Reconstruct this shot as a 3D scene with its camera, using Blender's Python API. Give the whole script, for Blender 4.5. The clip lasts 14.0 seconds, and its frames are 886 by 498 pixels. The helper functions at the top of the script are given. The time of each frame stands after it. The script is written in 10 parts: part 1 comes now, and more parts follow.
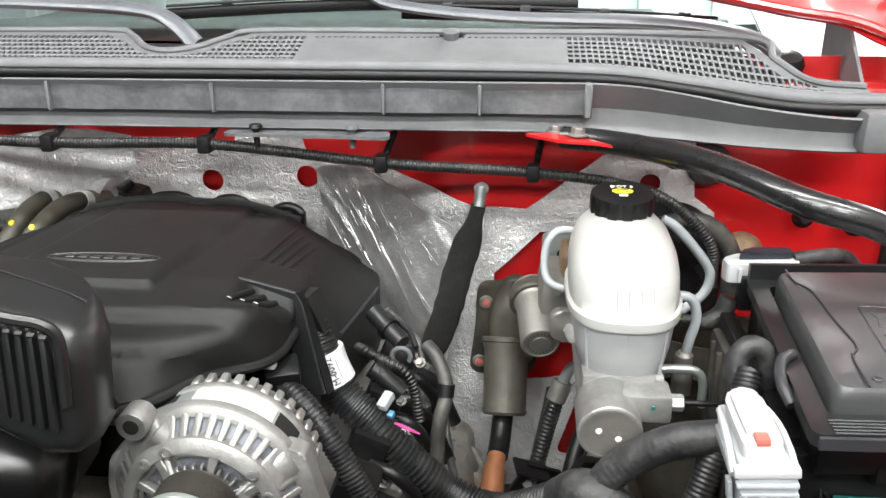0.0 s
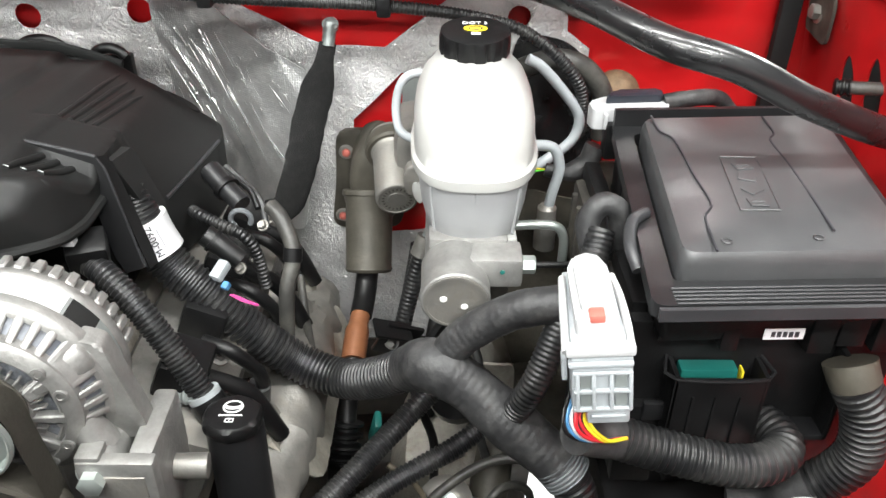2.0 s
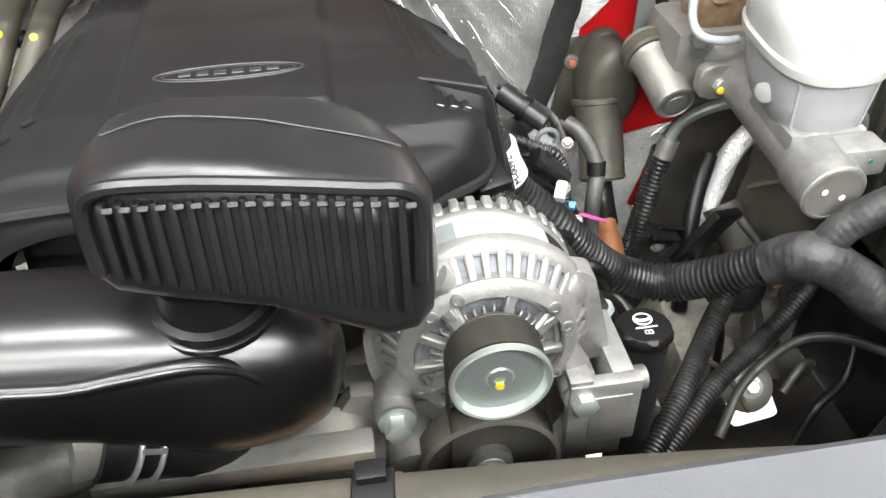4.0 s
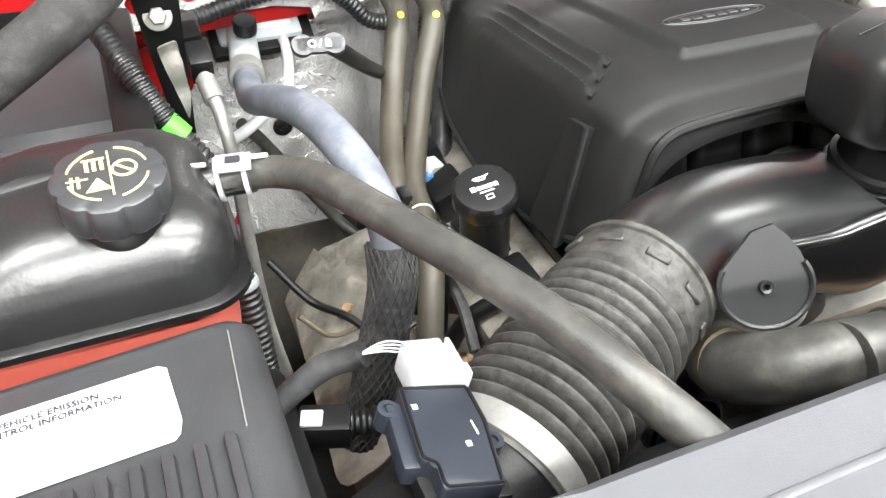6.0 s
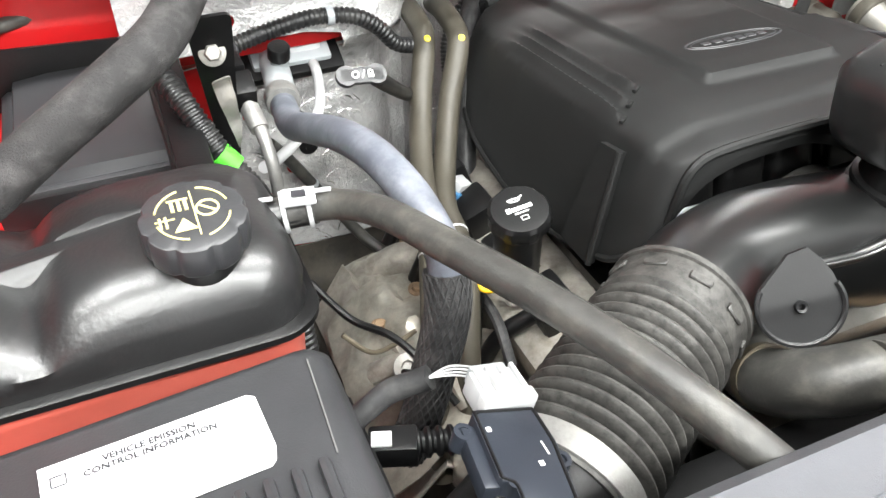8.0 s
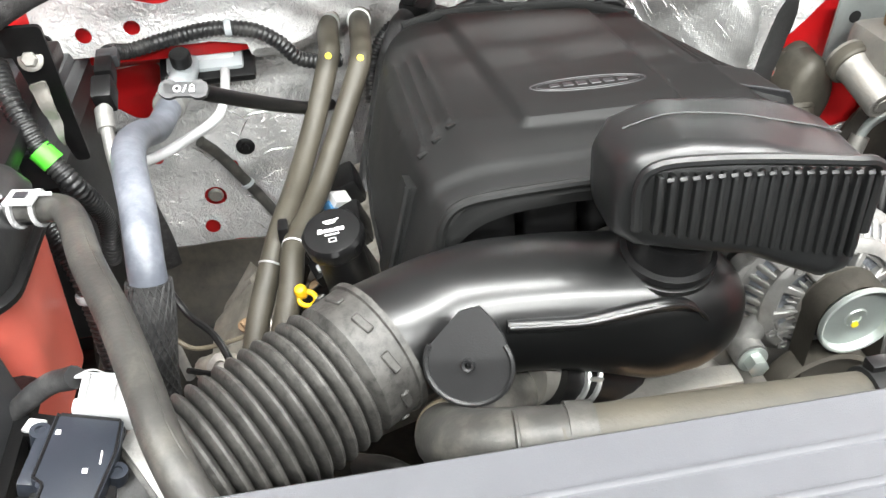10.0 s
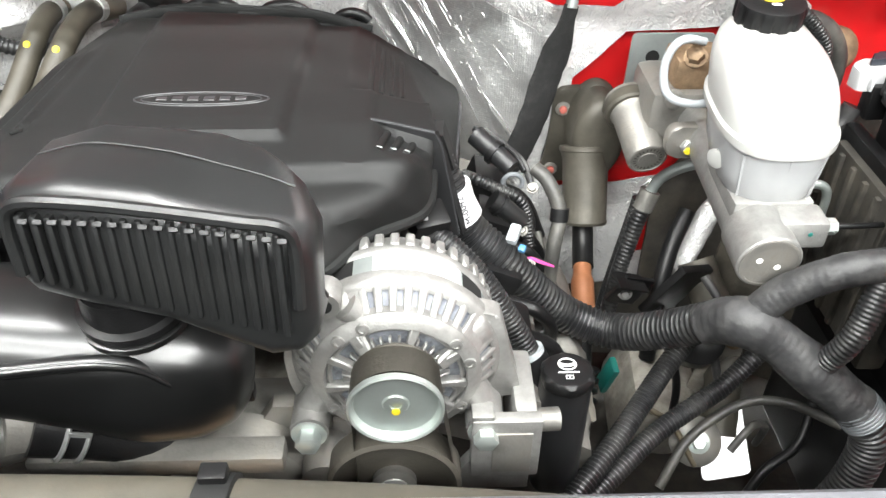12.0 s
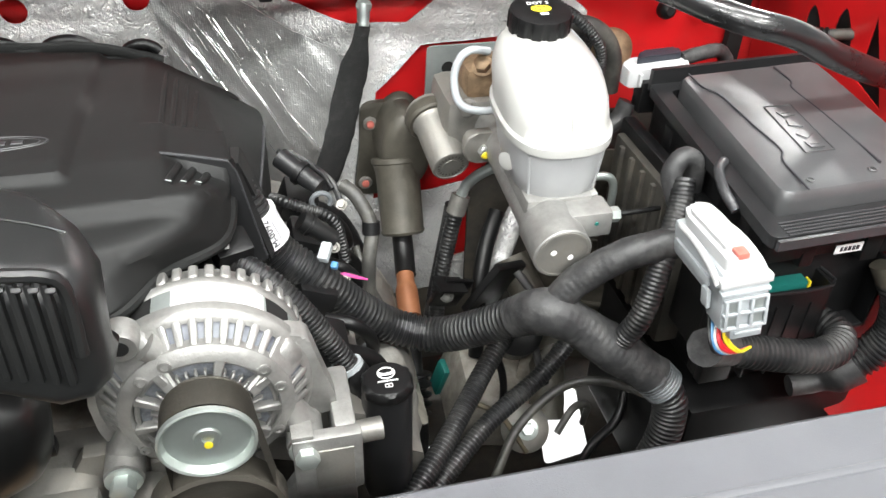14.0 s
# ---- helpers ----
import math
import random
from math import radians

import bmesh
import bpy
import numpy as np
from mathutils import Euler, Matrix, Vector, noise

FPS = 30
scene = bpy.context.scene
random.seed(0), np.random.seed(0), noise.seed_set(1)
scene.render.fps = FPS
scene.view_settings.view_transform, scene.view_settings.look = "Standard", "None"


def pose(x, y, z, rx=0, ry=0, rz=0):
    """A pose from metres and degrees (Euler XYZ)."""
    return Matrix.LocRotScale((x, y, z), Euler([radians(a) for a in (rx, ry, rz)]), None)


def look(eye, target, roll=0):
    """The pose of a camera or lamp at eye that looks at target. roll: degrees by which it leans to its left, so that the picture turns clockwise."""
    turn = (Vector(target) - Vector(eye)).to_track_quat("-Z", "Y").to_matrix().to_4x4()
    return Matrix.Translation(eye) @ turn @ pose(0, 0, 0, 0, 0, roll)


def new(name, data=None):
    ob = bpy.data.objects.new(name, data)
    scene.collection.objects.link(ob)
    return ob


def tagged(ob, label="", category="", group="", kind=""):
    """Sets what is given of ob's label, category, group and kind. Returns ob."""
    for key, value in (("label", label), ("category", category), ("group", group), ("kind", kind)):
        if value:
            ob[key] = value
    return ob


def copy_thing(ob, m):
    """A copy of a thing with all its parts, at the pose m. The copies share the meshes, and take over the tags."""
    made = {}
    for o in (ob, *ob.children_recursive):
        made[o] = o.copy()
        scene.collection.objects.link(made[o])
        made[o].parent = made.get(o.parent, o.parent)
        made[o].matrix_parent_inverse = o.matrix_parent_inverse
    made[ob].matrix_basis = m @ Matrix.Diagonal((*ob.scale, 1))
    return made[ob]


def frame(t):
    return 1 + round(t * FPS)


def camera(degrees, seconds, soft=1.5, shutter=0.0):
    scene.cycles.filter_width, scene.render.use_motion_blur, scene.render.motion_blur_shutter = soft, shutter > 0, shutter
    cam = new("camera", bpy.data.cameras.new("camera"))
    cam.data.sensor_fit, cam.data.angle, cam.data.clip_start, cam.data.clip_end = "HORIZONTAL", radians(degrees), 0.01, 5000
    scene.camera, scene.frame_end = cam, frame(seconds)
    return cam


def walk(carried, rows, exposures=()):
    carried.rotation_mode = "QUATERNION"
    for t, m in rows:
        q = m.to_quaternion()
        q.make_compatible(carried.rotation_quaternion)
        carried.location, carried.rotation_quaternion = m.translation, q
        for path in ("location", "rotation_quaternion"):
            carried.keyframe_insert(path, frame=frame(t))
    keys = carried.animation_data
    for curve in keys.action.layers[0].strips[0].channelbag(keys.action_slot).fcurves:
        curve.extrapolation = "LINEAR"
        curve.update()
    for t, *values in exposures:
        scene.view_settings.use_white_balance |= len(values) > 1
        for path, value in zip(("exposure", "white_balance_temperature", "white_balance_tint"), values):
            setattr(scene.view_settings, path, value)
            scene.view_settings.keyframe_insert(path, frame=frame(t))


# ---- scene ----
cam = camera(57.5, 14.0)
PATH = [
    (0, (0.425, -0.009, 1.607), (0.24, 1.853, 0.9), -0.4),
    (0.3, (0.45, 0.027, 1.642), (0.267, 1.883, 0.918), -0.02),
    (0.5, (0.458, 0.033, 1.646), (0.274, 1.88, 0.901), 0.1),
    (0.8, (0.48, 0.039, 1.629), (0.293, 1.866, 0.838), -0.05),
    (1, (0.484, 0.044, 1.623), (0.314, 1.855, 0.791), 0.2),
    (1.3, (0.486, 0.055, 1.602), (0.374, 1.828, 0.683), 0.71),
    (1.5, (0.494, 0.062, 1.594), (0.425, 1.799, 0.604), 1.0),
    (1.8, (0.499, 0.078, 1.594), (0.49, 1.777, 0.539), 1.43),
    (2, (0.498, 0.086, 1.592), (0.521, 1.771, 0.514), 0.9),
    (2.2, (0.485, 0.093, 1.586), (0.537, 1.764, 0.489), 0.5),
    (4.3, (-0.029, 0.116, 1.609), (0.253, 1.632, 0.336), -1.2),
    (4.5, (-0.1, 0.115, 1.609), (0.234, 1.626, 0.342), -1.0),
    (5, (-0.329, 0.116, 1.636), (0.126, 1.612, 0.389), 1.0),
    (5.3, (-0.445, 0.12, 1.642), (0.053, 1.6, 0.393), 0.72),
    (5.5, (-0.498, 0.118, 1.64), (0.031, 1.588, 0.391), 0.6),
    (5.8, (-0.554, 0.121, 1.629), (0.021, 1.577, 0.384), 0.39),
    (6, (-0.578, 0.122, 1.621), (0.018, 1.574, 0.382), 0.0),
    (6.3, (-0.608, 0.121, 1.623), (0.02, 1.562, 0.387), 0.28),
    (6.5, (-0.63, 0.124, 1.625), (0.017, 1.56, 0.392), 0.4),
    (6.8, (-0.662, 0.133, 1.626), (0.001, 1.564, 0.397), 0.3),
    (7, (-0.676, 0.139, 1.629), (-0.001, 1.565, 0.399), 0.5),
    (7.2, (-0.685, 0.143, 1.635), (-0.011, 1.566, 0.403), 0.5),
    (9.3, (-0.408, 0.067, 1.669), (-0.03, 1.587, 0.425), -1.8),
    (9.5, (-0.376, 0.057, 1.669), (-0.044, 1.589, 0.427), -1.9),
    (9.8, (-0.326, 0.042, 1.68), (-0.052, 1.588, 0.441), -2.1),
    (10, (-0.287, 0.028, 1.682), (-0.047, 1.582, 0.445), -2.0),
    (10.3, (-0.214, 0.028, 1.679), (-0.012, 1.593, 0.451), -1.78),
    (10.5, (-0.159, 0.035, 1.679), (0.018, 1.604, 0.451), -1.7),
    (10.8, (-0.073, 0.046, 1.672), (0.062, 1.622, 0.448), -1.56),
    (11, (-0.019, 0.05, 1.664), (0.091, 1.631, 0.443), -1.5),
    (11.3, (0.06, 0.059, 1.658), (0.142, 1.638, 0.433), -1.27),
    (11.5, (0.099, 0.066, 1.656), (0.176, 1.644, 0.43), -0.1),
    (11.8, (0.146, 0.078, 1.648), (0.212, 1.653, 0.418), 0.7),
    (12, (0.184, 0.076, 1.648), (0.242, 1.651, 0.418), 0.6),
    (12.3, (0.25, 0.067, 1.651), (0.315, 1.64, 0.419), 0.8),
    (12.5, (0.292, 0.06, 1.653), (0.353, 1.631, 0.417), 0.6),
    (12.8, (0.343, 0.055, 1.652), (0.402, 1.627, 0.417), 0.27),
    (13, (0.369, 0.051, 1.653), (0.462, 1.623, 0.42), 0.6),
    (13.3, (0.383, 0.051, 1.661), (0.613, 1.605, 0.423), 1.61),
    (13.5, (0.371, 0.055, 1.663), (0.663, 1.61, 0.44), 1.9),
    (13.8, (0.307, 0.058, 1.665), (0.676, 1.61, 0.458), 2.15),
    (14, (0.231, 0.059, 1.663), (0.638, 1.605, 0.46), 2.1),
]
EXPOSURES = [(0, -0.33), (0.5, -0.44), (1, -0.56), (1.5, -0.41), (2, -0.12), (4.5, 0.28), (5, 0.50), (5.5, 0.58), (6, 0.53), (7, 0.42), (9.5, 0.3), (10, 0.4), (11, 0.48), (12, 0.44), (12.5, 0.3), (13, 0.2), (14, 0.0)]
walk(cam, [(t, look(eye, target, roll)) for t, eye, target, roll in PATH], EXPOSURES)

# ---- world and lamps ----
world = bpy.data.worlds.new("garage_air")
world.use_nodes = True
world.node_tree.nodes["Background"].inputs[0].default_value = (0.75, 0.8, 0.85, 1)
world.node_tree.nodes["Background"].inputs[1].default_value = 0.25
scene.world = world

LAMP_POWER = 76.0
# place of each strip light and its share of the power
STRIPS = [(-1.6, 0.2, 0.68), (0.0, 0.2, 0.75), (1.6, 0.2, 0.80), (-1.6, -1.5, 0.85), (0.0, -1.5, 1.05), (1.6, -1.5, 1.15), (-1.3, -3.3, 2.0), (1.3, -3.3, 2.0), (1.6, 4.2, 3.3), (4.4, 4.7, 4.0)]
CEILING = 3.7


def strip_lamp(x, y, share):
    data = bpy.data.lights.new("strip_lamp", "AREA")
    data.shape, data.size, data.size_y = "RECTANGLE", 1.25, 0.28
    data.energy, data.color = LAMP_POWER * share, (0.985, 1.0, 0.975)
    ob = new("strip_lamp", data)
    ob.location = (x, y, CEILING - 0.115)
    if y > 3:
        # the rear lights run along the truck
        ob.rotation_euler = (0, 0, math.pi / 2)
    return ob


for sx, sy, share in STRIPS:
    strip_lamp(sx, sy, share)


# ---- mesh helpers ----
V = Vector


def thing(name, label, category, loc=(0, 0, 0), group="", kind=""):
    ob = new(name)
    ob.location = loc
    ob.empty_display_size = 0.02
    return tagged(ob, label, category, group, kind)


def origin_of(ob):
    p = V((0, 0, 0))
    while ob is not None:
        p += ob.location
        ob = ob.parent
    return p


def finish(bm, material, name, smooth=True, angle=38):
    bmesh.ops.recalc_face_normals(bm, faces=bm.faces[:])
    mesh = bpy.data.meshes.new(name)
    if smooth:
        for f in bm.faces:
            f.smooth = True
        lim = radians(angle)
        for e in bm.edges:
            if len(e.link_faces) == 2 and e.calc_face_angle(0) > lim:
                e.smooth = False
    bm.to_mesh(mesh)
    bm.free()
    mesh.materials.append(material)
    return mesh


def part(name, bm, material, parent=None, label="", smooth=True, angle=38):
    """One mesh object from a bmesh in world places, under a thing or a part."""
    if parent is not None:
        bm.transform(Matrix.Translation(-origin_of(parent)))
    ob = new(name, finish(bm, material, name, smooth, angle))
    if parent is not None:
        ob.parent = parent
    return tagged(ob, label)


def single(name, bm, material, label, category, loc, group="", kind="", smooth=True, angle=38):
    """A thing that is one plain mesh."""
    bm.transform(Matrix.Translation(-V(loc)))
    ob = new(name, finish(bm, material, name, smooth, angle))
    ob.location = loc
    return tagged(ob, label, category, group, kind)


def axis(p, d, up=(0, 0, 1)):
    """A frame at p whose z axis points along d."""
    d = V(d).normalized()
    up = V(up)
    if abs(d.dot(up)) > 0.98:
        up = V((0, 1, 0))
    x = up.cross(d).normalized()
    y = d.cross(x)
    m = Matrix((x, y, d)).transposed().to_4x4()
    m.translation = V(p)
    return m


def box(size, bevel=0.002, m=None, seg=2, taper=1.0):
    bm = bmesh.new()
    bmesh.ops.create_cube(bm, size=1)
    for v in bm.verts:
        k = taper if v.co.z > 0 else 1.0
        v.co = V((v.co.x * size[0] * k, v.co.y * size[1] * k, v.co.z * size[2]))
    if bevel > 0:
        bmesh.ops.bevel(bm, geom=bm.edges[:], offset=bevel, segments=seg, profile=0.6, affect="EDGES")
    if m is not None:
        bm.transform(m)
    return bm


def boxat(x0, x1, y0, y1, z0, z1, bevel=0.002, seg=2, taper=1.0):
    return box((x1 - x0, y1 - y0, z1 - z0), bevel, pose((x0 + x1) / 2, (y0 + y1) / 2, (z0 + z1) / 2), seg, taper)


def merge(*bms):
    out = bmesh.new()
    for b in bms:
        mesh = bpy.data.meshes.new("tmp")
        b.to_mesh(mesh)
        b.free()
        out.from_mesh(mesh)
        bpy.data.meshes.remove(mesh)
    return out


def lathe(profile, m, seg=32, wave=None):
    """Turned shape: profile of (radius, height), axis z of m. wave(angle, radius, height) may change the radius."""
    bm = bmesh.new()
    rings = []
    for r, h in profile:
        ring = []
        for i in range(seg):
            a = 2 * math.pi * i / seg
            rr = wave(a, r, h) if wave else r
            ring.append(bm.verts.new((rr * math.cos(a), rr * math.sin(a), h)))
        rings.append(ring)
    for a, b in zip(rings, rings[1:]):
        for i in range(seg):
            j = (i + 1) % seg
            bm.faces.new((a[i], a[j], b[j], b[i]))
    for ring in (rings[0], rings[-1]):
        bm.faces.new(ring)
    bm.transform(m)
    return bm


def spline(pts, step=0.006):
    """Points along a smooth curve through pts, evenly spaced."""
    pts = [V(p) for p in pts]
    ext = [pts[0] * 2 - pts[1]] + pts + [pts[-1] * 2 - pts[-2]]
    dense = []
    for i in range(1, len(ext) - 2):
        a, b, c, d = ext[i - 1:i + 3]
        for k in range(24):
            t = k / 24
            dense.append(0.5 * ((2 * b) + (c - a) * t + (2 * a - 5 * b + 4 * c - d) * t * t + (3 * b - a - 3 * c + d) * t ** 3))
    dense.append(pts[-1])
    run = [0.0]
    for a, b in zip(dense, dense[1:]):
        run.append(run[-1] + (b - a).length)
    n = max(2, int(run[-1] / step))
    out, j = [], 0
    for i in range(n + 1):
        s = run[-1] * i / n
        while j < len(run) - 2 and run[j + 1] < s:
            j += 1
        k = (s - run[j]) / max(1e-9, run[j + 1] - run[j])
        out.append(dense[j].lerp(dense[j + 1], min(1, max(0, k))))
    return out, run[-1]


def tube(pts, r, seg=14, step=0.006, rib=0.0, depth=0.0, profile=(1, 1, 0, 0), flat=1.0, rough=0.0, ref=None):
    """A hose through pts. r: radius, or a function of 0..1. rib: pitch of its corrugation, depth: how deep."""
    if rib:
        step = rib / len(profile)
    line, length = spline(pts, step)
    bm = bmesh.new()
    t0 = (line[1] - line[0]).normalized()
    ref = V(ref) if ref else V((0, 0, 1)) if abs(t0.z) < 0.9 else V((1, 0, 0))
    nrm = (ref - t0 * ref.dot(t0)).normalized()
    rings = []
    for i, p in enumerate(line):
        t = (line[min(i + 1, len(line) - 1)] - line[max(i - 1, 0)]).normalized()
        nrm = (nrm - t * nrm.dot(t)).normalized()
        bi = t.cross(nrm)
        u = i / (len(line) - 1)
        rad = r(u) if callable(r) else r
        if rib:
            rad -= depth * (1 - profile[i % len(profile)])
        ring = []
        for k in range(seg):
            a = 2 * math.pi * k / seg
            q = rad * (1 + rough * noise.noise(p * 60 + V((k, 0, 0))))
            ring.append(bm.verts.new(p + nrm * (q * math.sin(a) * flat) + bi * (q * math.cos(a))))
        rings.append(ring)
    for a, b in zip(rings, rings[1:]):
        for k in range(seg):
            j = (k + 1) % seg
            bm.faces.new((a[k], a[j], b[j], b[k]))
    bm.faces.new(rings[0])
    bm.faces.new(rings[-1])
    return bm


def loft(rings, cap=True):
    bm = bmesh.new()
    vs = [[bm.verts.new(p) for p in ring] for ring in rings]
    n = len(vs[0])
    for a, b in zip(vs, vs[1:]):
        for k in range(n):
            j = (k + 1) % n
            bm.faces.new((a[k], a[j], b[j], b[k]))
    if cap:
        bm.faces.new(vs[0])
        bm.faces.new(vs[-1])
    return bm


def rrect(w, h, r, n=5):
    """A rounded rectangle round the origin as 2D points."""
    out = []
    r = min(r, w / 2 - 1e-4, h / 2 - 1e-4)
    for cx, cy, a0 in ((w / 2 - r, h / 2 - r, 0), (-w / 2 + r, h / 2 - r, 90), (-w / 2 + r, -h / 2 + r, 180), (w / 2 - r, -h / 2 + r, 270)):
        for i in range(n + 1):
            a = radians(a0 + 90 * i / n)
            out.append((cx + r * math.cos(a), cy + r * math.sin(a)))
    return out


def inside(p, poly):
    x, y = p
    c = False
    for (x1, y1), (x2, y2) in zip(poly, poly[1:] + poly[:1]):
        if (y1 > y) != (y2 > y) and x < (x2 - x1) * (y - y1) / (y2 - y1) + x1:
            c = not c
    return c


def dense_loop(poly, step):
    out = []
    for a, b in zip(poly, poly[1:] + poly[:1]):
        a, b = V(a), V(b)
        n = max(1, int((b - a).length / step))
        out += [a.lerp(b, i / n) for i in range(n)]
    return [(p.x, p.y) for p in out]


def rounded(poly, r, n=4):
    """A polygon with its corners rounded."""
    out = []
    m = len(poly)
    for i in range(m):
        a, b, c = V(poly[i - 1]), V(poly[i]), V(poly[(i + 1) % m])
        u, w = (a - b), (c - b)
        d = min(r, u.length * 0.45, w.length * 0.45)
        p, q = b + u.normalized() * d, b + w.normalized() * d
        for k in range(n + 1):
            t = k / n
            s = p * (1 - t) ** 2 + b * 2 * t * (1 - t) + q * t * t
            out.append((s.x, s.y))
    return out


def sheet(outer, fn, step=0.02, holes=(), thick=0.0, edge=None):
    """A sheet with the outline outer, holes cut through, its points (u, v) laid into space by fn."""
    from mathutils.geometry import delaunay_2d_cdt
    e = edge or step
    loops = [dense_loop(list(outer), e)] + [dense_loop(list(h), e) for h in holes]
    pts, edges = [], []
    for lp in loops:
        s = len(pts)
        pts += [V(p) for p in lp]
        edges += [(s + i, s + (i + 1) % len(lp)) for i in range(len(lp))]
    us, vs = [p[0] for p in loops[0]], [p[1] for p in loops[0]]
    fixed = np.array([[p.x, p.y] for p in pts])
    nu, nv = int((max(us) - min(us)) / step), int((max(vs) - min(vs)) / step)
    for i in range(1, nu + 1):
        for j in range(1, nv + 1):
            p = (min(us) + (i - 0.5 + 0.25 * (j % 2)) * step, min(vs) + (j - 0.5) * step)
            if inside(p, loops[0]) and not any(inside(p, h) for h in loops[1:]):
                if np.min((fixed[:, 0] - p[0]) ** 2 + (fixed[:, 1] - p[1]) ** 2) > (0.45 * min(step, e)) ** 2:
                    pts.append(V(p))
    co, _, tris, _, _, _ = delaunay_2d_cdt(pts, edges, [], 0, 1e-6)
    bm = bmesh.new()
    verts = [bm.verts.new(fn(c.x, c.y)) for c in co]
    for t in tris:
        c = (sum(co[i].x for i in t) / len(t), sum(co[i].y for i in t) / len(t))
        if inside(c, loops[0]) and not any(inside(c, h) for h in loops[1:]):
            bm.faces.new([verts[i] for i in t])
    bmesh.ops.delete(bm, geom=[v for v in bm.verts if not v.link_faces], context="VERTS")
    if thick:
        bmesh.ops.recalc_face_normals(bm, faces=bm.faces[:])
        bmesh.ops.solidify(bm, geom=bm.faces[:], thickness=thick)
    return bm


def prism(poly, z0, z1, bevel=0.0, m=None, seg=2):
    bm = bmesh.new()
    lo = [bm.verts.new((x, y, z0)) for x, y in poly]
    hi = [bm.verts.new((x, y, z1)) for x, y in poly]
    n = len(poly)
    bm.faces.new(lo[::-1])
    top = bm.faces.new(hi)
    for i in range(n):
        j = (i + 1) % n
        bm.faces.new((lo[i], lo[j], hi[j], hi[i]))
    if bevel:
        bmesh.ops.bevel(bm, geom=list(top.edges), offset=bevel, segments=seg, profile=0.5, affect="EDGES")
    if m is not None:
        bm.transform(m)
    return bm


def smooth01(a, b, x):
    t = min(1.0, max(0.0, (x - a) / (b - a)))
    return t * t * (3 - 2 * t)


def writing(text, size, m, depth=0.0003):
    """Raised writing in the built-in font, centred on m, as a bmesh."""
    cu = bpy.data.curves.new("writing", "FONT")
    cu.body, cu.size, cu.extrude = text, size, depth
    cu.align_x, cu.align_y, cu.resolution_u = "CENTER", "CENTER", 2
    ob = bpy.data.objects.new("writing", cu)
    mesh = bpy.data.meshes.new_from_object(ob)
    bm = bmesh.new()
    bm.from_mesh(mesh)
    bm.transform(m)
    bpy.data.objects.remove(ob)
    bpy.data.meshes.remove(mesh)
    return bm


def hexbolt(p, d, r=0.007, h=0.006, washer=1.55):
    """A hex bolt head on a washer, facing along d."""
    m = axis(p, d)
    a = lathe([(r * washer, 0), (r * washer, 0.0015), (r * washer * 0.92, 0.002)], m, 20)
    b = lathe([(r, 0.002), (r, h), (r * 0.82, h + 0.0012)], m, 6)
    return merge(a, b)


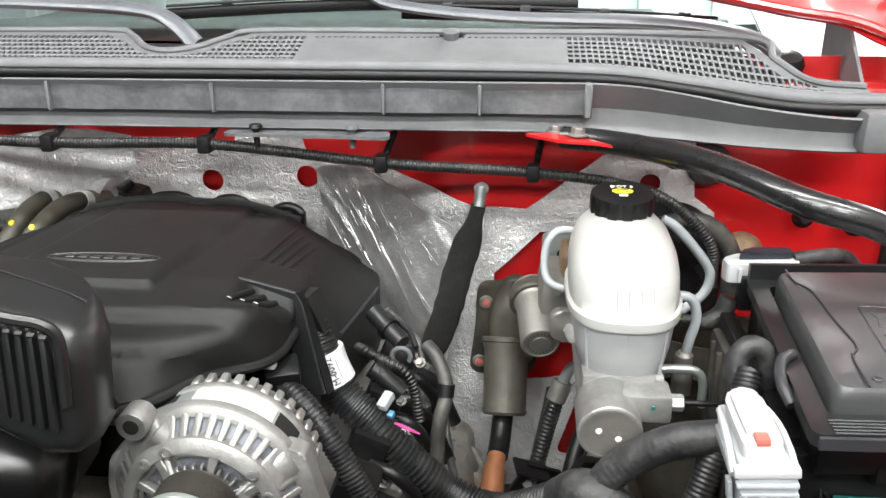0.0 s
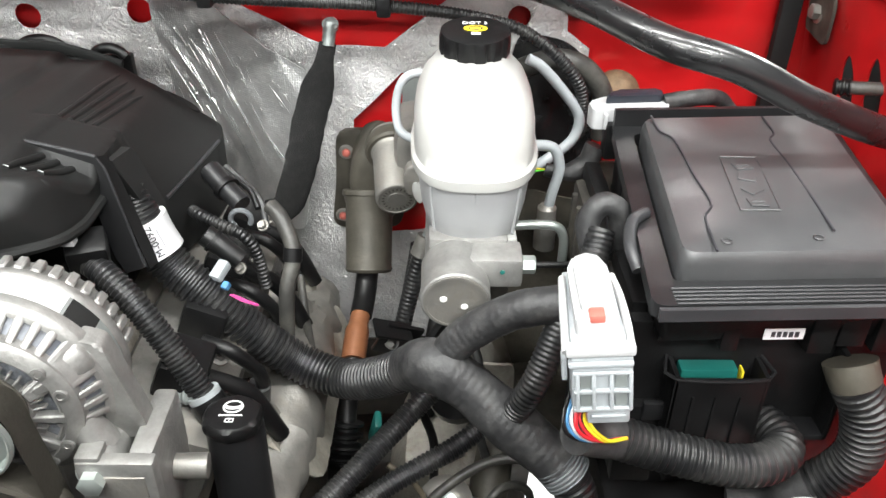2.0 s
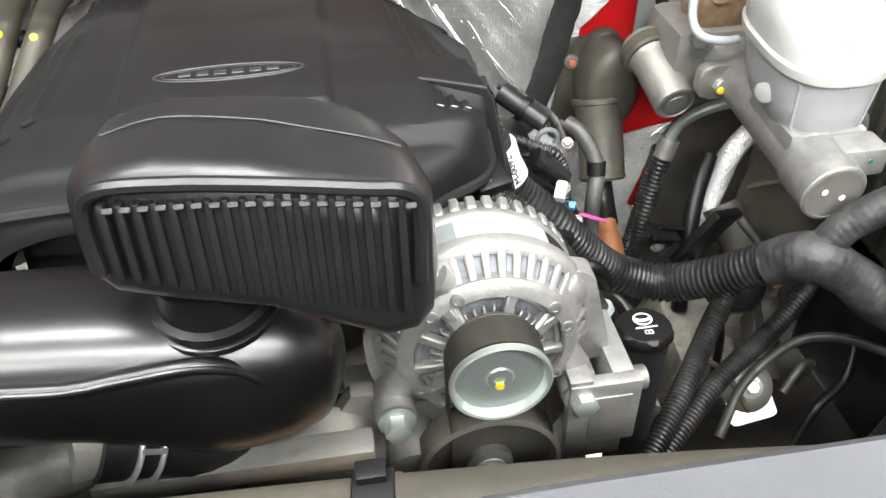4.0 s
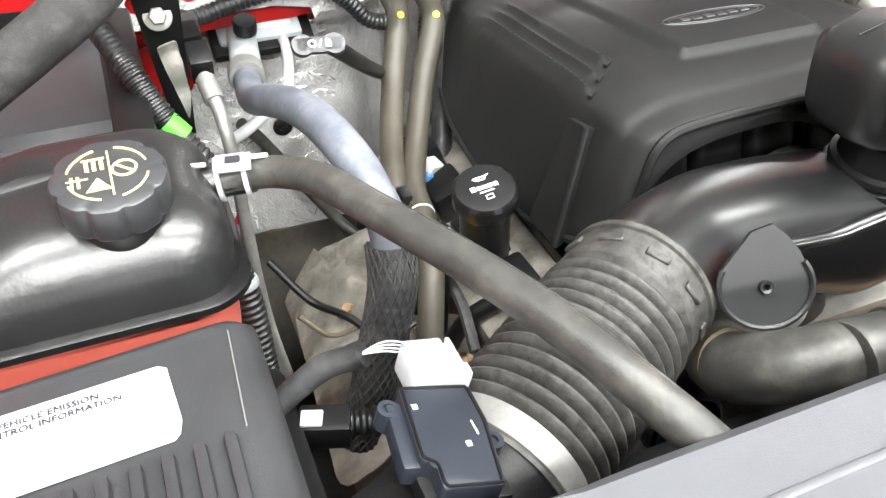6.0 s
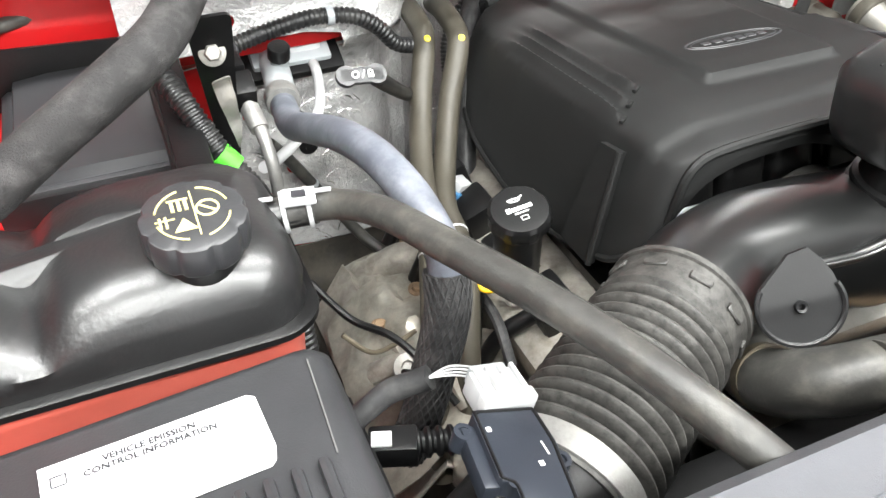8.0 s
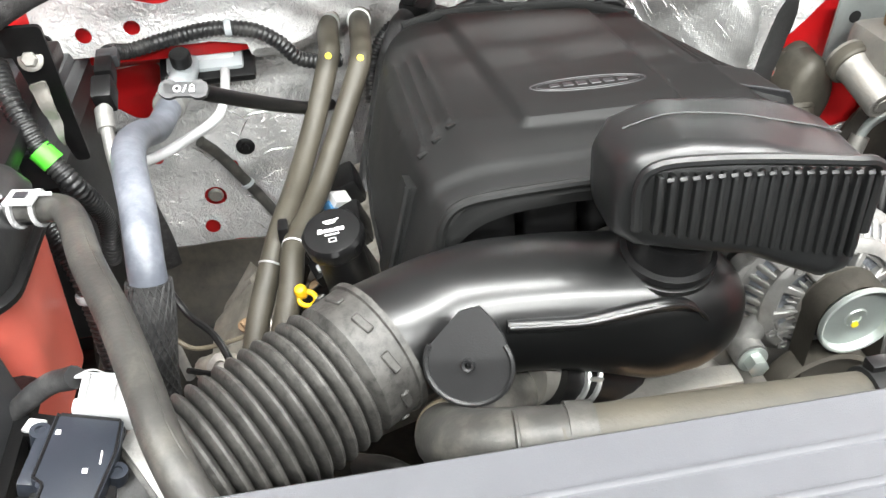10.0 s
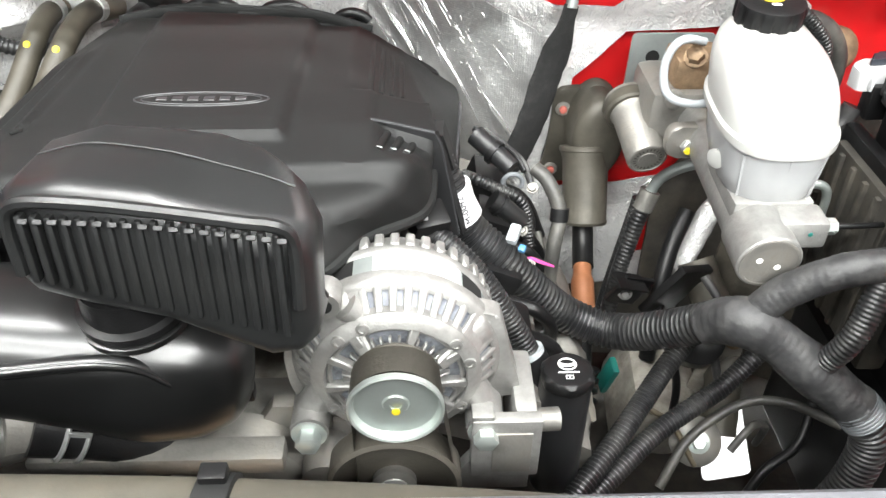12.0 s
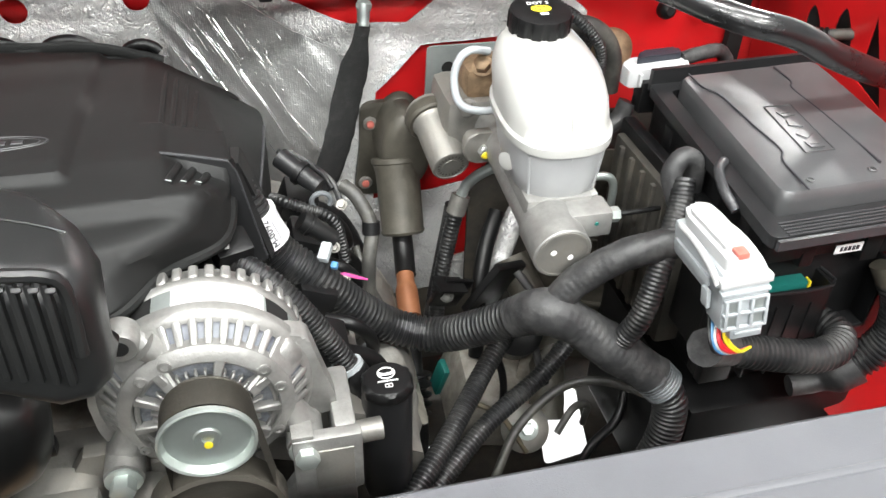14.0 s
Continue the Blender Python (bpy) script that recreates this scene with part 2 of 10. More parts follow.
# ---- materials ----
def material(name, base, rough=0.5, metal=0.0, var=0.2, scale=25.0, bump=0.15, bscale=350.0, coat=0.0, spec=0.5, dust=None, dust_amount=0.0, dust_scale=14.0, sss=0.0):
    m = bpy.data.materials.new(name)
    m.use_nodes = True
    nt = m.node_tree
    bsdf = nt.nodes["Principled BSDF"]
    add, link = nt.nodes.new, nt.links.new
    tc = add("ShaderNodeTexCoord")
    n1 = add("ShaderNodeTexNoise")
    n1.inputs["Scale"].default_value, n1.inputs["Detail"].default_value, n1.inputs["Roughness"].default_value = scale, 6, 0.62
    link(tc.outputs["Object"], n1.inputs["Vector"])
    ramp = add("ShaderNodeValToRGB")
    ramp.color_ramp.elements[0].position, ramp.color_ramp.elements[1].position = 0.3, 0.72
    lo, hi = [max(0, c * (1 - var)) for c in base], [min(1, c * (1 + var)) for c in base]
    ramp.color_ramp.elements[0].color, ramp.color_ramp.elements[1].color = (*lo, 1), (*hi, 1)
    link(n1.outputs["Fac"], ramp.inputs["Fac"])
    colour = ramp.outputs["Color"]
    rr = add("ShaderNodeMapRange")
    rr.inputs["To Min"].default_value, rr.inputs["To Max"].default_value = max(0.03, rough - min(0.09, 0.3 * var)), min(1, rough + min(0.11, 0.4 * var))
    link(n1.outputs["Fac"], rr.inputs["Value"])
    if dust_amount > 0:
        n3 = add("ShaderNodeTexNoise")
        n3.inputs["Scale"].default_value, n3.inputs["Detail"].default_value, n3.inputs["Roughness"].default_value = dust_scale, 9, 0.7
        link(tc.outputs["Object"], n3.inputs["Vector"])
        r3 = add("ShaderNodeMapRange")
        r3.inputs["From Min"].default_value, r3.inputs["From Max"].default_value, r3.inputs["To Max"].default_value = 0.46, 0.72, dust_amount
        link(n3.outputs["Fac"], r3.inputs["Value"])
        mix = add("ShaderNodeMix")
        mix.data_type = "RGBA"
        link(r3.outputs["Result"], mix.inputs["Factor"])
        link(colour, mix.inputs["A"])
        mix.inputs["B"].default_value = (*dust, 1)
        colour = mix.outputs["Result"]
    link(colour, bsdf.inputs["Base Color"])
    link(rr.outputs["Result"], bsdf.inputs["Roughness"])
    bsdf.inputs["Metallic"].default_value = metal
    bsdf.inputs["Specular IOR Level"].default_value = spec
    bsdf.inputs["Coat Weight"].default_value = coat
    bsdf.inputs["Coat Roughness"].default_value = 0.06
    if sss:
        bsdf.inputs["Subsurface Weight"].default_value = sss
        bsdf.inputs["Subsurface Radius"].default_value = (0.012, 0.011, 0.01)
    if bump > 0:
        n2 = add("ShaderNodeTexNoise")
        n2.inputs["Scale"].default_value, n2.inputs["Detail"].default_value = bscale, 4
        link(tc.outputs["Object"], n2.inputs["Vector"])
        b = add("ShaderNodeBump")
        b.inputs["Strength"].default_value, b.inputs["Distance"].default_value = bump, 0.002
        link(n2.outputs["Fac"], b.inputs["Height"])
        link(b.outputs["Normal"], bsdf.inputs["Normal"])
    return m


def foil_material(name, dull=False):
    """Embossed aluminium foil: fine dimples, sharp small creases and wide dents."""
    m = bpy.data.materials.new(name)
    m.use_nodes = True
    nt = m.node_tree
    bsdf = nt.nodes["Principled BSDF"]
    add, link = nt.nodes.new, nt.links.new
    tc = add("ShaderNodeTexCoord")
    vec = tc.outputs["Object"]
    nz = add("ShaderNodeTexNoise")
    nz.inputs["Scale"].default_value, nz.inputs["Detail"].default_value, nz.inputs["Roughness"].default_value = 26, 7, 0.6
    link(vec, nz.inputs["Vector"])
    warp = add("ShaderNodeVectorMath")
    warp.operation = "MULTIPLY_ADD"
    warp.inputs[1].default_value = (0.05, 0.05, 0.05)
    link(nz.outputs["Color"], warp.inputs[0])
    link(vec, warp.inputs[2])
    # creases: edges of uneven cells at two sizes
    heights = []
    for scale, weight in ((16, 0.8), (48, 0.45), (120, 0.34)):
        vo = add("ShaderNodeTexVoronoi")
        vo.feature = "DISTANCE_TO_EDGE"
        vo.inputs["Scale"].default_value = scale
        link(warp.outputs["Vector"], vo.inputs["Vector"])
        k = add("ShaderNodeMath")
        k.operation = "MULTIPLY"
        k.inputs[1].default_value = weight * (0.40 if dull else 1.45)
        link(vo.outputs["Distance"], k.inputs[0])
        heights.append(k.outputs["Value"])
    # embossed dimples
    dim = add("ShaderNodeTexVoronoi")
    dim.inputs["Scale"].default_value, dim.inputs["Randomness"].default_value = 330, 0.25
    link(vec, dim.inputs["Vector"])
    k = add("ShaderNodeMath")
    k.operation = "MULTIPLY"
    k.inputs[1].default_value = 0.12 if dull else 0.075
    link(dim.outputs["Distance"], k.inputs[0])
    total = k.outputs["Value"]
    for h in heights:
        a = add("ShaderNodeMath")
        a.operation = "ADD"
        link(total, a.inputs[0])
        link(h, a.inputs[1])
        total = a.outputs["Value"]
    b = add("ShaderNodeBump")
    b.inputs["Strength"].default_value, b.inputs["Distance"].default_value = 0.85, 0.006
    link(total, b.inputs["Height"])
    link(b.outputs["Normal"], bsdf.inputs["Normal"])
    ramp = add("ShaderNodeValToRGB")
    ramp.color_ramp.elements[0].position, ramp.color_ramp.elements[1].position = 0.32, 0.7
    lo, hi = ((0.62, 0.62, 0.615), (0.90, 0.90, 0.89)) if dull else ((0.80, 0.80, 0.79), (0.97, 0.97, 0.96))
    ramp.color_ramp.elements[0].color, ramp.color_ramp.elements[1].color = (*lo, 1), (*hi, 1)
    link(nz.outputs["Fac"], ramp.inputs["Fac"])
    link(ramp.outputs["Color"], bsdf.inputs["Base Color"])
    bsdf.inputs["Metallic"].default_value = 0.68 if dull else 0.50
    rr = add("ShaderNodeMapRange")
    rr.inputs["To Min"].default_value, rr.inputs["To Max"].default_value = (0.24, 0.42) if dull else (0.17, 0.32)
    link(nz.outputs["Fac"], rr.inputs["Value"])
    link(rr.outputs["Result"], bsdf.inputs["Roughness"])
    return m


COVER = material("charcoal_cover_plastic", (0.0085, 0.0089, 0.0088), 0.58, var=0.15, bump=0.10, bscale=1100, spec=0.38)
GLOSS = material("smooth_black_plastic", (0.0065, 0.0067, 0.0068), 0.31, var=0.1, bump=0.02, bscale=500, spec=0.9)
TANKTOP = material("satin_black_tank_plastic", (0.0125, 0.0125, 0.013), 0.34, var=0.15, bump=0.14, bscale=260, spec=1.0)
RESON = material("satin_grey_black_plastic", (0.0105, 0.0110, 0.0112), 0.34, var=0.1, bump=0.08, bscale=900, spec=0.8)
WINDING = material("varnished_winding", (0.16, 0.17, 0.19), 0.35, metal=0.3, var=0.5, scale=160, bump=0.5, bscale=320)
EAR = material("worn_grey_black_plastic", (0.014, 0.0142, 0.0148), 0.42, var=0.15, bump=0.06, bscale=700, spec=0.45)
CLAMPGREY = material("mid_grey_clamp_plastic", (0.11, 0.118, 0.125), 0.45, var=0.12, bump=0.06)
WASHER = material("pale_grey_cap_plastic", (0.21, 0.215, 0.22), 0.42, var=0.08, bump=0.06)
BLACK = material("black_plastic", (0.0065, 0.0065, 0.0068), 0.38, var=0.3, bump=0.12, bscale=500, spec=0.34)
SATIN = material("grey_black_lid_plastic", (0.034, 0.0345, 0.037), 0.36, var=0.14, bump=0.1, bscale=800)
RIM = material("satin_black_rim_plastic", (0.014, 0.0142, 0.015), 0.34, var=0.14, bump=0.1, bscale=800, spec=0.45)
# base colour lightened to stand in for the sheen on the lid
LID = material("weathered_lid_pale_for_sheen", (0.058, 0.059, 0.061), 0.36, var=0.14, bump=0.1, bscale=800, spec=0.7)
RUBBER = material("dusty_black_rubber", (0.060, 0.058, 0.054), 0.50, var=0.4, bump=0.3, bscale=240, dust=(0.008, 0.008, 0.0078), dust_amount=0.95, dust_scale=140)
HOSE = material("dull_rubber_hose", (0.042, 0.041, 0.038), 0.42, var=0.3, bump=0.15, bscale=300, dust=(0.2, 0.19, 0.16), dust_amount=0.35, dust_scale=30)
BROWNHOSE = material("brownish_heater_hose", (0.054, 0.048, 0.036), 0.5, var=0.2, bump=0.12, bscale=300)
GREYHOSE = material("slate_grey_hose", (0.108, 0.118, 0.142), 0.42, var=0.25, bump=0.12, bscale=200, dust=(0.26, 0.27, 0.29), dust_amount=0.5, dust_scale=25)
CONDUIT = material("corrugated_conduit_plastic", (0.0125, 0.0128, 0.0135), 0.36, var=0.3, bump=0.05, bscale=300, dust=(0.12, 0.116, 0.108), dust_amount=0.3, dust_scale=30)
TAPE = material("black_cloth_tape", (0.026, 0.026, 0.027), 0.48, var=0.35, bump=0.35, bscale=160, dust=(0.13, 0.127, 0.12), dust_amount=0.35, dust_scale=50)
STRAP = material("black_woven_strap", (0.007, 0.007, 0.007), 0.8, var=0.3, bump=0.6, bscale=600, dust=(0.035, 0.034, 0.033), dust_amount=0.4, dust_scale=70)
SLEEVE = material("woven_black_sleeve", (0.019, 0.0185, 0.0185), 0.75, var=0.25, bump=0.5, bscale=700, dust=(0.16, 0.15, 0.15), dust_amount=0.3, dust_scale=60)
RED = material("red_body_paint", (0.52, 0.011, 0.013), 0.28, var=0.06, scale=6, bump=0.03, bscale=60, coat=0.6, dust=(0.36, 0.035, 0.03), dust_amount=0.5, dust_scale=9)
COWL = material("grey_cowl_plastic", (0.145, 0.149, 0.154), 0.52, var=0.14, bump=0.12, bscale=700, dust=(0.07, 0.07, 0.072), dust_amount=0.35, dust_scale=11)
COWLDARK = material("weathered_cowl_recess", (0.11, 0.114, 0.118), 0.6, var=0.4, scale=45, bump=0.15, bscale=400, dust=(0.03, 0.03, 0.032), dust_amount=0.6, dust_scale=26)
SHROUD = material("grey_radiator_cover_plastic", (0.086, 0.088, 0.097), 0.42, var=0.07, bump=0.1, bscale=1100)
ALU = material("cast_aluminium", (0.31, 0.306, 0.294), 0.48, metal=0.6, var=0.2, scale=60, bump=0.22, bscale=420)
ALUDARK = material("dull_cast_aluminium", (0.3, 0.29, 0.27), 0.5, metal=0.65, var=0.3, scale=30, bump=0.25, bscale=260, dust=(0.2, 0.17, 0.13), dust_amount=0.5, dust_scale=30)
ENGINE = material("stained_engine_casting", (0.4, 0.375, 0.33), 0.55, metal=0.45, var=0.4, scale=22, bump=0.35, bscale=150, dust=(0.1, 0.08, 0.055), dust_amount=0.7, dust_scale=25)
STEEL = material("bright_steel", (0.62, 0.63, 0.62), 0.32, metal=0.8, var=0.1, bump=0.05)
ZINC = material("zinc_plated_steel", (0.52, 0.57, 0.545), 0.34, metal=0.7, var=0.12, scale=18, bump=0.04)
PLATE = material("grey_galvanised_plate", (0.34, 0.37, 0.36), 0.42, metal=0.5, var=0.15, scale=20, bump=0.1)
OLIVE = material("olive_brown_steel", (0.072, 0.066, 0.053), 0.5, metal=0.25, var=0.3, scale=30, bump=0.2, bscale=200)
TAUPE = material("taupe_hose", (0.060, 0.055, 0.043), 0.55, var=0.2, scale=18, bump=0.15, bscale=260, dust=(0.12, 0.105, 0.075), dust_amount=0.35, dust_scale=12)
COPPER = material("orange_brown_shaft_coating", (0.3, 0.12, 0.055), 0.48, metal=0.2, var=0.2, bump=0.1)
RUST = material("rusty_fitting_steel", (0.28, 0.19, 0.115), 0.6, metal=0.4, var=0.4, scale=60, bump=0.3, bscale=260)
BELT = material("ribbed_rubber_belt", (0.075, 0.068, 0.056), 0.6, var=0.25, bump=0.25, bscale=300)
WHITE = material("milky_white_plastic", (0.375, 0.375, 0.36), 0.36, var=0.04, scale=12, bump=0.04, sss=0.1)
LIGHTGREY = material("light_grey_connector_plastic", (0.36, 0.385, 0.4), 0.42, var=0.08, bump=0.06)
OFFWHITE = material("white_connector_plastic", (0.46, 0.465, 0.47), 0.42, var=0.05, bump=0.05)
LABEL = material("white_paper_label", (0.66, 0.66, 0.67), 0.45, var=0.03, bump=0.02)
INK = material("dark_label_ink", (0.03, 0.03, 0.035), 0.5, var=0.1, bump=0)
GREYINK = material("pale_grey_label_ink", (0.38, 0.38, 0.4), 0.5, var=0.1, bump=0)
WHITEINK = material("white_printed_ink", (0.80, 0.80, 0.78), 0.5, var=0.05, bump=0)
YELLOW = material("yellow_marking", (0.78, 0.62, 0.03), 0.4, var=0.1, bump=0.02)
PALEYELLOW = material("pale_yellow_print", (0.72, 0.63, 0.25), 0.5, var=0.1, bump=0)
DIPSTICK = material("yellow_handle_plastic", (0.82, 0.50, 0.01), 0.35, var=0.1, bump=0.05)
GREEN = material("bright_green_tape", (0.09, 0.62, 0.04), 0.45, var=0.1, bump=0.1)
TEAL = material("teal_fuse_plastic", (0.010, 0.115, 0.098), 0.35, var=0.15, bump=0.05)
SALMON = material("salmon_red_lock", (0.5, 0.14, 0.11), 0.4, var=0.1, bump=0.05)
REDWIRE = material("red_wire", (0.55, 0.02, 0.03), 0.4, var=0.1, bump=0.03)
PINKWIRE = material("pink_wire", (0.42, 0.05, 0.2), 0.4, var=0.1, bump=0.03)
BLUEWIRE = material("blue_connector_plastic", (0.06, 0.19, 0.36), 0.4, var=0.1, bump=0.03)
COOLANT = material("red_translucent_tank", (0.6, 0.13, 0.095), 0.34, var=0.12, scale=9, bump=0.05, sss=0.25)
TAN = material("tan_aged_plastic", (0.105, 0.087, 0.06), 0.5, var=0.25, scale=40, bump=0.1)
FOIL = foil_material("crinkled_foil")
FOILS = foil_material("pulled_foil", True)
DARKFOIL = material("black_crinkled_film", (0.02, 0.02, 0.021), 0.25, var=0.3, scale=30, bump=0.9, bscale=70, spec=0.9)
# brighter than the foil, to put glints on its creases
CREASEGLINT = material("bright_crease_glint", (0.93, 0.93, 0.92), 0.22, metal=0.85, var=0.06, scale=60, bump=0.1, bscale=500)
# blue-grey base paints the bright reflection on the satin black arms
WIPER = material("satin_black_wiper_reflection", (0.13, 0.14, 0.155), 0.35, var=0.12, bump=0.05, bscale=600, spec=0.7)
# near-black colour painted where only shade fills openings and gaps
GAPSHADE = material("near_black_gap_shade", (0.006, 0.006, 0.006), 0.8, var=0.2, bump=0)
MAF = material("slate_sensor_plastic", (0.022, 0.026, 0.035), 0.35, var=0.1, bump=0.06, bscale=900)
LINER = material("dusty_brown_liner", (0.075, 0.067, 0.052), 0.85, var=0.5, scale=18, bump=0.6, bscale=160, dust=(0.14, 0.125, 0.10), dust_amount=0.6, dust_scale=16)
# grime on real parts, and painted shade below the foil
GRIMESHADE = material("grimy_black_and_shade", (0.034, 0.031, 0.026), 0.7, var=0.4, bump=0.4, bscale=120, dust=(0.11, 0.095, 0.07), dust_amount=0.6, dust_scale=12)
ARM = material("dull_black_arm_plastic", (0.007, 0.007, 0.0073), 0.62, var=0.2, bump=0.1, bscale=700, spec=0.3)
PAD = material("grey_felt", (0.16, 0.155, 0.155), 0.9, var=0.25, bump=0.5, bscale=260)
SHIELD = material("heat_stained_shield", (0.46, 0.44, 0.38), 0.30, metal=0.6, var=0.35, scale=28, bump=0.6, bscale=55, dust=(0.14, 0.11, 0.08), dust_amount=0.6, dust_scale=22)
WHITELOW = material("cloudy_translucent_plastic", (0.33, 0.335, 0.34), 0.32, var=0.06, scale=14, bump=0.04, sss=0.1)
BRACE = material("glossy_black_enamel", (0.010, 0.010, 0.0105), 0.27, var=0.2, bump=0.03, spec=0.7, coat=0.3)
FAINT = material("faint_rubber_print", (0.13, 0.13, 0.125), 0.5, var=0.2, bump=0)
FLOOR = material("painted_workshop_floor", (0.62, 0.62, 0.62), 0.3, var=0.06, scale=3, bump=0.05, bscale=80)
CEIL = material("grey_ceiling_panel", (0.13, 0.13, 0.135), 0.5, var=0.08, scale=2, bump=0.05, bscale=120)
WALLGREY = material("grey_wall_panel", (0.15, 0.155, 0.16), 0.5, var=0.08, scale=2, bump=0.05, bscale=120)
WALL = material("white_wall_panel", (0.68, 0.7, 0.71), 0.45, var=0.05, scale=2, bump=0.05, bscale=120)
LIGHTFRAME = material("white_lamp_housing", (0.8, 0.8, 0.8), 0.4, var=0.03, bump=0.02)

DIFFUSER = bpy.data.materials.new("glowing_diffuser")
DIFFUSER.use_nodes = True
_d = DIFFUSER.node_tree.nodes["Principled BSDF"]
_d.inputs["Base Color"].default_value = (0.9, 0.9, 0.9, 1)
_d.inputs["Emission Color"].default_value = (1, 0.99, 0.97, 1)
_d.inputs["Emission Strength"].default_value = 9.0

GLASS = bpy.data.materials.new("windscreen_glass")
GLASS.use_nodes = True
_g = GLASS.node_tree.nodes["Principled BSDF"]
_g.inputs["Base Color"].default_value = (0.72, 0.86, 0.82, 1)
_g.inputs["Transmission Weight"].default_value = 1.0
_g.inputs["Roughness"].default_value = 0.0
_g.inputs["IOR"].default_value = 1.5

# ---- the room ----
def room():
    single("floor", boxat(-6, 6, -6, 6, -0.1, 0, 0), FLOOR, "pale painted workshop floor", "floor", (0, 0, 0), kind="structure")
    joints = thing("floor_joints", "thin dark joints in the workshop floor", "floor joint", (0, 0, 0), kind="structure")
    for i in range(-5, 6):
        part("joint", boxat(-6, 6, i * 1.1 - 0.003, i * 1.1 + 0.003, 0.0, 0.004, 0), GREYINK, joints, smooth=False)
    for name, x0, x1, y0, y1 in (("wall_north", -6, 6, 6, 6.15), ("wall_south", -6, 6, -6.15, -6), ("wall_east", 6, 6.15, -6.15, 6.15), ("wall_west", -6.15, -6, -6.15, 6.15)):
        bm = boxat(x0, x1, y0, y1, 0, CEILING, 0)
        ribs = []
        n = 24
        for i in range(n):
            s = -5.8 + 11.6 * i / (n - 1)
            if y1 - y0 < 1:
                yy = y0 - 0.03 if y0 > 0 else y1
                ribs.append(boxat(s - 0.05, s + 0.05, yy, yy + 0.03, 0.0, CEILING, 0.008, 1))
            else:
                xx = x0 - 0.03 if x0 > 0 else x1
                ribs.append(boxat(xx, xx + 0.03, s - 0.05, s + 0.05, 0.0, CEILING, 0.008, 1))
        single(name, merge(bm, *ribs), WALLGREY if name == "wall_west" else WALL, "grey ribbed metal wall panelling" if name == "wall_west" else "white ribbed metal wall panelling", "wall", (0, 0, 0), kind="structure")
    bm = boxat(-6.15, 6.15, -6.15, 6.15, CEILING, CEILING + 0.1, 0)
    ribs = [boxat(x - 0.04, x + 0.04, -6, 6, CEILING - 0.03, CEILING, 0.008, 1) for x in np.linspace(-5.7, 5.7, 20)]
    single("ceiling", merge(bm, *ribs), CEIL, "grey ribbed metal ceiling", "ceiling", (0, 0, 0), kind="structure")
    for x, y, share in STRIPS:
        t = thing("ceiling_light", "long white fluorescent ceiling light, switched on", "ceiling light", (x, y, CEILING - 0.03), group="ceiling lights")
        a, b = (0.17, 0.70) if y > 3 else (0.70, 0.17)
        part("frame", boxat(x - a, x + a, y - b, y + b, CEILING - 0.09, CEILING - 0.03, 0.01), LIGHTFRAME, t)
        a, b = (0.15, 0.66) if y > 3 else (0.66, 0.15)
        part("diffuser", boxat(x - a, x + a, y - b, y + b, CEILING - 0.105, CEILING - 0.089, 0.006), DIFFUSER, t, "glowing white diffuser")


room()


# ---- the truck's own sheet metal round the engine bay ----
def fire_y(x, z):
    """Front face of the firewall: a recess behind the engine, forward on both sides."""
    y = 1.215
    y -= 0.145 * smooth01(0.13, 0.36, x)
    y -= 0.105 * smooth01(-0.2, -0.33, x)
    y -= 0.085 * smooth01(1.2, 1.25, z) * smooth01(-0.2, -0.4, x)
    return y


def firewall():
    t = thing("firewall", "red painted steel firewall behind the engine", "firewall", (0, 1.2, 0.7), kind="structure")
    part("panel", sheet([(-0.98, 0.72), (0.98, 0.72), (0.98, 1.47), (-0.98, 1.47)], lambda u, v: V((u, fire_y(u, v) + 0.012, v)), 0.03, thick=-0.004), RED, t)
    part("lower_dark_sheet", sheet(rounded([(0.53, 0.72), (0.96, 0.72), (0.96, 1.10), (0.62, 1.12), (0.53, 1.0)], 0.03), lambda u, v: V((u, fire_y(u, v) - 0.012 + 0.008 * noise.noise(V((u * 12, v * 12, 4))), v)), 0.03, thick=0.006), GRIMESHADE, t, "dirt-stained black insulation mat")
    # wide pressed step along the upper edge
    part("upper_rail", tube([(-0.95, fire_y(-0.6, 1.3) + 0.02, 1.425), (-0.3, 1.1, 1.425), (0.3, 1.1, 1.425), (0.95, 1.07, 1.425)], 0.018, 10, 0.05), RED, t)
    return t


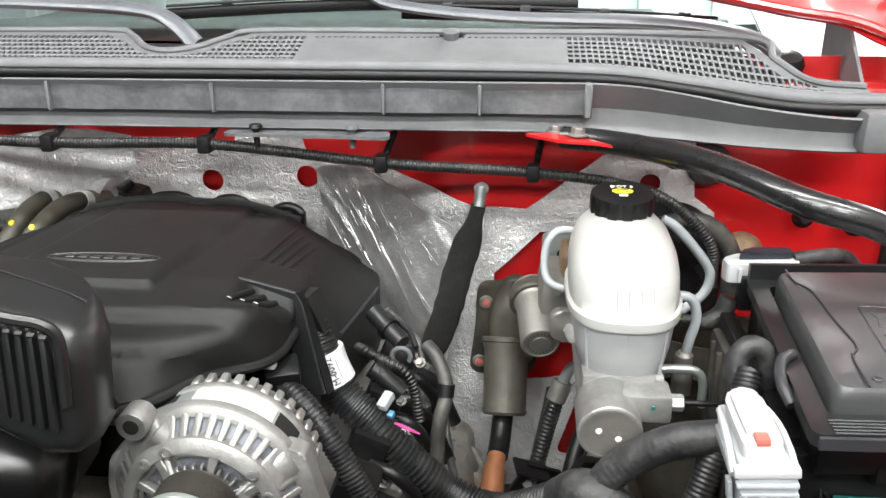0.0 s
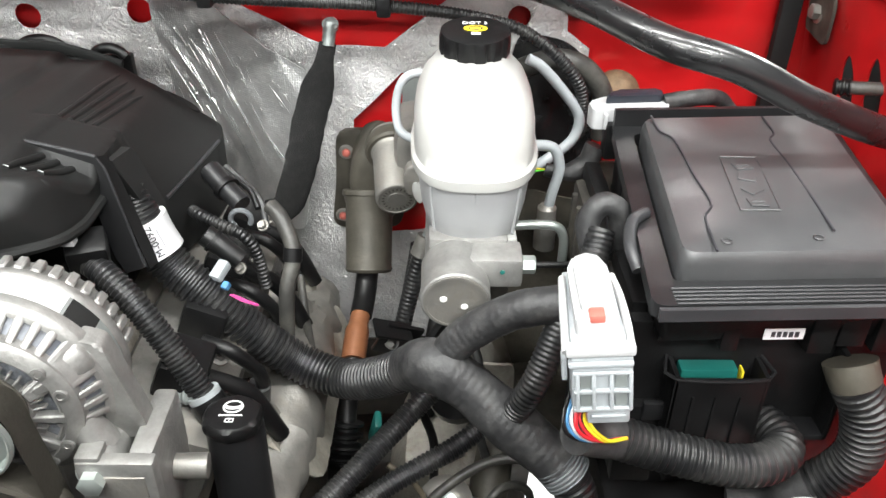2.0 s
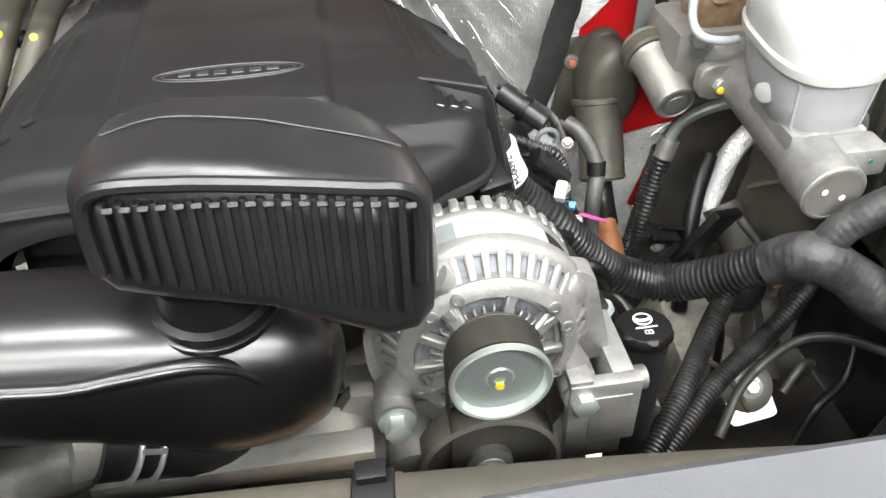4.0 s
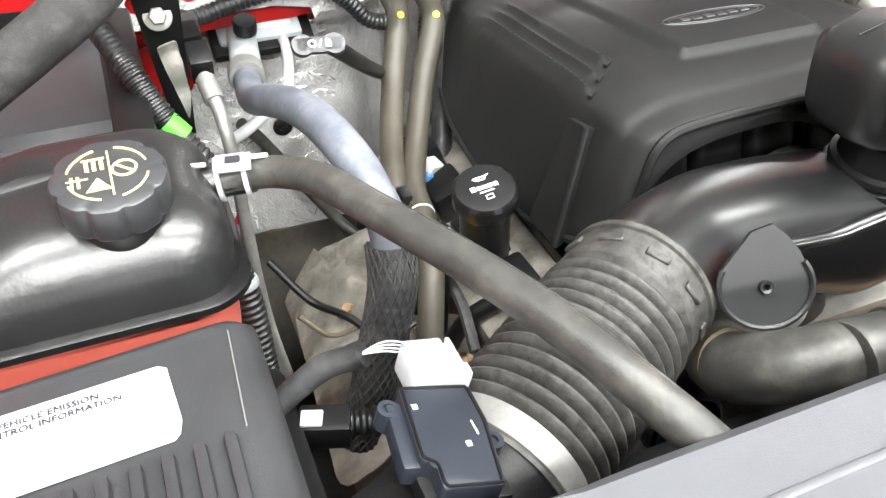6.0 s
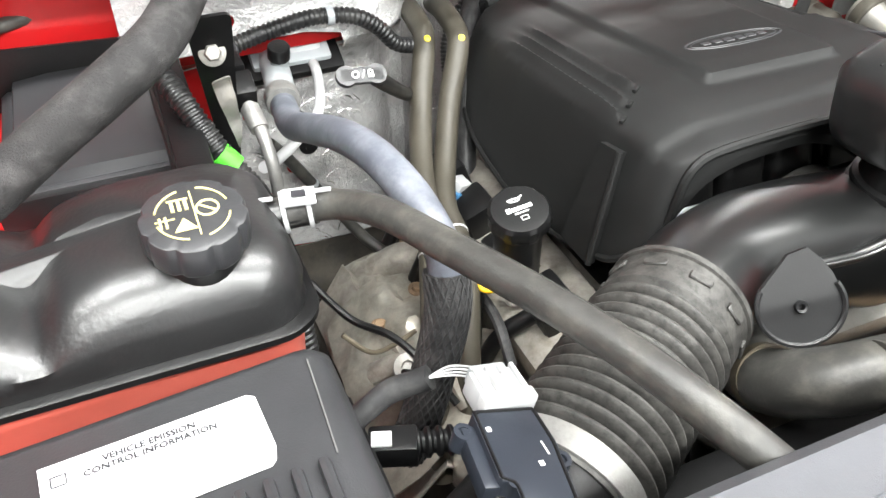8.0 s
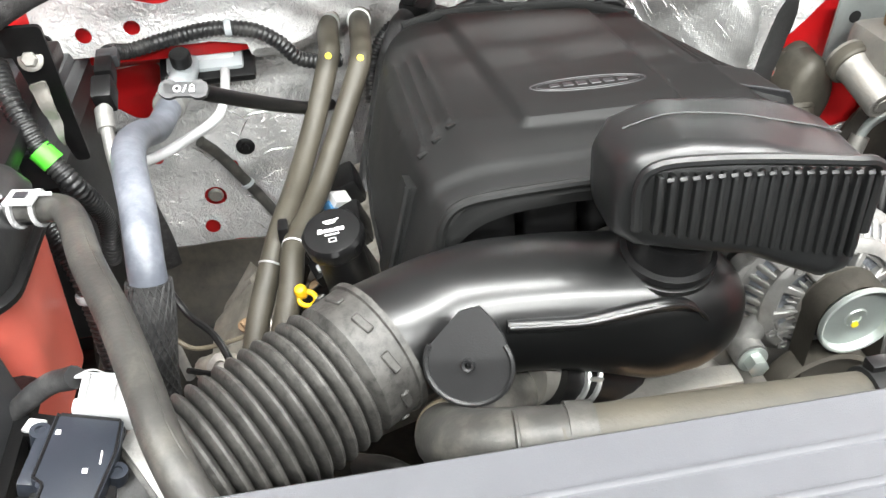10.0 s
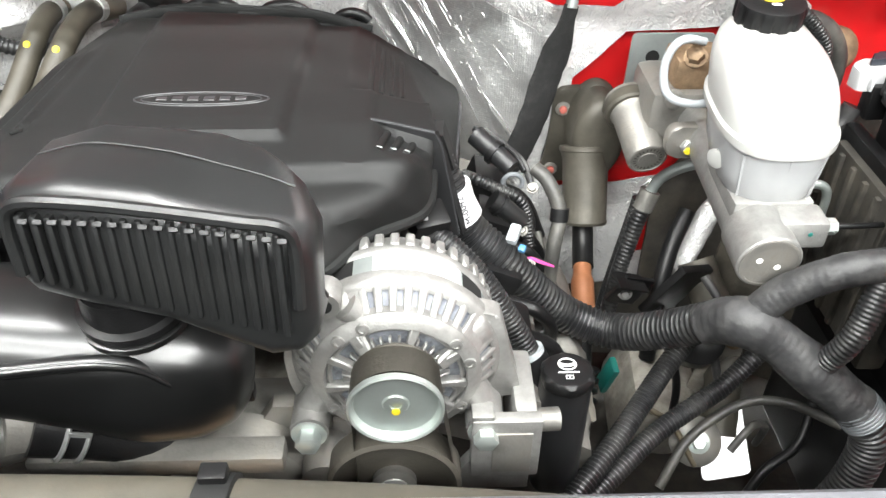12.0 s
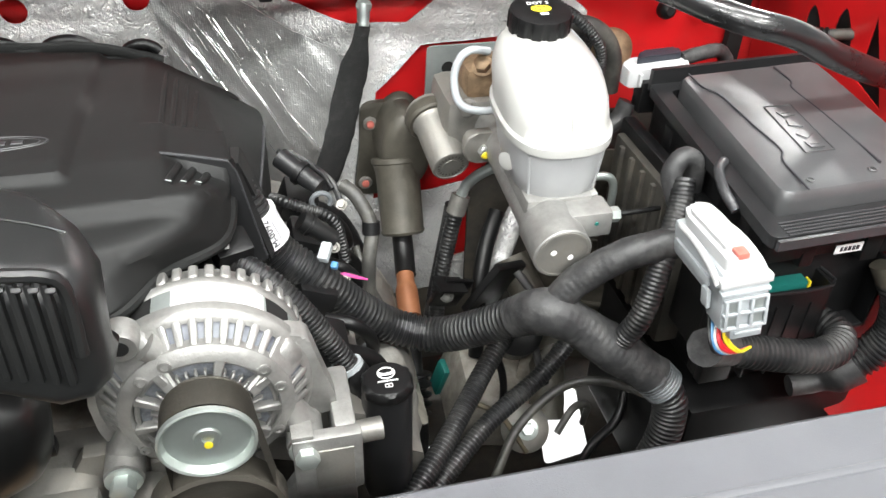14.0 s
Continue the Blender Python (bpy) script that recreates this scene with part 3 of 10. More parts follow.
def heat_shield():
    t = thing("heat_shield", "silver crinkled foil heat shield on the firewall", "heat shield", (0, 1.15, 0.8))

    def lay(u, v):
        d = 0.006 * noise.noise(V((u * 14, v * 14, 0))) + 0.003 * noise.noise(V((u * 45, v * 45, 3)))
        return V((u, fire_y(u, v) - 0.004 + d, v))

    def hole(x, z, r, n=14):
        return [(x + r * math.cos(2 * math.pi * i / n), z + r * math.sin(2 * math.pi * i / n)) for i in range(n)]

    outer = [(-0.36, 1.31), (-0.12, 1.305), (-0.045, 1.305), (-0.028, 1.312), (-0.012, 1.372), (0.068, 1.372), (0.088, 1.308), (0.10, 1.290), (0.2, 1.297), (0.30, 1.285), (0.36, 1.265), (0.435, 1.262),
             (0.535, 1.34), (0.635, 1.365), (0.655, 1.362), (0.66, 1.285), (0.69, 1.262), (0.69, 1.24), (0.56, 1.235), (0.455, 1.228), (0.392, 1.165), (0.385, 0.99), (0.47, 0.998), (0.60, 1.02), (0.61, 0.9), (0.57, 0.8), (0.3, 0.79), (0.24, 0.79), (-0.36, 0.80)]
    holes = [hole(-0.07, 1.252, 0.018), hole(0.088, 1.262, 0.018), hole(0.600, 1.302, 0.014), rounded([(0.49, 0.862), (0.545, 0.872), (0.575, 0.955), (0.52, 0.965)], 0.02), hole(0.325, 1.09, 0.009)]
    part("foil", sheet(outer, lay, 0.018, holes, thick=0.0015, edge=0.01), FOIL, t)

    # the crumpled, pulled part beside the engine
    def lay2(u, v):
        a = (u * 0.79 + v * 0.61)
        d = 0.006 * noise.noise(V((a * 70, (u * 0.61 - v * 0.79) * 6, 1)))
        return V((u, fire_y(u, v) - 0.022 + d - 0.012 * math.sin(max(0, min(1, (u - 0.11) / 0.24)) * math.pi), v))

    part("crumpled_foil", sheet(rounded([(0.105, 1.285), (0.2, 1.292), (0.345, 1.235), (0.335, 1.10), (0.32, 1.0), (0.20, 1.0), (0.13, 1.12)], 0.02), lay2, 0.008, thick=0.0012), FOILS, t, "foil pulled into long creases")
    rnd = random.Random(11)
    # bright tubes laid on the foil stand in for glints along folds
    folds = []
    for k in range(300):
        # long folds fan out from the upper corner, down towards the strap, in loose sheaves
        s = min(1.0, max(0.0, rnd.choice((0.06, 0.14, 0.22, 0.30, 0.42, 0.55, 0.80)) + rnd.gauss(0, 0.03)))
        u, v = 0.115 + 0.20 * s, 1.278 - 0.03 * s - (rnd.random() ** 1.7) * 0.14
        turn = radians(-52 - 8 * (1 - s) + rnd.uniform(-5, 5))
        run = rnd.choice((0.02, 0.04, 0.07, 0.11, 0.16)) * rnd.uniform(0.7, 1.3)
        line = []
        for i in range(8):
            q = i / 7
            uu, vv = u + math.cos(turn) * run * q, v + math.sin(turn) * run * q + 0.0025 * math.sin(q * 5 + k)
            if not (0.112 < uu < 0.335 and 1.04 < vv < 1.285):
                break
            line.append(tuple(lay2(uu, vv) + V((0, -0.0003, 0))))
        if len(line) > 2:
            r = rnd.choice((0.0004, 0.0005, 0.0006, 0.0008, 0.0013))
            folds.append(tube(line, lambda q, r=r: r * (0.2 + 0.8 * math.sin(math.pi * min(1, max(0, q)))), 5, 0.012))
    tagged(part("fold", merge(*folds), CREASEGLINT, t, "sharp folds in the foil, their glints as bright tubes"), "sharp folds in the foil, their glints as bright tubes", kind="stuff")

    # dark sheet put in for the shade of the openings down here
    part("lower_dark_sheet", sheet([(0.22, 0.66), (0.62, 0.66), (0.62, 0.815), (0.22, 0.815)], lambda u, v: V((u, fire_y(u, v) - 0.020 + 0.005 * noise.noise(V((u * 20, v * 20, 4))), v)), 0.02, thick=0.003), GRIMESHADE, t, "dark sheet put in for the shade below the foil")
    # more bright tubes, as glints on the pleats
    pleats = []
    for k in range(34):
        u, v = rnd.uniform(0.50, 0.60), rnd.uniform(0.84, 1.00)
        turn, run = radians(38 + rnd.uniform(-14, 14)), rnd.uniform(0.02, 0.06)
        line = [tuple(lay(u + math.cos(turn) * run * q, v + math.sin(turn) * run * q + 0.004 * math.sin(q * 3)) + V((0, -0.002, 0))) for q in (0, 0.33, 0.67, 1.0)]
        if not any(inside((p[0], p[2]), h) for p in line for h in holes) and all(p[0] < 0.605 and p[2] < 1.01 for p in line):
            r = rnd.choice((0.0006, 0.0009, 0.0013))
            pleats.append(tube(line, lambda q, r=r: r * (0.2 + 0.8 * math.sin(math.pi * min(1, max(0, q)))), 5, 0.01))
    tagged(part("pleat", merge(*pleats), CREASEGLINT, t), "short pleats in the foil, their glints as bright tubes", kind="stuff")
    part("dark_insulation", sheet(rounded([(0.585, 1.10), (0.705, 1.10), (0.700, 1.235), (0.665, 1.275), (0.60, 1.29), (0.58, 1.2)], 0.02), lambda u, v: V((u, fire_y(u, v) - 0.016 + 0.008 * noise.noise(V((u * 30, v * 14, 8))), v)), 0.010, thick=0.003), DARKFOIL, t, "black crinkled insulation sheet")
    # passenger side: lower sheet with buttons and holes, and the flange above it
    holes2 = [rounded([(-0.60, 1.20), (-0.50, 1.215), (-0.515, 1.145), (-0.545, 1.125), (-0.60, 1.165)], 0.02), hole(-0.472, 0.985, 0.017), hole(-0.487, 0.93, 0.012), hole(-0.437, 1.037, 0.009), hole(-0.542, 1.06, 0.009)]

    def lay3(u, v):
        d = 0.006 * noise.noise(V((u * 11 + 7, v * 11, 0))) + 0.0025 * noise.noise(V((u * 50, v * 50, 3)))
        return V((u, 1.108 + 0.05 * smooth01(-0.34, -0.25, u) + d, v))

    part("lower_foil", sheet([(-0.66, 1.25), (-0.515, 1.25), (-0.50, 1.30), (-0.25, 1.30), (-0.25, 0.895), (-0.36, 0.89), (-0.45, 0.90), (-0.66, 0.895)], lay3, 0.02, holes2, thick=0.0015, edge=0.012), FOIL, t)
    # bright tubes again, as glints on the wrinkles
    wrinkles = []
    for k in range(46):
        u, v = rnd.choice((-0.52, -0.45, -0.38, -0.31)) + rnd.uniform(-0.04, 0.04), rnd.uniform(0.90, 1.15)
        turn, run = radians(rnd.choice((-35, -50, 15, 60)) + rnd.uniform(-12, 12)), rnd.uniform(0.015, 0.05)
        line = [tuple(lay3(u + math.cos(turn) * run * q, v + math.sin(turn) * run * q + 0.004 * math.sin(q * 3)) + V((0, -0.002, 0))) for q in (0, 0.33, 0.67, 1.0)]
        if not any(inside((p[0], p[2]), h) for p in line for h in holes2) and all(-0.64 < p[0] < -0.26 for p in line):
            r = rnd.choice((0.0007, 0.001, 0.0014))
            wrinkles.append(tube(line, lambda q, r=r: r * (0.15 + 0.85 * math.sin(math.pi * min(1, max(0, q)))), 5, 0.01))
    tagged(part("wrinkle", merge(*wrinkles), CREASEGLINT, t), "short wrinkles in the foil, their glints as bright tubes", kind="stuff")
    holes3 = [hole(-0.507, 1.297, 0.010), hole(-0.565, 1.292, 0.010)] + [rounded([(x - 0.04, 1.335), (x - 0.03, 1.355), (x + 0.03, 1.355), (x + 0.04, 1.335), (x, 1.322)], 0.012) for x in (-0.47, -0.36)]

    def lay4(u, v):
        return V((u, 1.021 + 0.10 * smooth01(-0.34, -0.2, u) + 0.085 * smooth01(1.252, 1.2, v) - 0.03 * (v - 1.26) + 0.004 * noise.noise(V((u * 20, v * 20, 9))), v))

    part("upper_foil", sheet([(-0.62, 1.262), (-0.42, 1.27), (-0.375, 1.262), (-0.36, 1.205), (-0.25, 1.205), (-0.2, 1.272), (-0.15, 1.30), (-0.15, 1.345), (-0.25, 1.36), (-0.62, 1.35)], lay4, 0.02, holes3, thick=0.0015, edge=0.012), FOIL, t, "embossed foil flange with oval holes")
    # dark panel added where the bay behind lies in shade
    part("dark_panel", sheet(rounded([(-0.66, 0.845), (-0.545, 0.845), (-0.548, 0.93), (-0.565, 1.03), (-0.60, 1.08), (-0.66, 1.09)], 0.02), lambda u, v: V((u, lay3(u, v).y - 0.012, v)), 0.02, thick=0.004), SLEEVE, t, "dark panel standing in for the shaded bay")
    # dark sheet put in for the shade under the foil's lower edge
    part("lower_dark_sheet", sheet([(-0.70, 0.66), (-0.25, 0.66), (-0.25, 0.905), (-0.70, 0.905)], lambda u, v: V((u, 1.098 - 0.10 * smooth01(0.90, 0.70, v) + 0.006 * noise.noise(V((u * 20, v * 20, 4))), v)), 0.02, thick=0.003), GRIMESHADE, t, "dark sheet put in for the shade below the foil")
    for (x, z) in ((-0.412, 1.069), (-0.615, 0.99)):
        part("plug", lathe([(0.013, 0), (0.014, 0.003), (0.011, 0.005), (0.006, 0.0052), (0.005, 0.008)], axis((x, 1.104, z), (0, -1, 0)), 16), BLACK, t, "black plastic push plug")
    part("stud", lathe([(0.011, 0), (0.012, 0.003), (0.009, 0.006)], axis((-0.472, 1.112, 0.985), (0, -1, 0)), 18), ALUDARK, t, "bare metal stud plate")
    return t


def fenders():
    t = thing("inner_fender", "red painted inner fender with cut openings", "inner fender", (0.97, 0.6, 0.7), group="inner fenders", kind="structure")

    def lay(u, v):
        return V((0.965 + 0.05 * smooth01(1.2, 0.9, v) - 0.02 * smooth01(1.2, 1.4, v), u, v))
    cuts = [rounded([(0.925, 1.238), (0.962, 1.245), (0.958, 1.285), (0.945, 1.303), (0.928, 1.28)], 0.012), rounded([(0.865, 1.245), (0.905, 1.255), (0.898, 1.30), (0.884, 1.322), (0.866, 1.29)], 0.012), [(0.79, 1.225), (0.84, 1.24), (0.83, 1.33)], [(0.73, 1.225), (0.775, 1.24), (0.765, 1.325)]]
    part("panel", sheet([(-0.05, 0.7), (1.07, 0.7), (1.07, 1.40), (0.7, 1.40), (-0.05, 1.34)], lay, 0.05, cuts, thick=0.002), RED, t)
    part("rail", boxat(0.935, 1.05, 0.0, 1.08, 1.375, 1.40, 0.008), RED, t)
    # near-black backing put in for the shade behind the cut openings
    part("backing", boxat(1.03, 1.04, -0.05, 1.45, 0.7, 1.42, 0.0), GAPSHADE, t, "near-black backing for the shaded cavity behind the panel")
    part("apron", sheet([(0.84, 0.35), (1.0, 0.35), (1.0, 0.95), (0.86, 0.95), (0.84, 0.6)], lambda u, v: V((u, v, 0.93 + 0.35 * max(0, u - 0.74) ** 1.2)), 0.04, thick=0.002), RED, t)
    # dark strip painted for the shade between firewall and fender
    part("corner_gap", boxat(0.916, 0.940, 1.060, 1.074, 1.08, 1.44, 0.002), GAPSHADE, t, "dark strip for the shaded gap between firewall and fender")
    hb = thing("hinge_bracket", "dusty black hinge bracket with two bolts on the fender", "bracket", (0.94, 1.04, 1.32))
    part("plate", sheet(rounded([(0.985, 1.295), (1.045, 1.30), (1.05, 1.375), (1.01, 1.385), (0.985, 1.34)], 0.01), lambda u, v: V((0.945, u, v)), 0.03, thick=0.004), GRIMESHADE, hb)
    for y, z in ((1.02, 1.325), (1.03, 1.36)):
        part("bolt", hexbolt((0.943, y, z), (-1, 0, 0.1), 0.009, 0.010, 1.5), ALUDARK, hb)
    rod = thing("fender_pin", "grey rubber-tipped pin on the inner fender", "pin", (0.93, 0.876, 1.288))
    part("pin", tube([(0.958, 0.868, 1.290), (0.94, 0.873, 1.289), (0.925, 0.878, 1.288)], 0.007, 12, 0.004), HOSE, rod)
    part("tip", tube([(0.927, 0.877, 1.288), (0.912, 0.882, 1.287)], 0.0095, 12, 0.004, rib=0.006, depth=0.002), BLACK, rod)
    t2 = thing("inner_fender", "red painted inner fender beside the battery", "inner fender", (-0.97, 0.6, 0.7), group="inner fenders", kind="structure")
    part("panel", sheet([(-0.05, 0.7), (1.07, 0.7), (1.07, 1.40), (-0.05, 1.38)], lambda u, v: V((-0.965 - 0.05 * smooth01(1.2, 0.9, v), u, v)), 0.05, thick=0.002), RED, t2)
    part("rail", boxat(-1.05, -0.935, 0.0, 1.08, 1.375, 1.40, 0.008), RED, t2)


def hood():
    t = thing("hood", "red steel hood, propped wide open over the engine bay", "hood", (0, 1.15, 1.6))
    a = radians(60)

    def at(u, s, off=0.0):
        bow = 0.02 * math.cos(u / 0.85 * math.pi / 2)
        return V((u, 1.26 - s * math.cos(a) - off * math.sin(a), 1.64 + s * math.sin(a) - off * math.cos(a) + bow))
    part("outer_skin", sheet(rounded([(-0.88, 0), (0.88, 0), (0.82, 1.15), (-0.82, 1.15)], 0.08), lambda u, v: at(u, v, -0.03), 0.08, thick=0.002), RED, t)
    cut = [rounded([(x - 0.17, 0.2), (x + 0.17, 0.2), (x + 0.15, 0.95), (x - 0.15, 0.95)], 0.05) for x in (-0.52, 0.0, 0.52)]
    part("inner_frame", sheet(rounded([(-0.87, 0.01), (0.87, 0.01), (0.81, 1.14), (-0.81, 1.14)], 0.08), lambda u, v: at(u, v, 0.01), 0.06, cut, thick=0.002), RED, t, "pressed inner frame with openings")
    # unseen pad, added to keep the red hood out of the cover's reflections
    part("reflection_pad", sheet(rounded([(-0.82, 0.06), (0.82, 0.06), (0.77, 1.09), (-0.77, 1.09)], 0.1), lambda u, v: at(u, v, 0.016 + 0.006 * math.sin(u * 30) * math.sin(v * 30)), 0.04, thick=0.006), PAD, t, "grey felt pad added to neutralise hood reflections")
    for s in (-1, 1):
        h = part("hinge", sheet(rounded([(0.965, 1.60), (1.01, 1.44), (1.06, 1.40), (1.06, 1.46), (1.03, 1.53), (1.16, 1.66), (1.10, 1.70)], 0.015), lambda u, v, s=s: V((s * 0.885, u, v)), 0.03, thick=0.006), RED, t)
        part("bolt", hexbolt((s * 0.879, 1.05, 1.585), (-s, 0, 0.0), 0.009, 0.007), RED, h)
        part("corner_flange", sheet(rounded([(0.56, 1.566), (0.65, 1.541), (0.75, 1.521), (0.815, 1.511), (0.86, 1.488), (0.91, 1.48), (0.93, 1.70), (0.56, 1.70)], 0.012), lambda u, v, s=s: V((s * u, 1.05 + 0.7 * (v - 1.51) + 0.008 * math.sin(u * 40) * smooth01(1.53, 1.56, v), v)), 0.02, thick=0.003), RED, t)
        part("corner_bead", tube([(s * 0.57, 1.082, 1.57), (s * 0.65, 1.066, 1.548), (s * 0.75, 1.052, 1.528), (s * 0.82, 1.045, 1.517), (s * 0.88, 1.03, 1.495)], 0.006, 8, 0.02), RED, t)


def windscreen():
    t = thing("windshield", "curved laminated windshield glass with a dark lower band", "windshield", (0, 1.3, 1.5))
    a = radians(33)

    def at(u, s, off=0.0):
        bow = 0.10 * (u / 0.8) ** 2
        return V((u, 1.175 + s * math.cos(a) + bow + off * math.sin(a), 1.475 + s * math.sin(a) - off * math.cos(a)))
    part("glass", sheet([(-0.78, 0), (0.78, 0), (0.66, 0.85), (-0.66, 0.85)], lambda u, v: at(u, v), 0.07, thick=0.005), GLASS, t).visible_shadow = False
    part("black_band", sheet([(-0.78, 0.0), (0.78, 0.0), (0.775, 0.035), (-0.775, 0.035)], lambda u, v: at(u, v, 0.008), 0.05, thick=0.001), GLOSS, t, "black ceramic band")
    d = thing("dashboard", "dark grey dashboard top behind the windshield", "dashboard", (0, 1.6, 1.3))
    part("top", sheet([(-0.75, 1.3), (0.75, 1.3), (0.72, 2.0), (-0.72, 2.0)], lambda u, v: V((u, v, 1.47 + 0.02 * math.sin(v * 6) - 0.05 * smooth01(1.35, 1.28, v))), 0.06, thick=0.01), COWLDARK, d)


def cowl():
    t = thing("windshield_cowl", "grey plastic windshield cowl with slotted air grilles", "cowl panel", (0, 1.0, 1.4))
    L, R = -0.95, 0.80

    def drop(x):
        return 0.030 * smooth01(0.52, 0.80, x)
    # lower face with its rolled lip
    part("front_face", sheet([(L, 0), (0.835, 0), (0.84, 0.055), (0.5, 0.062), (L, 0.062)], lambda u, v: V((u, 0.955 + 0.012 * math.sin(v * 70) - 0.03 * smooth01(0.62, 0.8, u), 1.394 + v * (1 - 0.25 * smooth01(0.55, 0.8, u)) - 0.012 * smooth01(0.5, 0.7, u))), 0.02, thick=0.003), COWL, t)
    part("end_block", boxat(0.80, 0.865, 0.905, 0.985, 1.385, 1.432, 0.008), COWL, t)
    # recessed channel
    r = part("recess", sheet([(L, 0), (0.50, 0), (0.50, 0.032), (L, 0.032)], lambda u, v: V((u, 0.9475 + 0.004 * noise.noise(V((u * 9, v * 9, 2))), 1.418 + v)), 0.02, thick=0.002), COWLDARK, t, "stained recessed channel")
    for x in (-0.42, -0.16, 0.05, 0.26, 0.375):
        part("web", boxat(x - 0.002, x + 0.002, 0.940, 0.952, 1.416, 1.452, 0.001, 1), COWL, r)
    part("recess_end", boxat(0.497, 0.506, 0.938, 0.955, 1.414, 1.455, 0.002, 1), COWL, r)
    part("seal", tube([(L, 0.965, 1.458), (-0.3, 0.965, 1.459), (0.2, 0.965, 1.459), (0.50, 0.962, 1.457), (0.62, 0.955, 1.446), (0.73, 0.945, 1.430), (0.86, 0.93, 1.430)], 0.0075, 10, 0.02), BLACK, t, "rubber bulb seal")
    part("bead", tube([(L, 0.982, 1.464), (-0.3, 0.982, 1.466), (0.2, 0.982, 1.466), (0.50, 0.98, 1.463), (0.62, 0.972, 1.452), (0.75, 0.962, 1.437), (0.86, 0.95, 1.436)], 0.010, 10, 0.02), COWL, t)

    # sloping grille: y from 0.99 to 1.10
    def top(u, v):
        k = v / 0.112
        return V((u, 0.99 + 0.105 * k - 0.02 * smooth01(0.6, 0.8, u), 1.468 + 0.028 * k - 0.035 * smooth01(0.50, 0.80, u) * (1 - k) - 0.006 * smooth01(0.50, 0.80, u)))
    outline = [(L, 0), (0.62, 0), (0.80, 0.0), (0.845, 0.006), (0.83, 0.03), (0.77, 0.035), (0.735, 0.07), (0.70, 0.112), (0.35, 0.112), (0.345, 0.096), (0.33, 0.09), (0.315, 0.096), (0.31, 0.112), (0.065, 0.112), (0.03, 0.085), (0.0, 0.05), (-0.035, 0.035), (-0.07, 0.05), (-0.10, 0.09), (-0.13, 0.112), (L, 0.112)]
    right = [(0.480, 0.012), (0.795, 0.012), (0.775, 0.030), (0.735, 0.045), (0.700, 0.098), (0.480, 0.098)]
    left = [(-0.62, 0.012), (0.135, 0.012), (0.135, 0.098), (0.070, 0.098), (0.035, 0.070), (0.005, 0.036), (-0.035, 0.026), (-0.075, 0.036), (-0.105, 0.070), (-0.14, 0.098), (-0.62, 0.098)]
    part("grille", sheet(outline, top, 0.05, [right, left], thick=0.004, edge=0.04), COWL, t, "air grille surround", smooth=False)
    for area in (right, left):
        bars = []
        xs = [p[0] for p in area]
        for x in np.arange(min(xs) + 0.007, max(xs), 0.0078):
            ys = [y for y in np.arange(0.013, 0.099, 0.004) if inside((x, y), area)]
            if len(ys) > 2:
                a, b = top(x, ys[0] - 0.003), top(x, ys[-1] + 0.003)
                bars.append(box((0.0024, (b - a).length, 0.005), 0, Matrix.Translation((a + b) / 2 - V((0, 0, 0.002))) @ Matrix.Rotation(math.atan2(b.z - a.z, b.y - a.y), 4, "X")))
        for y in np.arange(0.012 + 0.0143, 0.095, 0.0143):
            run = [x for x in np.arange(min(xs), max(xs), 0.004) if inside((x, y), area)]
            start = 0
            for i in range(1, len(run) + 1):
                if i == len(run) or run[i] - run[i - 1] > 0.006:
                    if i - start > 2:
                        bars.append(tube([tuple(top(x, y) - V((0, 0, 0.001))) for x in np.linspace(run[start] - 0.003, run[i - 1] + 0.003, max(3, (i - start) // 6))], 0.0022, 4, 0.03))
                    start = i
        part("grille_mesh", merge(*bars), COWL, t, "close-set grille bars", smooth=False)
    # near-black sheet put in for the shade under the grille
    part("screen", sheet([(L, 0.002), (0.78, 0.002), (0.70, 0.1), (L, 0.1)], lambda u, v: top(u, v) - V((0, 0, 0.012)), 0.08, thick=0.001), GAPSHADE, t, "near-black sheet for the shaded plenum behind the slots")
    dots = [box((0.0042, 0.0022, 0.0012), 0, Matrix.Translation(top(x, 0.094) + V((0, 0, 0.0008)))) for x in np.arange(0.150, 0.474, 0.0085)]
    part("perforation", merge(*dots), COWLDARK, t, "row of small perforations", smooth=False)
    part("rim", tube([tuple(top(u, v) + V((0, 0, 0.002))) for u, v in [(-0.9, 0.112), (-0.3, 0.112), (-0.14, 0.112), (-0.105, 0.092), (-0.07, 0.05), (-0.035, 0.037), (0.0, 0.052), (0.03, 0.087), (0.07, 0.112), (0.30, 0.112), (0.69, 0.112), (0.735, 0.07), (0.77, 0.037), (0.83, 0.03)]], 0.0045, 8, 0.01), COWL, t)
    part("clip_boss", lathe([(0.010, 0), (0.011, 0.01), (0.007, 0.012)], axis(top(0.33, 0.092), (0, -0.3, 1)), 14), COWL, t)
    part("side_wing", sheet([(1.0, 1.415), (1.16, 1.45), (1.16, 1.53), (1.07, 1.505), (1.0, 1.445)], lambda u, v: V((0.83 + 0.02 * (u - 1.0), u, v)), 0.03, thick=0.004), COWL, t)
    bracket = thing("cowl_tab", "grey plastic tab under the cowl with a push pin", "bracket", (0.15, 0.93, 1.39))
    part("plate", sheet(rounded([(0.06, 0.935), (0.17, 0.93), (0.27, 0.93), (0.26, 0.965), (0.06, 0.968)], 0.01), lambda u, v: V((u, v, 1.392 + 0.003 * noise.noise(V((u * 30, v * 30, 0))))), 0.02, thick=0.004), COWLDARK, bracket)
    part("pin", lathe([(0.004, -0.02), (0.004, 0), (0.009, 0.004), (0.007, 0.008)], pose(0.10, 0.945, 1.394), 12), BLACK, bracket)
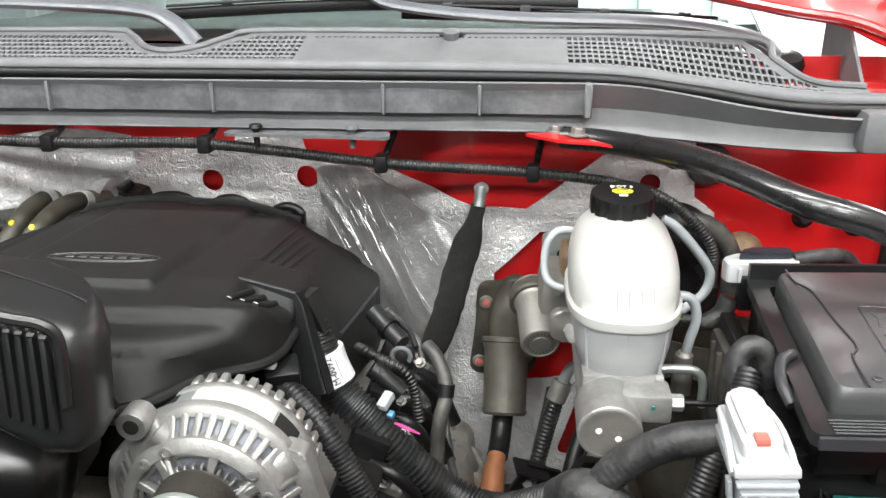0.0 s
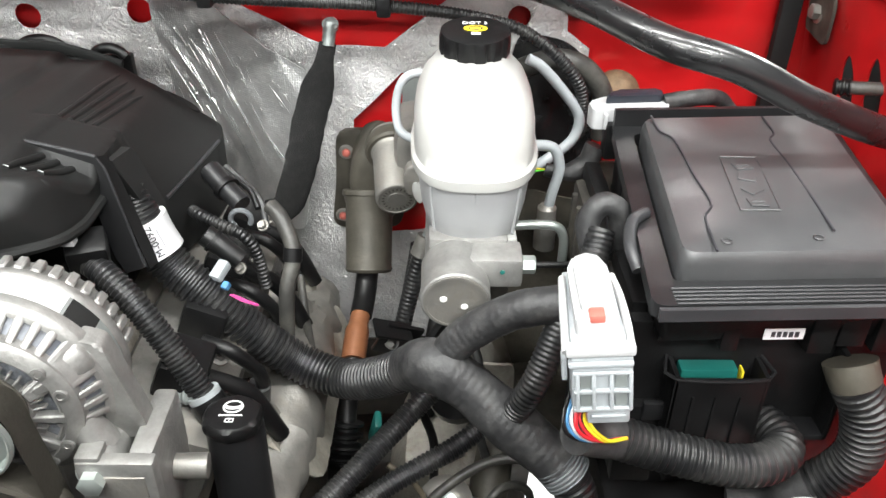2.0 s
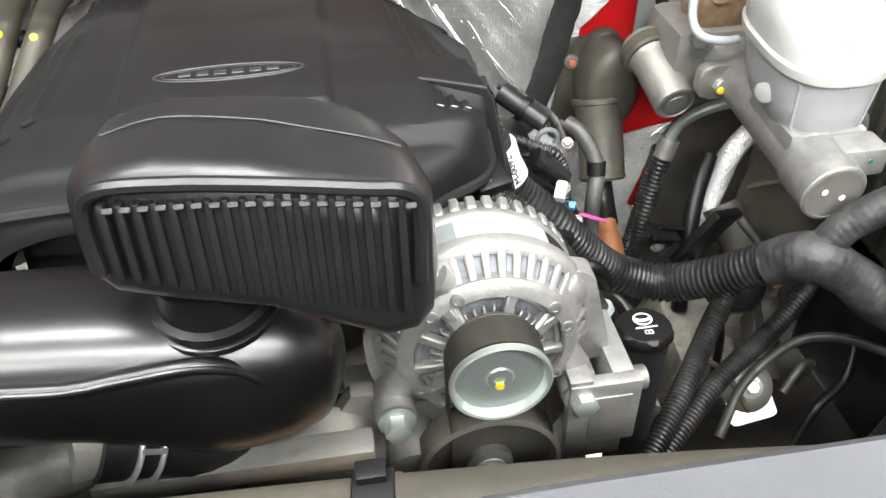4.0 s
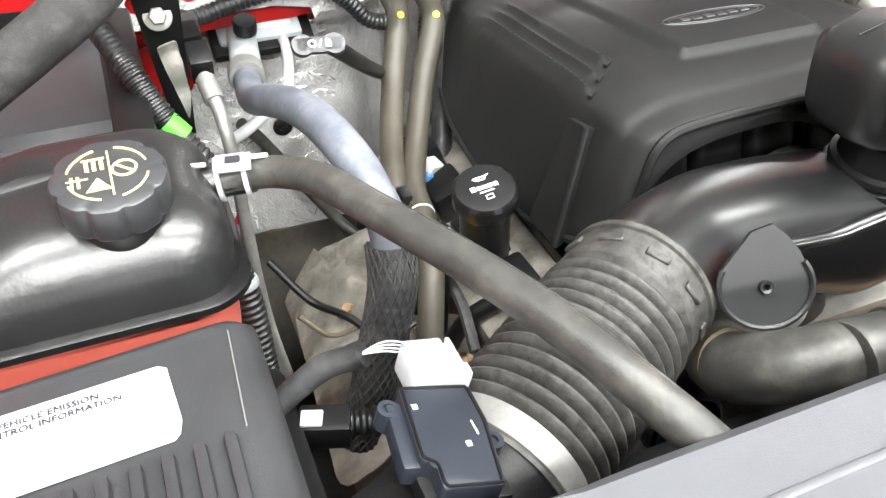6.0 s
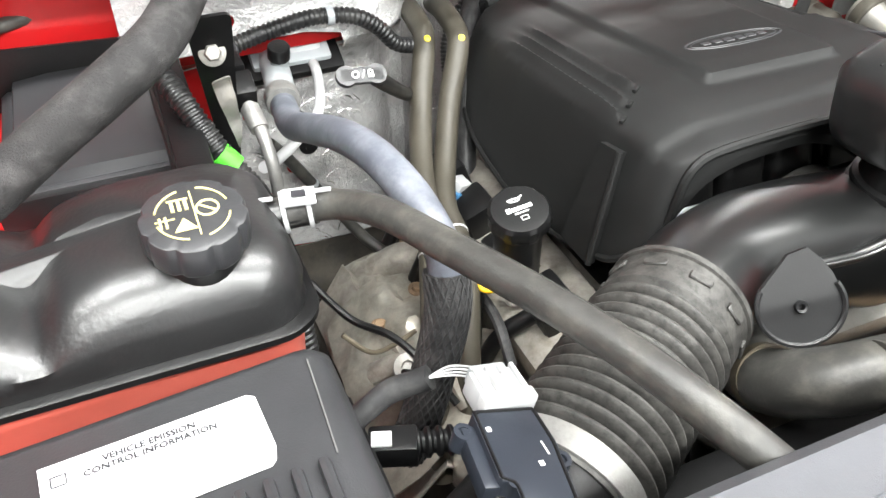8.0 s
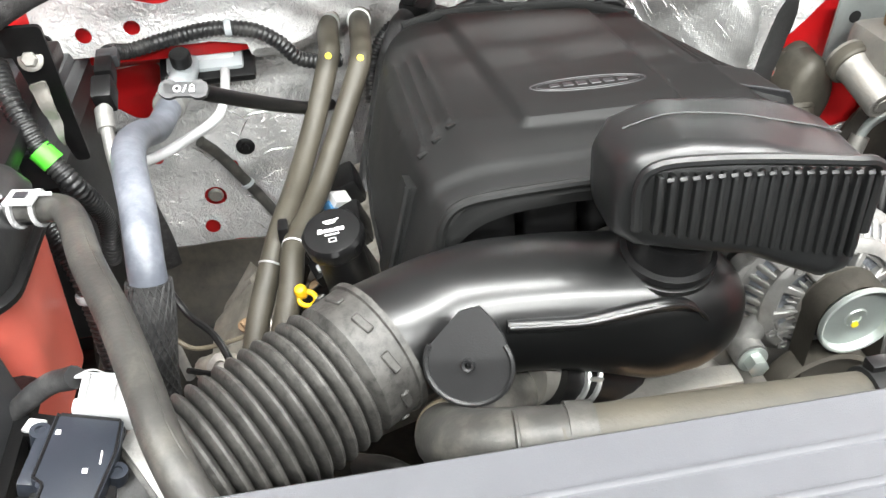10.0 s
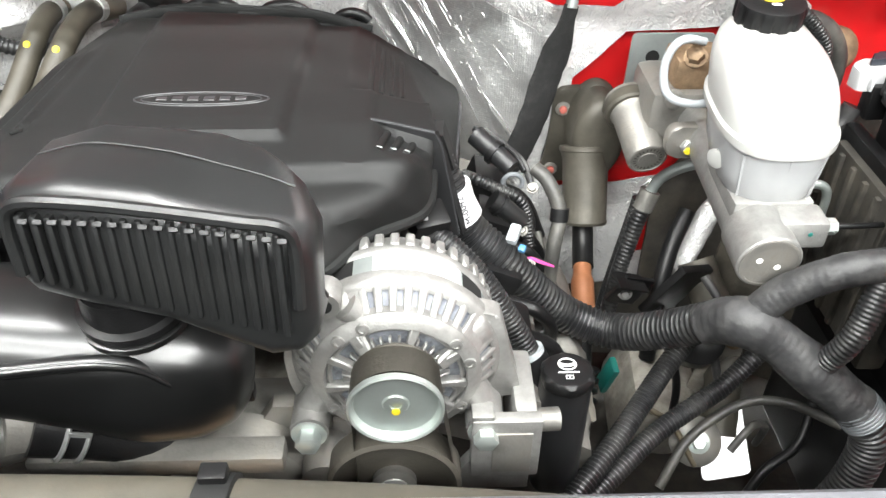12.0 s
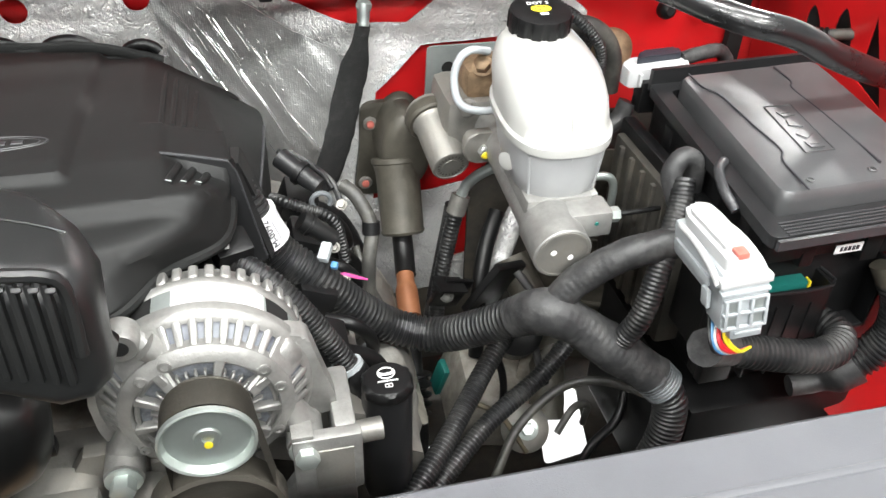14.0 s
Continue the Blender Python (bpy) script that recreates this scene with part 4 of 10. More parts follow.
    part("pin", lathe([(0.004, -0.02), (0.004, 0), (0.009, 0.004), (0.007, 0.008)], pose(0.22, 0.945, 1.394), 12), COWLDARK, bracket)
    rb = thing("brace_mount", "red sheet-metal brace mount under the cowl", "bracket", (0.50, 0.93, 1.39))
    part("plate", sheet(rounded([(0.425, 0.935), (0.47, 0.895), (0.57, 0.885), (0.585, 0.905), (0.52, 0.95)], 0.012), lambda u, v: V((u, v, 1.398 - 0.10 * max(0, u - 0.5))), 0.02, thick=0.003), RED, rb)
    part("nut", hexbolt((0.49, 0.918, 1.40), (0, 0, 1), 0.008, 0.008), ALUDARK, rb)
    part("nut", hexbolt((0.555, 0.912, 1.393), (0, 0, 1), 0.008, 0.006), BLACK, rb)


def wipers():
    for nm, pts, blade in (("left", [(-0.02, 1.105, 1.468), (-0.06, 1.115, 1.505), (-0.11, 1.125, 1.522), (-0.25, 1.13, 1.530), (-0.5, 1.15, 1.535)], [(-0.10, 1.19, 1.512), (0.1, 1.185, 1.523), (0.3, 1.19, 1.527), (0.5, 1.205, 1.525)]),
                           ("right", [(0.76, 1.08, 1.46), (0.72, 1.10, 1.49), (0.62, 1.125, 1.507), (0.40, 1.15, 1.512), (0.24, 1.16, 1.528), (0.20, 1.163, 1.55), (0.15, 1.165, 1.55)], [(0.25, 1.18, 1.515), (0.5, 1.185, 1.508), (0.69, 1.18, 1.497)])):
        t = thing("wiper", "satin black windshield wiper arm with its blade", "wiper", pts[0], group="windshield wipers")
        part("arm", tube(pts, lambda u: 0.020 - 0.005 * u, 14, 0.012, flat=0.45), WIPER, t)
        part("pivot_cap", lathe([(0.021, -0.012), (0.023, 0.002), (0.018, 0.012), (0.006, 0.016)], axis(pts[0], (0, -0.4, 1)), 20), BLACK, t)
        b = part("blade", tube(blade, 0.0065, 8, 0.02, flat=1.3), BLACK, t)
        part("spine", tube([(x, y - 0.004, z + 0.012) for x, y, z in blade], 0.004, 6, 0.02, flat=0.6), SATIN, b)
        for k in (0.15, 0.4, 0.65, 0.9):
            p = V(blade[0]).lerp(V(blade[-1]), k)
            part("claw", box((0.016, 0.014, 0.02), 0.003, Matrix.Translation(p + V((0, 0, 0.008)))), SATIN, b)


def radiator_cover():
    t = thing("radiator_cover", "smooth grey plastic radiator cover across the front", "radiator cover", (0.1, 0.1, 1.32))

    def at(u, v):
        # v runs from the rear edge towards the grille
        z = 1.353 - 0.016 * smooth01(0.010, 0.0, v) + 0.004 * smooth01(0.03, 0.09, v) - 0.03 * smooth01(0.30, 0.5, v)
        return V((u, 0.287 + 0.006 * smooth01(-0.02, 0.15, u) - v, z))
    out = rounded([(-0.95, 0.30), (-0.80, 0.26), (-0.60, 0.10), (-0.53, 0.02), (-0.45, 0.0), (0.54, 0.0), (0.60, 0.02), (0.64, 0.08), (0.66, 0.30), (0.95, 0.36), (0.95, 0.60), (-0.95, 0.60)], 0.03)
    part("panel", sheet(out, at, 0.025, thick=0.004, edge=0.02), SHROUD, t)
    for v in (0.045, 0.07):
        part("ridge", tube([tuple(at(-0.5, v)), tuple(at(0.2, v)), tuple(at(0.6, v))], 0.0028, 8, 0.05, flat=0.6), SHROUD, t)
    part("rear_skirt", sheet([(-0.45, 0), (0.55, 0), (0.55, 0.05), (-0.45, 0.05)], lambda u, v: V((u, 0.281, 1.336 - v)), 0.05, thick=0.003), SHROUD, t)
    f = thing("radiator_support", "black radiator support panel under the cover", "radiator support", (0, 0.1, 0.7), kind="structure")
    part("panel", boxat(-0.9, 0.95, 0.02, 0.25, 0.70, 1.28, 0.01), BLACK, f)


firewall()
heat_shield()
fenders()
hood()
windscreen()
cowl()
wipers()
radiator_cover()


# ---- engine cover and air intake ----
def closed_curve(pts, n):
    """n points evenly along the smooth closed curve through pts."""
    pts = [V(p) for p in pts]
    m = len(pts)
    dense = []
    for i in range(m):
        a, b, c, d = pts[i - 1], pts[i], pts[(i + 1) % m], pts[(i + 2) % m]
        for k in range(10):
            t = k / 10
            dense.append(0.5 * ((2 * b) + (c - a) * t + (2 * a - 5 * b + 4 * c - d) * t * t + (3 * b - a - 3 * c + d) * t ** 3))
    step = len(dense) / n
    return [dense[int(i * step)] for i in range(n)]


def engine_cover():
    t = thing("engine_cover", "charcoal moulded plastic engine cover with an oval badge", "engine cover", (-0.016, 0.8, 1.18))
    # upper outline and, point for point, the lower edge below it
    top = [(-0.10, 0.597), (-0.165, 0.594), (-0.200, 0.603), (-0.211, 0.66), (-0.217, 0.75), (-0.219, 0.84), (-0.212, 0.94), (-0.180, 1.035), (-0.07, 1.038), (0.06, 1.014), (0.14, 1.004),
           (0.168, 1.006), (0.176, 0.95), (0.1845, 0.88), (0.194, 0.812), (0.1985, 0.775), (0.1995, 0.732), (0.187, 0.678), (0.165, 0.637), (0.126, 0.607), (0.08, 0.594), (0.02, 0.592), (-0.04, 0.597)]
    low = [(-0.10, 0.592, 1.276), (-0.17, 0.590, 1.262), (-0.228, 0.598, 1.19), (-0.243, 0.67, 1.15), (-0.247, 0.76, 1.135), (-0.247, 0.84, 1.135), (-0.236, 0.95, 1.15), (-0.19, 1.06, 1.18), (-0.07, 1.06, 1.2), (0.07, 1.035, 1.2), (0.15, 1.030, 1.2),
           (0.224, 1.024, 1.180), (0.237, 0.984, 1.171), (0.2305, 0.895, 1.178), (0.2235, 0.812, 1.185), (0.214, 0.780, 1.195), (0.199, 0.742, 1.236), (0.195, 0.69, 1.236), (0.182, 0.655, 1.238), (0.138, 0.622, 1.24), (0.098, 0.572, 1.238), (0.03, 0.560, 1.238), (-0.035, 0.588, 1.272)]
    n = 200
    outline = [(p.x, p.y) for p in closed_curve([(x, y, 0) for x, y in top], n)]
    B = closed_curve(low, n)
    loop = np.array(outline)

    def away(x, y):
        """Distance to the outline."""
        a, b = loop, np.roll(loop, -1, axis=0)
        d = b - a
        k = np.clip(((np.array((x, y)) - a) * d).sum(1) / (d * d).sum(1), 0, 1)
        return float(np.min(np.linalg.norm(a + d * k[:, None] - np.array((x, y)), axis=1)))

    def ridge(x, y, x0, y0, x1, y1, w, h):
        """A narrow raised line with a blunt front end."""
        k = (y - y0) / (y1 - y0)
        if k < -0.02 or k > 1:
            return 0.0
        d = abs(x - (x0 + (x1 - x0) * max(0, k)))
        return h * smooth01(w, w * 0.35, d) * smooth01(-0.02, 0.05, k) * smooth01(1.0, 0.75, k)

    def height(x, y):
        z = 1.2905 - 0.085 * max(0.0, y - 0.72)
        # badge panel, raised with sloping sides
        left, right = -0.104 - 0.06 * (y - 0.70), 0.066
        z += 0.0085 * smooth01(left - 0.004, left + 0.008, x) * smooth01(right + 0.005, right - 0.006, x) * smooth01(0.688, 0.696, y)
        # step down to the front
        edge = 0.640 + 0.055 * (x + 0.05)
        k = smooth01(edge + 0.003, edge - 0.010, y)
        z -= k * (0.005 + 0.007 * smooth01(-0.02, 0.07, x))
        # shoulders
        z -= 0.014 * smooth01(-0.15, -0.215, x)
        # wing that falls away to the rear corner
        k = min(1.0, max(0.0, (x - 0.115) / 0.075))
        z -= k * smooth01(0.799, 0.805, y) * (0.020 + 0.15 * max(0.0, y - 0.80))
        # tip panel with its scalloped front
        tip = smooth01(0.139, 0.144, x) * smooth01(0.726, 0.730, y) * smooth01(0.806, 0.80, y)
        z = z * (1 - tip) + (1.2855 - 0.25 * (x - 0.142) - 0.09 * (y - 0.730)) * tip
        if 0.64 < y < 0.731 and 0.140 < x < 0.21:
            z -= (0.010 + 0.55 * max(0.0, x - 0.15)) * smooth01(0.142, 0.156, x) * smooth01(0.652, 0.722, y) * (1 - tip)
        # pressed lines on the passenger shoulder
        for j in range(3):
            z += ridge(x, y, -0.203 + 0.0165 * j, 0.682 + 0.015 * j, -0.203 + 0.015 * j, 0.95, 0.0055, 0.0045)
        d = away(x, y)
        arch = smooth01(-0.20, -0.17, x) * smooth01(0.0, -0.035, x) * smooth01(0.66, 0.62, y)
        wing = smooth01(0.10, 0.14, x) * smooth01(0.70, 0.73, y)
        wide = 0.020 - 0.016 * wing
        if d < wide:
            q = 1 - d / wide
            z -= (0.012 - 0.0085 * arch - 0.0105 * wing) * (1 - math.sqrt(max(0.0, 1 - q * q)))
        return z

    bm = sheet(outline, lambda u, v: V((u, v, height(u, v))), 0.0048, edge=0.03)
    T = [V((x, y, height(x, y))) for x, y in outline]
    rings = [T, [a.lerp(b, 0.12) + (V((a.x + 0.01, a.y - 0.8, 0)).normalized() * 0.002 * smooth01(0.18, 0.12, a.x)) for a, b in zip(T, B)], [b.lerp(a, 0.45) + V((0, 0, 0.006 * smooth01(0.16, 0.10, a.x))) for a, b in zip(T, B)], [b.lerp(a, 0.08) for a, b in zip(T, B)], B, [b - V((0, 0, 0.010 + 0.075 * smooth01(0.195, 0.235, b.x))) for b in B]]
    bm = merge(bm, loft(rings, False))
    bmesh.ops.remove_doubles(bm, verts=bm.verts[:], dist=0.0004)
    shell = part("shell", bm, COVER, t, angle=42)
    # lower rim, set off by a groove
    part("rim", tube([tuple(B[i] + V((0, 0, -0.007))) for i in range(142, 186, 3)], 0.0052, 8, 0.008), COVER, t)
    part("rim", tube([tuple(B[i] + V((0, 0, -0.006))) for i in range(16, 100, 4)], 0.004, 8, 0.01), COVER, t)
    ring = []
    for k in range(40):
        a = 2 * math.pi * k / 40
        ring.append((-0.016 + 0.062 * math.cos(a), 0.757 + 0.0165 * math.sin(a), 1.2957 - 0.085 * 0.0165 * math.sin(a)))
    # badge outline and bars in paler SATIN, to put glints on them
    part("oval_outline", tube(ring + ring[:1], 0.0011, 6, 0.004), SATIN, shell, "oval badge outline")
    ring2 = [(-0.016 + (x + 0.016) * 0.9, 0.757 + (y - 0.757) * 0.76, z) for x, y, z in ring]
    part("oval_outline", tube(ring2 + ring2[:1], 0.0008, 6, 0.004), SATIN, shell)
    for k in range(6):
        bar = pose(-0.0525 + k * 0.0146, 0.757, 1.2957, -5, 0, 0) @ Matrix.Shear("XY", 4, (0.25, 0.0))
        part("badge_bar", box((0.0105, 0.0105 - 0.0035 * abs(k - 2.5) / 2.5, 0.0026), 0.0006, bar, 1), SATIN, shell, smooth=False)
    # boxed rib on the passenger side
    def boss(u, v):
        k = (1.262 - v) / 0.11
        return V((-0.2145 - 0.030 * k - 0.008, 0.655 - 0.016 * k + u * (0.028 + 0.022 * k), v))
    part("side_rib", sheet(rounded([(0.0, 1.262), (1.0, 1.258), (1.0, 1.150), (0.0, 1.150)], 0.01), boss, 0.05, thick=0.010), COVER, t)
    part("corner_rib", tube([tuple(boss(0.0, v) + V((0.001, -0.001, 0))) for v in (1.262, 1.23, 1.19, 1.15)], 0.0034, 8, 0.01), COVER, t)
    # arch lip over the throttle
    part("arch_lip", tube([(-0.2075, 0.590, 1.205), (-0.2035, 0.587, 1.24), (-0.199, 0.586, 1.266), (-0.186, 0.587, 1.281), (-0.16, 0.589, 1.2855), (-0.10, 0.591, 1.287), (-0.04, 0.591, 1.287), (-0.026, 0.589, 1.281), (-0.022, 0.587, 1.26)], 0.0045, 8, 0.005), COVER, t)
    # bracket: scalloped lip under the tip that runs on as a hanging arm, and the slot behind it
    def hang(u, v):
        return V((u, 0.7325 - 0.05 * (1.285 - v), v))
    face = [(0.141, 1.2870), (0.1995, 1.2725), (0.2045, 1.262), (0.2115, 1.225), (0.218, 1.190), (0.2235, 1.160), (0.206, 1.154), (0.198, 1.172), (0.1915, 1.215), (0.1885, 1.240), (0.185, 1.2535), (0.1785, 1.2635), (0.1735, 1.2665), (0.1720, 1.2715), (0.1655, 1.2735), (0.1630, 1.2785), (0.1570, 1.2795), (0.1545, 1.2835), (0.148, 1.2850)]
    arm = part("arm", sheet(face, hang, 0.012, thick=0.003), RIM, t, "hanging guide arm with a scalloped edge")
    part("arm_side", sheet(rounded([(0.0, 0.0), (1.0, 0.004), (1.0, 0.115), (0.0, 0.115)], 0.002), lambda u, v: hang(0.2005 + 0.24 * v - 0.012 * smooth01(0.03, 0.0, v) * 0.2, 1.2725 - v) + V((0.004, 0.014, -0.001)) * u, 0.02, thick=0.002), ARM, arm)
    # paler SATIN tubes paint the highlights along the arm's edges
    part("arm_edge", tube([tuple(hang(x, z) + V((0.0005, -0.0015, 0))) for x, z in ((0.1990, 1.2715), (0.2045, 1.2620), (0.2115, 1.2250), (0.2180, 1.1900), (0.2230, 1.1610))], 0.0012, 8, 0.01), SATIN, arm)
    part("lip", tube([tuple(hang(x, z) + V((0, -0.0012, 0.0006))) for x, z in ((0.1405, 1.2870), (0.160, 1.2825), (0.180, 1.2775), (0.1992, 1.2725))], 0.0017, 8, 0.005), SATIN, arm, "lip painted paler for its lit edge")
    part("scallop_edge", tube([tuple(hang(x, z) + V((0, -0.0016, 0))) for x, z in face[:9:-1]], 0.0007, 6, 0.003), SATIN, arm)
    slot = [(0.2025, 0.744, 1.2625), (0.2030, 0.760, 1.2600), (0.2045, 0.786, 1.2560), (0.2070, 0.790, 1.2480), (0.2235, 0.800, 1.1860), (0.2200, 0.768, 1.1900), (0.2060, 0.744, 1.2520)]
    # near-black patch painted for the shade in the slot
    part("slot", loft([[V(p) + V((0.0050, -0.0005, 0.0)) for p in slot], [V(p) + V((-0.006, 0.002, 0.0)) for p in slot]]), GAPSHADE, t, "dark patch for the shaded slot where the loom comes out", smooth=False)
    # paler tube paints the highlight along the wing's fold
    part("wing_edge", tube([(0.2235, 0.814, 1.1855), (0.2305, 0.895, 1.1785), (0.2368, 0.982, 1.1715)], 0.0022, 8, 0.01), SATIN, t, "rounded fold of the wing, painted paler for its highlight")
    # near-black patch painted for the shade in the notch
    part("wing_notch", loft([[V((0.188 + 0.030 * math.cos(a) * q, 1.012 + 0.010 * math.sin(a), 1.2085 - 0.013 * math.cos(a) + dz)) for a in [k * math.pi / 6 for k in range(12)]] for q, dz in ((0.75, 0.0025), (0.75, -0.004))]), GAPSHADE, t, "dark patch for the shaded notch in the rear edge")
    for k in range(3):
        a, b = (0.1555 + 0.0115 * k, 0.7245), (0.1495 + 0.0118 * k, 0.676 + 0.003 * k)
        run = [(a[0] + (b[0] - a[0]) * q, a[1] + (b[1] - a[1]) * q) for q in (0.0, 0.35, 0.7, 1.0)]
        part("flute", tube([(x, y, height(x, y) - 0.0002 - 0.0012 * (i == 0)) for i, (x, y) in enumerate(run)], lambda q: 0.0040 - 0.0008 * q, 10, 0.005), COVER, t)
        # pale grey dashes painted as glints at the flutes' front ends
        part("flute_glint", box((0.0058, 0.0012, 0.0010), 0.0004, pose(b[0] + 0.0015, b[1] - 0.001, height(b[0], b[1]) + 0.0030, 0, 10, -18), 1), PLATE, t)
        part("slot_tip", box((0.0115, 0.0045, 0.004), 0.0015, pose(-0.203 + 0.0165 * k, 0.681 + 0.015 * k, height(-0.203 + 0.0165 * k, 0.686 + 0.015 * k) - 0.0005, 0, 0, 35), 2), COVER, t)
    for k in range(4):
        run = [(0.137 + 0.0105 * k - 0.02 * v, 0.808 + v) for v in (0.0, 0.03, 0.06, 0.09, 0.12, 0.17 - 0.01 * k)]
        part("pressed_ridge", tube([(x, y, height(x, y) - 0.0012 - 0.002 * (i == 5)) for i, (x, y) in enumerate(run)], 0.0034, 8, 0.008), COVER, shell)
    # moulded clips along the rear edge
    rear = [(-0.175, 1.030), (-0.12, 1.036), (-0.07, 1.036), (0.0, 1.024), (0.06, 1.012), (0.13, 1.003)]
    part("rear_flange", tube([(x, y + 0.002, height(x, y - 0.012) - 0.001) for x, y in rear], 0.0042, 8, 0.008, flat=1.7), COVER, t)
    for x, y in ((-0.115, 1.047), (-0.015, 1.036), (0.07, 1.022)):
        part("rear_clip", box((0.034, 0.014, 0.010), 0.003, pose(x, y - 0.006, height(x, 1.0) - 0.006)), COVER, t)
    for x0, x1, dz in ((-0.100, -0.035, 0.0), (-0.005, 0.050, -0.001), (0.085, 0.125, -0.003)):
        hump = [(x0 + (x1 - x0) * q, 1.050 - 0.10 * max(0.0, x0 + (x1 - x0) * q + 0.05), 1.266 + dz + 0.010 * math.sin(math.pi * q) ** 0.6 - 0.06 * max(0.0, x0)) for q in (0.0, 0.12, 0.3, 0.5, 0.7, 0.88, 1.0)]
        part("rear_hump", tube(hump, 0.0062, 10, 0.006, rough=0.1), BLACK, t)
    # black wall added as the shade behind the cover's rear edge
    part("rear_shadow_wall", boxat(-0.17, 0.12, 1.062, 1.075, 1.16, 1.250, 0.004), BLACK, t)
    return t


def throttle_cavity():
    t = thing("intake_manifold", "black plastic intake manifold runners under the cover", "intake manifold", (-0.016, 0.8, 1.1))
    part("body", boxat(-0.2, 0.17, 0.67, 0.98, 1.06, 1.19, 0.02), BLACK, t)
    for k in range(4):
        x = -0.15 + k * 0.062
        part("runner", box((0.054, 0.12, 0.085), 0.012, pose(x, 0.682, 1.205, -14, 0, 0), 3), BLACK, t)
        part("pad", box((0.044, 0.006, 0.026), 0.003, pose(x, 0.617, 1.196, -40, 0, 0)), PLATE, t, "pale grey lower face")
    part("throttle_body", lathe([(0.05, 0), (0.052, 0.05), (0.045, 0.07)], axis((-0.02, 0.62, 1.17), (0, -1, -0.1)), 24), ALUDARK, t)


def resonator():
    t = thing("intake_resonator", "black moulded plastic intake resonator with ribbed front", "resonator", (0.02, 0.52, 1.27))
    # left to right stations: (x, y_front, y_back, z_low, z_top)
    st = [(-0.083, 0.505, 0.548, 1.306, 1.347), (-0.080, 0.494, 0.566, 1.298, 1.360), (-0.066, 0.485, 0.580, 1.292, 1.3705), (-0.03, 0.476, 0.587, 1.288, 1.3785), (0.02, 0.469, 0.582, 1.281, 1.3755), (0.05, 0.466, 0.574, 1.268, 1.3705), (0.085, 0.463, 0.562, 1.253, 1.3645), (0.104, 0.466, 0.552, 1.253, 1.359), (0.115, 0.474, 0.545, 1.259, 1.350), (0.120, 0.490, 0.53, 1.272, 1.335)]
    rings = []
    for x, y0, y1, z0, z1 in st:
        w, h = y1 - y0, z1 - z0
        pts = rrect(w, h, 0.019, 6)
        lean = 0.10
        rings.append([V((x - 0.015 * smooth01(0.0, w * 0.5, a) * smooth01(0.05, 0.11, x), (y0 + y1) / 2 + a * (1 - 0.12 * (a > 0)) + lean * b, (z0 + z1) / 2 + b - ((0.0095 - 0.024 * smooth01(0.0, 0.08, x)) * a / w + 0.0018) * smooth01(0, h * 0.3, b))) for a, b in pts])
    part("body", loft(rings), RESON, t, angle=50)
    part("seam", tube([(x, y0 + 0.58 * (y1 - y0), z1 - 0.0014) for x, y0, y1, z0, z1 in st[2:8]], 0.0008, 6, 0.01), RESON, t)
    # front rim
    part("front_rim", tube([(-0.070, 0.482, 1.315), (-0.070, 0.486, 1.352), (-0.059, 0.4835, 1.3685), (-0.02, 0.4755, 1.3735), (0.03, 0.469, 1.3715), (0.08, 0.464, 1.3665), (0.099, 0.465, 1.3625), (0.1075, 0.467, 1.349), (0.107, 0.463, 1.30)], 0.0045, 8, 0.006), RESON, t)
    for k in range(18):
        u = k / 17
        x = -0.058 + 0.156 * u
        zt = 1.3625 - 0.005 * u + 0.003 * math.sin(u * math.pi)
        zb = 1.314 - 0.034 * u
        yf = 0.477 - 0.016 * u
        h = zt - zb
        part("front_rib", box((0.0050, 0.0085, h), 0.0022, pose(x, yf + 0.0018, (zt + zb) / 2, -5.5, 0, 0), 2), RESON, t)
        part("rib_cap", box((0.0060, 0.0035, 0.0028), 0.0012, pose(x + 0.0047, yf - 0.003, zt - 0.001, 38, 0, 0), 2), EAR, t)
    n = part("neck", lathe([(0.036, 0.0), (0.037, 0.012), (0.040, 0.014), (0.040, 0.020), (0.035, 0.022), (0.033, 0.045)], pose(-0.022, 0.520, 1.243, 8, 0, 0), 28), BLACK, t)
    part("clamp_ring", lathe([(0.0395, 0.0), (0.0415, 0.001), (0.0415, 0.006), (0.0395, 0.007)], pose(-0.022, 0.520, 1.247, 8, 0, 0), 28), GLOSS, n, "glossy black clamp ring")


